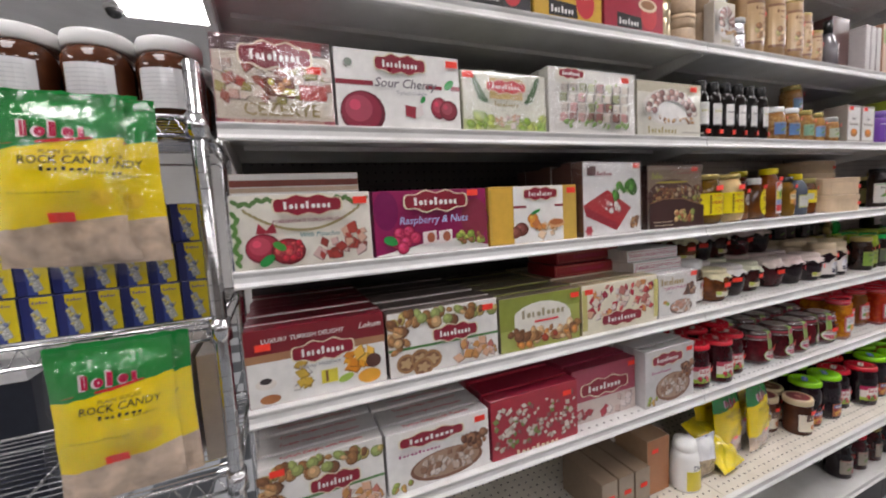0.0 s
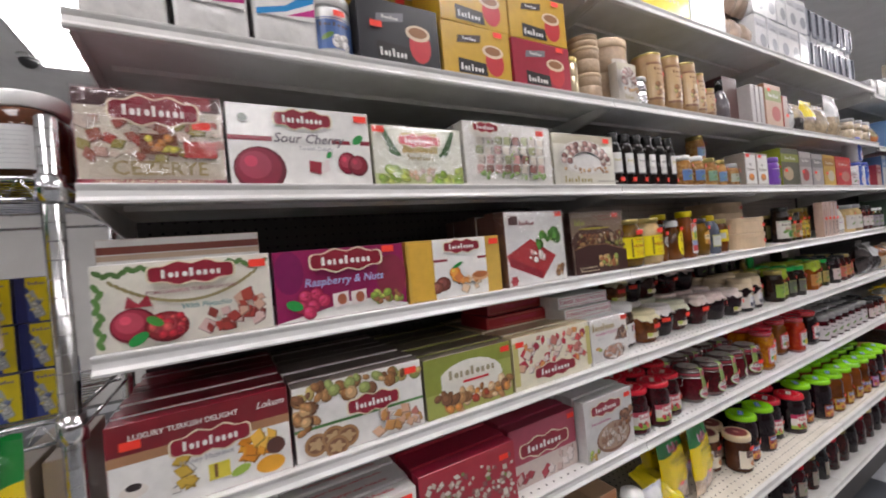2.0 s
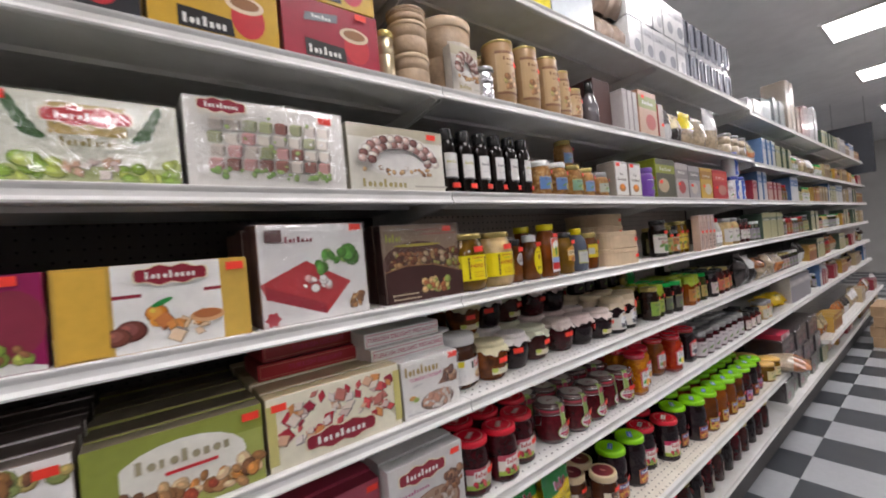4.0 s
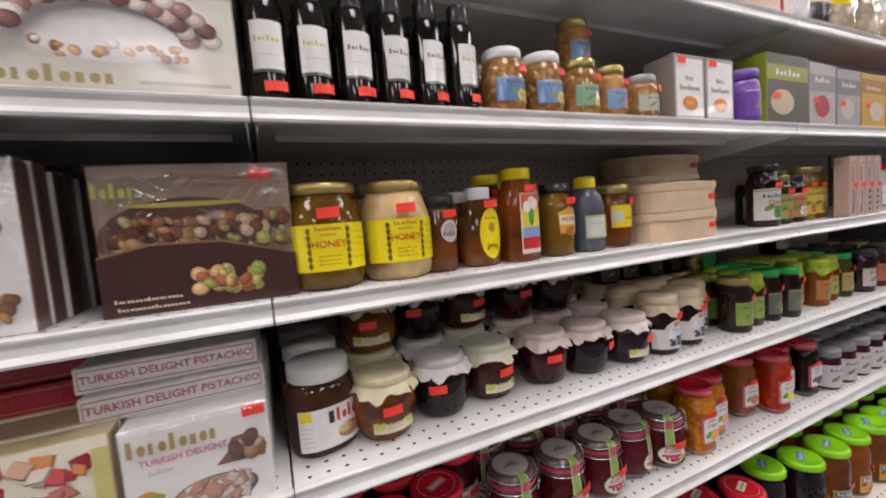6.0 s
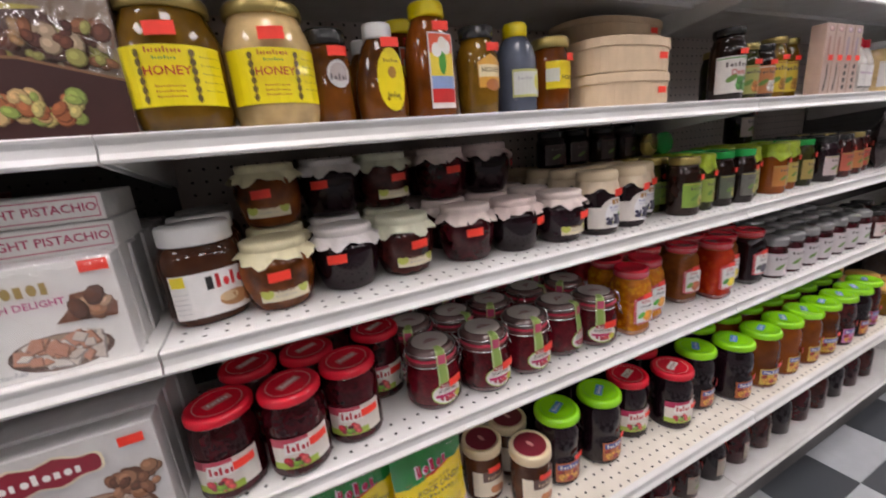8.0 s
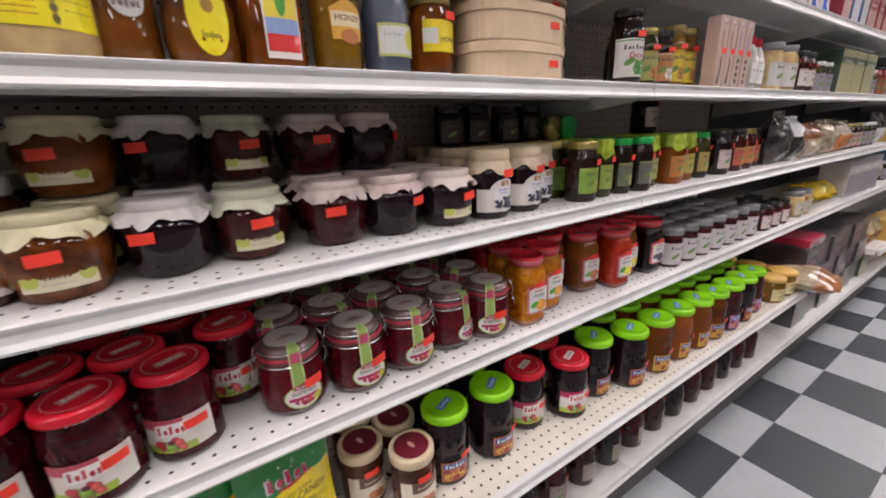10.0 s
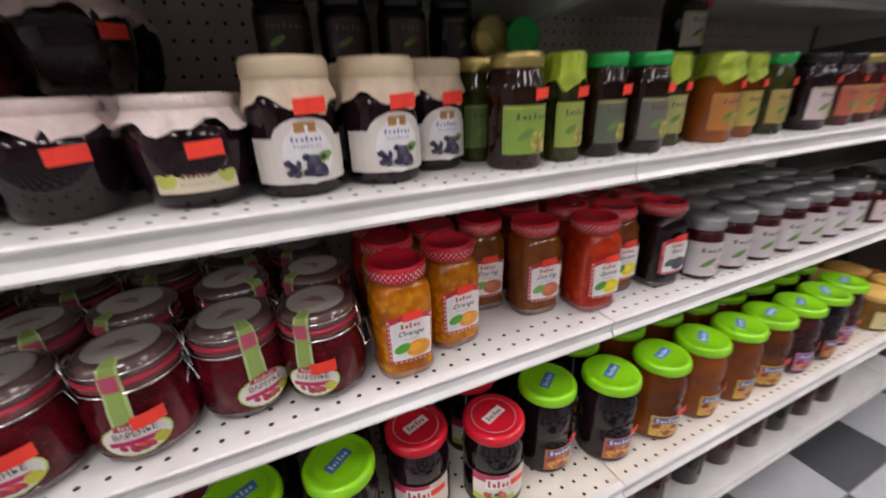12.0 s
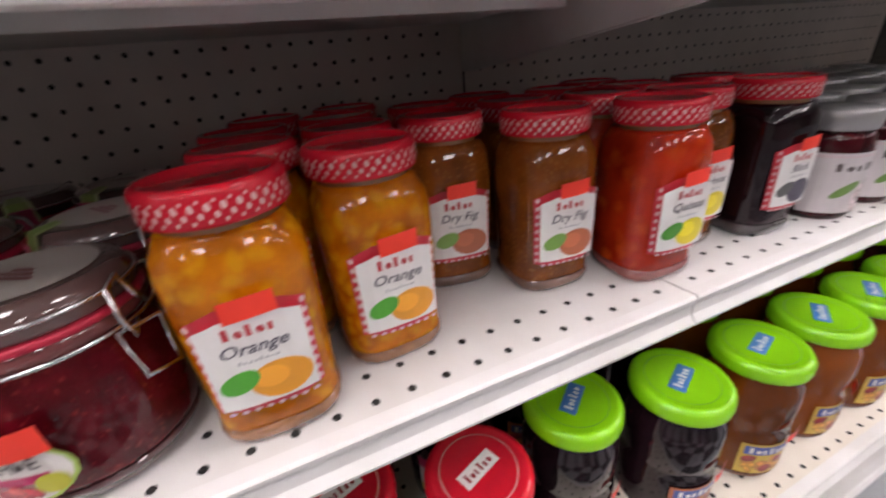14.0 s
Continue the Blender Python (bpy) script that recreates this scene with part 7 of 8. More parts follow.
WICKER = material("woven_cane", (0.38, 0.27, 0.17), 0.6, vary=0.22, scale=70, bump=0.3, bump_scale=90)
TAN = material("tan_tin", (0.36, 0.22, 0.1), 0.36, metal=0.15, vary=0.2, scale=25)
place("sugar_tub", lambda: plain_jar(0.045, 0.125, WHITEP, WHITEP, "clear sugar tub with white lid and blue label", (0.08, 0.16, 0.4), (0.7, 0.68, 0.66), 0.022, 0, 0.5, "", lid_r=1.0), 0.325, LIP + 0.06, T, 0)
place("steel_jar", lambda: drum(0.024, 0.112, material("brushed_brass", (0.5, 0.42, 0.28), 0.3, metal=0.9), "small brass-topped glass jar", GOLD_LID), 1.005, LIP + 0.045, T)
for z, h in ((0, 0.075), (0.078, 0.075), (0.156, 0.03)):
    place(f"tub_{h}", lambda: drum(0.047, h, WICKER, "pale round sweet tub, stacked", KRAFT), 1.085, LIP + 0.06, T + z)
place("photo_drum", lambda: drum(0.078, 0.215, WICKER, "tall cane drum with photo label", KRAFT, art=art_photo), 1.235, LIP + 0.11, T, 0)
run(1.18, 1.275, 0.125, T, "photo_pack", "pale carton with nut photograph", (0.5, 0.46, 0.4), (0.62, 0.58, 0.52), art_hb, None, deep=0.03)
place("foil_pack", lambda: drum(0.028, 0.1, material("crumpled_foil", (0.7, 0.7, 0.72), 0.2, metal=0.9, bump=1.0, bump_scale=60), "crumpled silver foil pack", GREY_LID), 1.325, LIP + 0.05, T)
for x, h, r in ((1.4, 0.188, 0.046), (1.508, 0.196, 0.046), (1.612, 0.19, 0.044), (1.688, 0.165, 0.034), (1.748, 0.115, 0.036)):
    place(f"tube_{h}", lambda: tube_tin(r, h), x, LIP + 0.06, T, 5)
    place(f"tube_{h}", None, x + 0.01, LIP + 0.165, T, 5)
place("clear_bottle", lambda: bottle([(0.026, 0), (0.03, 0.004), (0.03, 0.08), (0.02, 0.11), (0.012, 0.13)], material("smoked_glass", (0.12, 0.11, 0.12), 0.08, vary=0.2, coat=1.0), BLACK_LID, [(0.014, 0.127), (0.014, 0.17), (0, 0.172)], "clear spice mill with black cap", None, name="spice_mill"), 1.86, LIP + 0.055, T)
run(1.9, 2.02, 0.2, T, "dark_pack", "dark brown pack in shade", (0.07, 0.03, 0.03), (0.1, 0.04, 0.035), None, None, deep=0.1, y=LIP + 0.06)
for k in range(3):
    run(2.025 + 0.04 * k, 2.06 + 0.04 * k, 0.165, T, "slim_pack", "slim grey foil pack standing in a row", (0.4, 0.37, 0.36), (0.5, 0.47, 0.46), None, None, deep=0.12)
run(2.15, 2.31, 0.185, T, "photo_carton", "printed carton with fruit photograph", (0.4, 0.2, 0.12), (0.6, 0.4, 0.28), art_plain(44, [(0.3, 0.34, 0.12), (0.5, 0.1, 0.08), WHITE]), (-0.3, 0.85), deep=0.06)
run(2.32, 2.37, 0.15, T, "red_slim", "slim red and white pack", (0.5, 0.1, 0.08), (0.6, 0.5, 0.46), None, (0.1, 0.4), deep=0.06)


def pouch(w, h, d, bands, label, name="pouch", seed=3, crinkle=0.006, sweep=0.0):
    """A soft filled pouch: pinched top and bottom, bulging between, in bands of colour from the foot up."""
    ob = empty(name, label, "bag")
    nu, nv = 14, 20
    rnd = random.Random(seed)
    off = Vector((rnd.uniform(0, 9), rnd.uniform(0, 9), 0))

    def point(i, j, side):
        u, v = i / nu * 2 - 1, j / nv
        bulge = (1 - abs(u) ** 3) * max(0.0, math.sin(math.pi * min(1, v * 1.06 + 0.03))) ** 0.6
        if v > 0.85:
            bulge *= max(0.04, (1 - v) / 0.15)
        n = noise.noise(Vector((u * 3, v * 4, side)) + off)
        v += sweep * u * math.sin(math.pi * v) ** 2
        return Vector((u * w / 2 * (1 - 0.03 * math.sin(math.pi * v)) + 0.002 * n, side * (d / 2 * bulge + crinkle * n * (0.4 + bulge)), v * h + 0.003 * noise.noise(Vector((u * 4, 7, v)))))

    j0 = 0
    for k, (top, mat, nm, lab) in enumerate(bands):
        j1 = round(top * nv)
        bm = bmesh.new()
        for side in (-1, 1):
            grid = [[bm.verts.new(point(i, j, side)) for i in range(nu + 1)] for j in range(j0, j1 + 1)]
            for a, b in zip(grid, grid[1:]):
                for i in range(nu):
                    bm.faces.new((a[i], a[i + 1], b[i + 1], b[i]) if side < 0 else (a[i], b[i], b[i + 1], a[i + 1]))
        bmesh.ops.remove_doubles(bm, verts=bm.verts, dist=0.0002)
        part(nm, bm, mat, ob, lab, smooth=True)
        j0 = j1
    return ob, point


FILM_Y = material("yellow_bag_film", (0.88, 0.66, 0.0), 0.16, vary=0.08, scale=25, bump=0.5, bump_scale=30, coat=0.6)
FILM_G = material("green_bag_film", (0.01, 0.22, 0.04), 0.16, vary=0.1, scale=25, bump=0.5, bump_scale=30, coat=0.6)


def candy_bag(w=0.15, h=0.235):
    """Rock candy in a header bag: green top, yellow middle, clear window below."""
    ob, point = pouch(w, h, 0.045, [(0.27, CANDY, "window", "clear window over pale rock candy"), (0.69, FILM_Y, "yellow_band", "yellow printed band"), (1.0, FILM_G, "green_header", "green printed header")], "green and yellow bag of plain rock candy", "candy_bag", 5, sweep=0.07)
    a = Art()
    a.bars(0, h * 0.775, w * 0.5, h * 0.1, 5, (0.7, 0.6, 0.62)).bars(0.0015, h * 0.774, w * 0.47, h * 0.085, 5, (0.45, 0.01, 0.06)).poly([(-w * 0.4, h * 0.69), (0, h * 0.72), (w * 0.45, h * 0.75), (0, h * 0.70)], (0.6, 0.02, 0.02))
    a.words("PLAIN SUGAR", h * 0.035, w * 0.06, h * 0.645, (0.2, 0.12, 0.02)).words("ROCK CANDY", h * 0.065, w * 0.06, h * 0.6, (0.04, 0.03, 0.02), 0.1, 0.95).bars(w * 0.06, h * 0.55, w * 0.36, h * 0.025, 7, (0.05, 0.04, 0.02)).bars(-w * 0.1, h * 0.42, w * 0.5, h * 0.015, 16, (0.3, 0.22, 0.02)).bars(w * 0.25, h * 0.53, w * 0.2, h * 0.02, 8, (0.3, 0.22, 0.02))
    a.oval(w * 0.28, h * 0.38, 0.012, 0.011, (0.75, 0.5, 0.02), 9, 0.12)

    def drape(bm):
        for v in bm.verts:
            x, z, k = v.co.x, v.co.y, v.co.z
            p = point((x / w + 0.5) * 14, z / h * 20, -1)
            v.co = Vector((x, p.y - 0.0015 - k, z))
        return bm

    a.put(ob, drape, 0.2)
    bm = bmesh.new()
    rows = []
    for j in range(25):
        v = -0.07 + 1.05 * j / 24
        row = []
        for i in range(17):
            u = i / 16 * 2 - 1
            p = point((u + 1) * 7, max(0.0, v) * 20, -1)
            fold = noise.noise(Vector((u * 3.5 + 2 * v, v * 5, 3.3))) + 0.5 * noise.noise(Vector((u * 9, v * 4 + u * 3, 8.1)))
            row.append(bm.verts.new((u * w * 0.515, p.y - 0.006 - 0.004 * fold, v * h)))
        rows.append(row)
    for lo, hi in zip(rows, rows[1:]):
        for i in range(16):
            bm.faces.new((lo[i], lo[i + 1], hi[i + 1], hi[i]))
    part("clear_sleeve", bm, BAG_FILM, ob, "crinkled clear bag film", smooth=True).visible_shadow = False
    sticker(ob, drape(rect(-w * 0.1, h * 0.25, w * 0.08, h * 0.305, None, 0.004, 3)))
    return ob


FOIL = material("printed_foil", (0.6, 0.5, 0.3), 0.22, metal=0.4, vary=0.5, scale=30, bump=0.8, bump_scale=40)
FOIL_DARK = material("dark_foil", (0.06, 0.05, 0.05), 0.25, vary=0.6, scale=30, bump=0.8, bump_scale=40, coat=0.4)
CLEARPACK = material("clear_pack_of_nuts", (0.42, 0.33, 0.22), 0.2, vary=0.45, scale=60, bump=0.7, bump_scale=50, coat=0.7)
WHITEPACK = material("white_film_pack", (0.74, 0.74, 0.74), 0.2, vary=0.12, scale=25, bump=0.7, bump_scale=30, coat=0.5)
CHIPS = material("orange_brown_bag_film", (0.45, 0.16, 0.05), 0.2, vary=0.5, scale=18, bump=0.6, bump_scale=30, coat=0.5)
for x, h, w, m1, m2 in ((2.45, 0.16, 0.13, FOIL_DARK, WHITEPACK), (2.56, 0.15, 0.13, FOIL, FOIL_DARK), (2.7, 0.18, 0.14, FILM_Y, CLEARPACK), (2.86, 0.17, 0.15, CLEARPACK, CLEARPACK), (3.03, 0.24, 0.17, WHITEPACK, CLEARPACK)):
    place(f"snack_{x}", lambda: pouch(w, h, 0.06, [(0.5, m2, "lower_half", ""), (1.0, m1, "upper_half", "")], "glossy snack pouch standing on the shelf", seed=int(x * 100))[0], x, LIP + 0.06, T)
for x in (3.2, 3.33, 3.45):
    place("biscuit_tub", lambda: drum(0.055, 0.12, CLEARPACK, "clear tub of biscuits", GREY_LID), x, LIP + 0.07, T)

# top shelf
run(1.16, 1.335, 0.3, TOP, "white_crate", "large plain white shipping carton", (0.72, 0.72, 0.7), (0.74, 0.74, 0.72), art_plain(50, [(0.7, 0.72, 0.74), (0.6, 0.62, 0.66), GREY]), None, deep=0.25)
run(1.34, 1.625, 0.3, TOP, "yellow_sheet", "large carton with bright yellow notice", (0.72, 0.7, 0.3), (0.85, 0.72, 0.05), lambda a, w, h: a.words("LOW", h * 0.16, 0, h * 0.42, (0.2, 0.16, 0.02)).bars(0, h * 0.2, w * 0.6, h * 0.08, 7, (0.75, 0.66, 0.3)), None, deep=0.25)
run(1.63, 1.875, 0.3, TOP, "blue_crate", "large plain pale blue carton", (0.55, 0.62, 0.68), (0.6, 0.67, 0.72), None, None, deep=0.25)
for i in range(3):
    for z in (0, 0.15):
        place("roll_pack", lambda: pouch(0.1, 0.14, 0.1, [(1.0, material("brown_rolls", (0.45, 0.34, 0.26), 0.4, vary=0.3, scale=20), "wrapper", "")], "brown pack wrapped in clear film", seed=8)[0], 1.93 + 0.09 * i, LIP + 0.08, TOP + z)
for i in range(5):
    for z in (0, 0.165):
        place("white_pack", lambda: carton(0.106, 0.12, 0.16, (0.66, 0.67, 0.68), (0.72, 0.72, 0.73), art_plain(95, [(0.5, 0.51, 0.55), (0.3, 0.31, 0.36), (0.16, 0.17, 0.2)]), "white printed household pack, stacked in film"), 2.2 + 0.112 * i, LIP + 0.085, TOP + z, 3 * math.sin(i * 2 + z * 20))


def blister():
    ob = empty("blister_pack", "white blister card with dark brush handle", "pack", "blister packs")
    part("card", box_bm(-0.04, 0.04, -0.004, 0.004, 0, 0.165, 0.001), ink((0.72, 0.72, 0.74)), ob)
    part("blister", box_bm(-0.026, 0.026, -0.02, -0.0045, 0.015, 0.15, 0.006), material("clear_blister", (0.5, 0.52, 0.58), 0.1, vary=0.1, coat=1.0), ob, "clear plastic blister")
    part("handle", box_bm(-0.012, 0.012, -0.026, -0.0205, 0.03, 0.14, 0.004), material("navy_plastic", (0.03, 0.035, 0.06), 0.3), ob, "dark handle")
    return ob


for i in range(7):
    for z in (0, 0.167):
        for j in range(2):
            place("blister", blister, 2.76 + 0.095 * i, LIP + 0.05 + 0.07 * j, TOP + z, 4 * math.sin(i + z * 9))

# ---- lowest shelf, first bay end: cartons and bags ----
for k in range(3):
    run(0.74 + 0.062 * k, 0.8 + 0.062 * k, 0.115, E_, "drab_pack", "small drab brown and grey carton", (0.22, 0.16, 0.11), (0.3, 0.24, 0.18), None, (0.0, 0.6), deep=0.16, y=0.76)
run(0.935, 1.03, 0.17, E_, "kraft_pack", "brown and orange kraft carton", (0.42, 0.27, 0.16), (0.4, 0.16, 0.06), None, (-0.2, 0.8), deep=0.12, y=0.78)
place("date_bottle", lambda: bottle([(0.036, 0), (0.04, 0.005), (0.042, 0.05), (0.038, 0.1), (0.03, 0.125)], WHITEP, WHITEP, [(0.032, 0.122), (0.034, 0.125), (0.03, 0.15), (0, 0.155)], "white and yellow date bottle lying back", lambda a: a.rect(-0.04, -0.04, 0.035, 0.02, (0.72, 0.6, 0.05)).words("Date", 0.022, 0.0, 0.03, (0.05, 0.06, 0.14)), 0.041, 0.05, name="date_bottle"), 1.075, 0.765, E_, 10)
ob = place("gold_pouch", lambda: pouch(0.13, 0.17, 0.06, [(1.0, material("yellow_foil_bag", (0.85, 0.66, 0.01), 0.18, vary=0.2, scale=25, bump=1.0, bump_scale=30, coat=0.6), "wrapper", "")], "crumpled yellow sweet bag slumped on shelf", seed=12, crinkle=0.014)[0], 1.27, 0.735, E_ + 0.004, 8)
ob.matrix_basis = pose(1.27, 0.735, E_ + 0.012, -52, 0, 8)
for k, (x, y, tilt, rz) in enumerate(((1.335, 0.79, -5, 4), (1.47, 0.775, -4, 9), (1.34, 0.85, -8, 4), (1.475, 0.84, -7, 8))):
    ob = place("shelf_candy", candy_bag, x, y, E_, rz)
    ob.matrix_basis = pose(x, y, E_ + 0.006, tilt, 0, rz)
place("pink_pouch", lambda: pouch(0.1, 0.13, 0.05, [(0.5, CLEARPACK, "lower_half", ""), (1.0, WHITEPACK, "upper_half", "")], "small sweet bag with clear window", seed=15)[0], 1.17, 0.77, E_)

# ---- third bay ends: loose bags ----
ob = place("chip_bag", lambda: pouch(0.2, 0.25, 0.1, [(0.3, CHIPS, "wrapper", ""), (0.75, CLEARPACK, "window", "clear window over brown snacks"), (1.0, CHIPS, "wrapper", "")], "orange-brown snack bag lying at the shelf's end", "snack_bag", 17, 0.008)[0], 3.5, 0.6, E_ + 0.05, 0)
ob.matrix_basis = pose(3.555, 0.575, E_ + 0.048, -88, 0, 12)
# soft packs past the sauces
for k, (x, w, h, m1, m2) in enumerate(((3.3, 0.15, 0.19, FOIL_DARK, FOIL_DARK), (3.43, 0.14, 0.17, FOIL_DARK, WHITEPACK), (3.64, 0.2, 0.14, CLEARPACK, CHIPS), (3.83, 0.17, 0.15, CLEARPACK, CLEARPACK), (4.02, 0.18, 0.14, CHIPS, CLEARPACK))):
    place(f"soft_{k}", lambda: pouch(w, h, 0.1, [(0.55, m1, "lower_half", ""), (1.0, m2, "upper_half", "")], "dark clear bag slumped on the shelf" if k < 2 else "clear pack of brown dried goods", "snack_bag", 50 + k, 0.012)[0], x, LIP + 0.07, C, 4 - 3 * k)
for x in (3.63, 3.72):
    place("cream_tub", lambda: plain_jar(0.045, 0.11, CREAMED, GREY_LID, "cream preserve jar with grey lid", (0.6, 0.55, 0.44), (0.4, 0.36, 0.2), 0.02, 8, 0.5), x, LIP + 0.07, D, 4)

# ---- far bays: generic goods by shelf ----
FARCOL = [((0.3, 0.03, 0.05), (0.5, 0.3, 0.25)), ((0.45, 0.35, 0.2), (0.2, 0.12, 0.06)), ((0.06, 0.1, 0.07), (0.4, 0.38, 0.2)), ((0.55, 0.52, 0.5), (0.3, 0.28, 0.3)), ((0.1, 0.2, 0.4), (0.6, 0.6, 0.6)), ((0.5, 0.3, 0.06), (0.3, 0.1, 0.03)), ((0.2, 0.08, 0.3), (0.6, 0.5, 0.1)), ((0.05, 0.3, 0.12), (0.5, 0.5, 0.45))]


def far_carton(k):
    s, f = FARCOL[k % 8]
    w, h = 0.1 + 0.025 * (k % 4), 0.13 + 0.02 * (k % 5)
    return carton(w, 0.12, min(h, 0.19), s, f, art_plain(60 + k, [s, f, WHITE]), "printed grocery carton on a far shelf")


def far_jar(k):
    fills = [CHERRY, AMBER, SYRUP, OLIVEJ, CREAMED, ROSE]
    lids = [RED_LID, GOLD_LID, BLACK_LID, GREEN_LID, WHITEP, GREY_LID]
    return plain_jar(0.04, 0.12 + 0.01 * (k % 3), fills[k % 6], lids[(k * 5 + 1) % 6], "grocery jar with printed label on a far shelf", FARCOL[k % 8][1], FARCOL[(k + 3) % 8][0], st=False)


def far_pouch(k):
    mats = [CLEARPACK, FOIL, WHITEPACK, CLEARPACK, FOIL_DARK, CHIPS]
    return pouch(0.13, 0.17, 0.07, [(0.5, mats[k % 6], "lower_half", ""), (1.0, mats[(k + 2) % 6], "upper_half", "")], "soft grocery pouch on a far shelf", seed=20 + k)[0]


rnd = random.Random(77)
for z, lip, kinds in ((TOP - 0.03, LIP, "ccp"), (T - 0.02, LIP, "cjp"), (A, LIP, "cjc"), (B, LIP, "jcj"), (C, LIP, "cjp"), (D, LIP, "pcj"), (0.42, 0.66, "pcp"), (BASE, 0.69, "jcj")):
    x = X[3] + 0.07 if z != 0.42 else X[4] + 0.07
    if z > T:
        x = X[5] + 0.05
    if z == BASE:
        x = X[4] + 0.07
    if z in (C, D):
        x = 4.2 if z == C else 4.36
    while x < X[7] - 0.08:
        kind = rnd.choice(kinds)
        k = rnd.randrange(6)
        fn = {"c": far_carton, "j": far_jar, "p": far_pouch}[kind]
        reps = rnd.choice((1, 2, 2, 3))
        step = {"c": 0.115 + 0.025 * (k % 4), "j": 0.09, "p": 0.14}[kind]
        for _ in range(reps):
            if x < X[7] - 0.08:
                place(f"far_{kind}{k}", lambda: fn(k), x, lip + 0.09, z, rnd.uniform(-5, 5))
                x += step

# tall goods on the far top shelf, yellow bags, dark film cartons by the base
for x, w, h, c, lab in ((3.68, 0.14, 0.1, (0.66, 0.66, 0.66), "small white bundle wrapped in film"), (3.86, 0.16, 0.12, (0.5, 0.5, 0.48), "small grey bundle wrapped in film"), (4.06, 0.16, 0.16, (0.28, 0.34, 0.35), "teal grey bundle wrapped in film"), (5.0, 0.16, 0.24, (0.5, 0.36, 0.26), "brown bundle wrapped in film"), (5.15, 0.12, 0.26, (0.5, 0.2, 0.16), "red brown bundle wrapped in film"), (5.5, 0.14, 0.25, (0.4, 0.38, 0.4), "grey bundle wrapped in film"), (4.3, 0.16, 0.2, (0.25, 0.32, 0.33), "teal grey bundle wrapped in film"), (4.48, 0.16, 0.2, (0.3, 0.36, 0.36), "teal grey bundle wrapped in film"), (4.72, 0.08, 0.42, (0.6, 0.5, 0.4), "tall pale wrapped roll"), (4.84, 0.08, 0.42, (0.64, 0.55, 0.45), "tall pale wrapped roll"), (5.3, 0.14, 0.3, (0.3, 0.2, 0.2), "tall dark wrapped bundle"), (5.7, 0.2, 0.34, (0.66, 0.66, 0.68), "tall white wrapped bundle")):
    wrapped(place(f"bundle_{x}", lambda: carton(w, 0.16, h, tuple(q * 0.7 for q in c), c, art_plain(int(x * 10), [tuple(q * 0.6 for q in c), tuple(q * 1.2 for q in c), WHITE]), lab), x, LIP + 0.11, TOP - 0.03, 5 * math.sin(x * 9)), w, 0.16, h)
for x in (3.85, 4.0, 4.16):
    ob = place("yellow_bag", lambda: pouch(0.15, 0.12, 0.07, [(1.0, material("yellow_noodle_bag", (0.8, 0.52, 0.01), 0.2, vary=0.3, scale=20, bump=0.9, bump_scale=30, coat=0.5), "wrapper", "")], "bright yellow snack bag on the shelf edge", "snack_bag", 31, 0.012)[0], x, LIP + 0.07, D)
    ob.matrix_basis = pose(x, LIP + 0.06, D + 0.03, -62, 0, 25 * math.sin(x * 9))
for i in range(6):
    for k in range(3):
        ob = run(3.68 + 0.18 * i, 3.855 + 0.18 * i, 0.13, BASE + 0.1305 * k, f"film_carton_{k}", "dark film-wrapped carton stacked on the base deck", (0.035, 0.025, 0.03), (0.04, 0.028, 0.032) if k else (0.16, 0.2, 0.14), art_plain(71 + k, [(0.12, 0.09, 0.09), (0.2, 0.06, 0.09), (0.4, 0.36, 0.36)]), None, deep=0.2, y=0.725 + 0.012 * ((i + k) % 2))
        if i == 0:
            wrapped(ob, 0.172, 0.2, 0.13)
run(3.7, 3.9, 0.034, BASE + 0.3925, "red_flat", "flat white and crimson sweet box", (0.5, 0.03, 0.08), (0.66, 0.6, 0.6), art_plain(75, [(0.5, 0.03, 0.1), (0.4, 0.04, 0.08), WHITE]), None, deep=0.15, y=0.73)


def flat_carton(w, d, h):
    ob = empty("shipping_carton", "brown cardboard shipping carton on the shop floor", "box", "shipping cartons")
    part("body", box_bm(-w / 2, w / 2, -d / 2, d / 2, 0, h, 0.002), CARD, ob)
    part("tape", box_bm(-w / 2 - 0.0008, w / 2 + 0.0008, -0.025, 0.025, h * 0.7, h + 0.0008), material("packing_tape", (0.5, 0.37, 0.2), 0.25, vary=0.1), ob, "clear brown tape")
    return ob


for k in range(4):
    place("shipping_carton", lambda: flat_carton(0.5, 0.5, 0.105), 6.7 + 0.01 * math.sin(k * 3), 0.36 + 0.01 * math.sin(k * 2), 0.001 + 0.1065 * k, 2 * math.sin(k * 4))
for k in range(9):
    for j in range(2):
        place("pink_carton", lambda: carton(0.3, 0.28, 0.15, (0.5, 0.32, 0.28), (0.6, 0.4, 0.36), art_plain(80, [(0.5, 0.2, 0.18), (0.66, 0.5, 0.4), WHITE]), "pinkish carton stacked at the aisle end"), 9.0 + 0.32 * j, 0.45, 0.001 + 0.151 * k, 90)
sign = empty("hanging_panel", "dark blank panel above the far shelving end", "panel")
part("panel", box_bm(8.6, 8.64, 0.64, 1.1, 1.95, 2.64, 0.004), material("dark_panel", (0.03, 0.035, 0.045), 0.35, vary=0.1), sign)
part("rod", tube([(8.62, 0.7, 2.64), (8.62, 0.7, ROOF)], 0.006), CHROME, sign)
part("rod", tube([(8.62, 1.03, 2.64), (8.62, 1.03, ROOF)], 0.006), CHROME, sign)


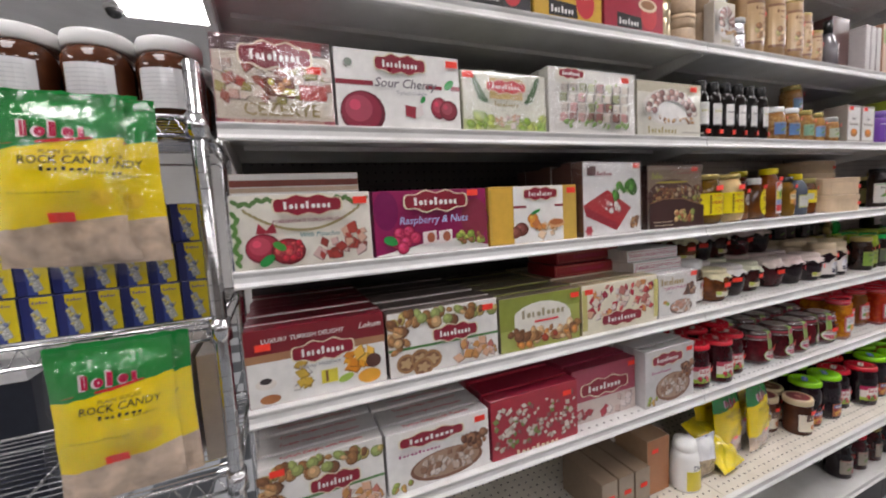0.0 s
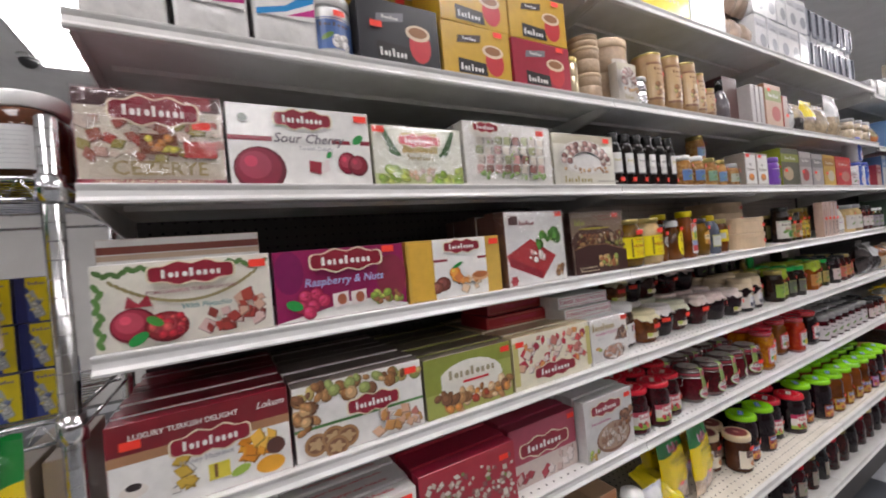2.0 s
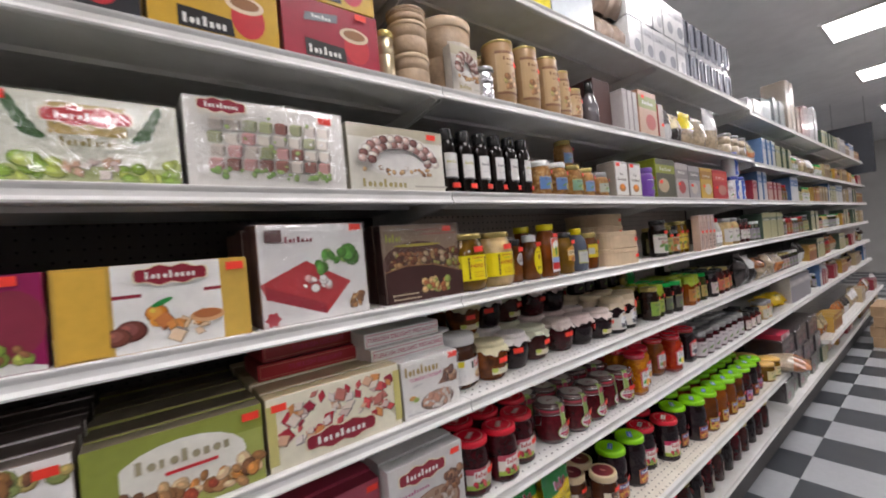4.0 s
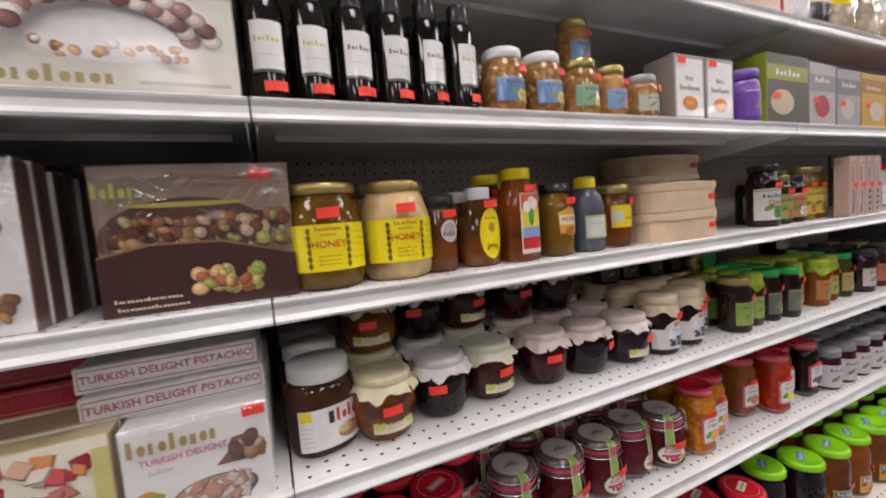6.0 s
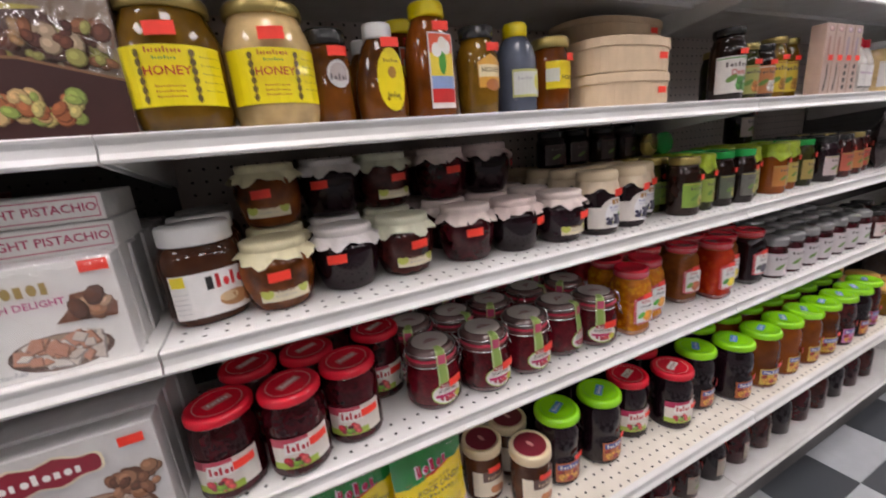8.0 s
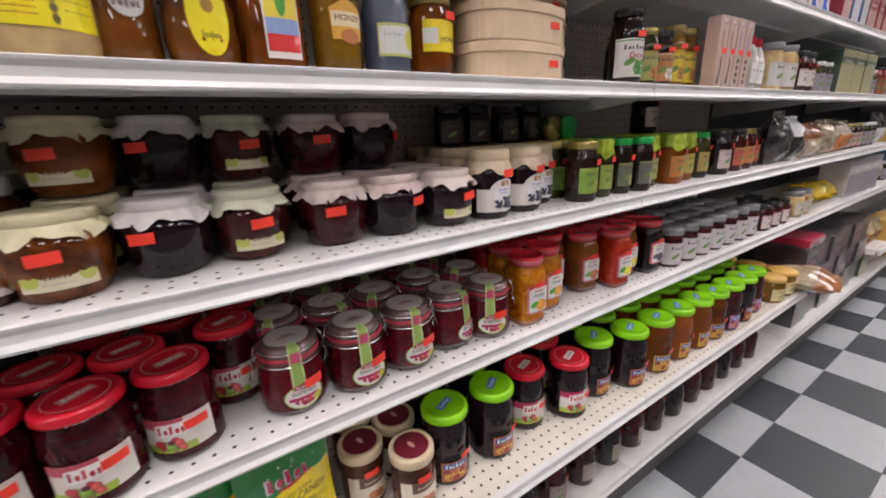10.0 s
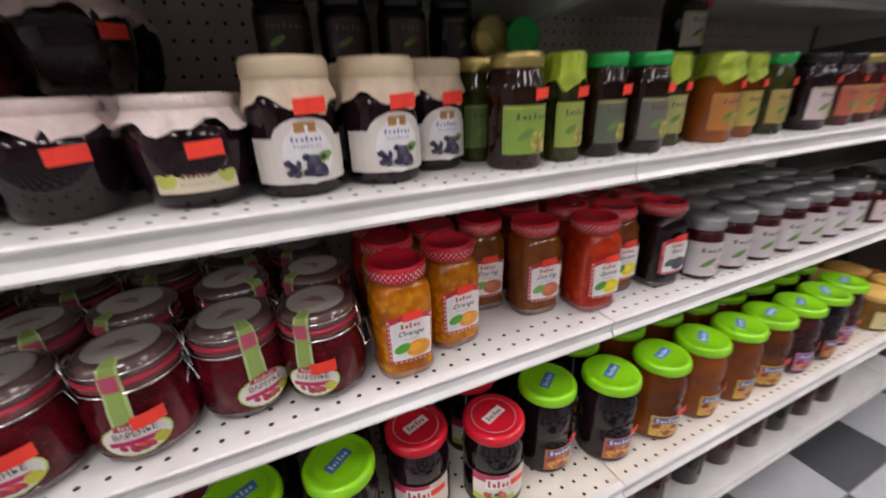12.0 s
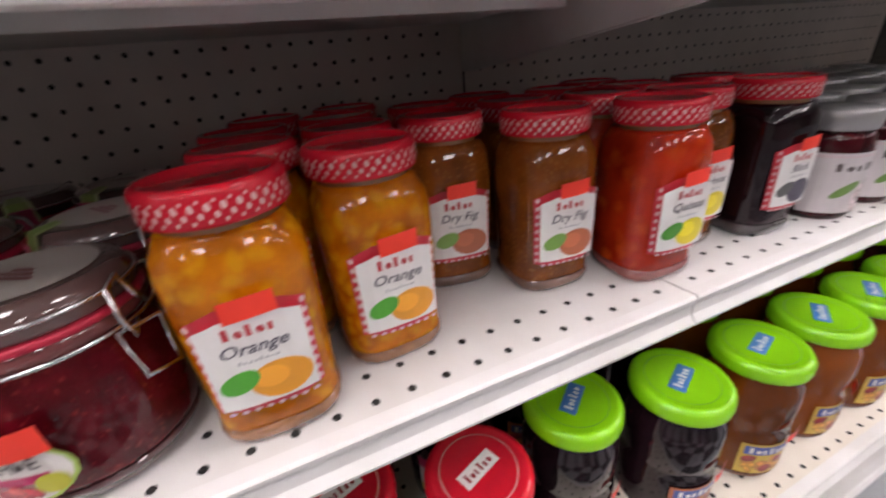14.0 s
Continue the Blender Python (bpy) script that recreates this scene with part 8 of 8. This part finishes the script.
# ---- chrome wire rack at the end of the run ----
def wire_rack():
    ob = empty("wire_rack", "chrome wire shelving rack at the run's end", "rack")
    x0, x1, y0, y1 = -0.75, -0.105, 0.757, 1.12
    for px in (x0, x1):
        for py in (y0, y1):
            post = part("post", lathe([(0.0125, 0.0), (0.0125, 1.63), (0.008, 1.635), (0.0, 1.635)], 14), CHROME, ob, smooth=True)
            post.location = (px, py, 0.0)
            # Thin dark rings on the post paint the shadow of its grooves.
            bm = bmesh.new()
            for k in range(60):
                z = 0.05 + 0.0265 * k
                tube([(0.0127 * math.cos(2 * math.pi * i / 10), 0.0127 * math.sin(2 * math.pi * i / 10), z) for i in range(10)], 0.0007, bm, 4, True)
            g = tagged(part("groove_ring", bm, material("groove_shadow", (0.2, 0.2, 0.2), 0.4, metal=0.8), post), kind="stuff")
    for z in (1.545, 1.205, 0.93, 0.5, 0.12):
        zig = [(x0 + (x1 - x0) * k / 40, y0, z - (0.03 if k % 2 else 0.0)) for k in range(41)]
        shelf = part("wire_shelf", tube(zig, 0.0018, None, 5), CHROME, ob, smooth=True)
        for dz in (0.0, -0.03):
            loop = [(x0, y0, z + dz), (x1, y0, z + dz), (x1, y1, z + dz), (x0, y1, z + dz)]
            for a, b in zip(loop, loop[1:] + loop[:1]):
                part("frame_wire", tube([a, b], 0.0032), CHROME, shelf, smooth=True)
        for k in range(17):
            yy = y0 + (y1 - y0) * (k + 0.5) / 17
            part("deck_wire", tube([(x0, yy, z + 0.003), (x1, yy, z + 0.003)], 0.0013, None, 5), CHROME, shelf)
        for k in range(3):
            xx = x0 + (x1 - x0) * (k + 1) / 4
            part("cross_wire", tube([(xx, y0, z - 0.003), (xx, y1, z - 0.003)], 0.003, None, 5), CHROME, shelf)
        for px in (x0, x1):
            c = part("collar", lathe([(0.0128, z - 0.034), (0.018, z - 0.034), (0.0165, z + 0.004), (0.0128, z + 0.004)], 14), CHROME, shelf, smooth=True)
            c.location = (px, y0, 0)
    return ob


wire_rack()
for i in range(5):
    for j in range(2):
        place("spread_back", lambda: spread_jar(-90, True), -0.145 - 0.098 * i, 0.84 + 0.124 * j, 1.5495, 84 + 4 * i, 1.1)


def art_charm(a, w, h):
    a.rect(-w * 0.499, 0.001, -w * 0.2, h * 0.998, (0.018, 0.026, 0.14)).poly([(-w * 0.2, 0.001), (w * 0.12, 0.001), (-w * 0.1, h * 0.7), (-w * 0.2, h * 0.8)], (0.05, 0.08, 0.3))
    a.poly([(w * 0.02, h * 0.08), (w * 0.3, h * 0.14), (w * 0.0, h * 0.72), (-w * 0.22, h * 0.62)], (0.5, 0.52, 0.5)).scatter(-w * 0.16, h * 0.16, w * 0.22, h * 0.6, 14, 0.0035, [(0.6, 0.6, 0.56), (0.2, 0.24, 0.4), (0.66, 0.56, 0.2)], 27).bars(w * 0.12, h * 0.86, w * 0.5, h * 0.07, 5, (0.2, 0.14, 0.3))


for row, n in ((0, 14), (1, 13), (2, 4)):
    for i in range(n):
        for j in range(2):
            place("tea_pack", lambda: carton(0.0395, 0.04, 0.066, (0.015, 0.022, 0.12), (0.78, 0.62, 0.02), art_charm, "small blue and yellow snack carton", None, name="snack_box"), -0.138 - 0.0415 * i - 0.004 * row, 0.80 + 0.046 * j + 0.01 * row, 1.2095 + 0.0665 * row, 1.5 * math.sin(i * 3 + row))
for x, y, z, rz in ((-0.262, 0.703, 1.325, 4), (-0.25, 0.733, 1.33, -3), (-0.225, 0.722, 1.32, -8)):
    place("hung_candy", candy_bag, x, y, z, rz)
place("hung_candy", None, -0.242, 0.71, 0.975, 3)
place("hung_candy", None, -0.222, 0.735, 0.97, -2)
for k in range(2):
    run(-0.2 + 0.042 * k, -0.165 + 0.042 * k, 0.2, 0.9345, "card_board", "pale brown card pack standing on edge", (0.5, 0.42, 0.33), (0.55, 0.47, 0.38), None, None, deep=0.2, y=0.80 + 0.01 * k)

# ---- beyond the rack: white counter and dark base ----
counter = empty("service_counter", "white service counter with dark plinth", "counter")
part("top", box_bm(-3.4, -1.05, 2.25, 2.9, 0.84, 0.88, 0.004), WHITEP, counter)
part("body", box_bm(-3.36, -1.09, 2.3, 2.88, 0.72, 0.84), material("counter_panel", (0.7, 0.7, 0.7), 0.4, vary=0.05), counter)
part("plinth", box_bm(-3.36, -1.09, 2.33, 2.88, 0.0, 0.72), material("counter_plinth", (0.018, 0.022, 0.035), 0.4), counter, "dark plinth")
for k in range(6):
    place("counter_pack", lambda: carton(0.3, 0.2, 0.28, (0.7, 0.7, 0.7), (0.75, 0.75, 0.75), art_plain(90, [(0.6, 0.62, 0.66), (0.5, 0.5, 0.54), GREY]), "white carton on the counter"), -1.25 - 0.34 * k, 2.55, 0.8805, 3 * math.sin(k))
dome = empty("security_camera", "black dome security camera under the ceiling", "camera")
part("base", lathe([(0.06, -0.03), (0.065, -0.02), (0.065, 0.0)], 24), WHITEP, dome, smooth=True)
part("dome", lathe([(0.0, -0.085), (0.025, -0.08), (0.043, -0.065), (0.052, -0.045), (0.054, -0.0301)], 24), BLACKP, dome, "black dome", smooth=True)
dome.location = (-0.97, 3.75, ROOF)

# ---- checker floor, tile by tile near the walk ----
floor = tagged(new("floor"), "black and pale grey checkerboard vinyl tile floor", "floor", "", "structure")
STEP = 0.3068
tiles = {}
for black, mat in ((True, TILE_BLACK), (False, TILE_WHITE)):
    bm = box_bm(-STEP / 2 + 0.0006, STEP / 2 - 0.0006, -STEP / 2 + 0.0006, STEP / 2 - 0.0006, -0.004, 0.0, 0.0008)
    me = bpy.data.meshes.new("tile")
    bm.to_mesh(me)
    bm.free()
    me.materials.append(mat)
    tiles[black] = me
far = {True: bmesh.new(), False: bmesh.new()}
for ix in range(-21, 37):
    for iy in range(-21, 17):
        cx, cy = 2.645 + (ix + 0.5) * STEP, 0.608 + (iy + 0.5) * STEP
        black = (ix + iy) % 2 == 0
        if 0 <= ix <= 24 and -9 <= iy <= 0:
            t = new("tile", tiles[black])
            t.parent = floor
            t.location = (cx, cy, 0)
        elif -3.95 < cx < 13.9 and -5.9 < cy < 5.9:
            b = far[black]
            h = STEP / 2 - 0.0006
            b.faces.new([b.verts.new(p) for p in ((cx - h, cy - h, 0), (cx + h, cy - h, 0), (cx + h, cy + h, 0), (cx - h, cy + h, 0))])
for black in far:
    tagged(part("far_tiles", far[black], TILE_BLACK if black else TILE_WHITE, floor), kind="stuff")
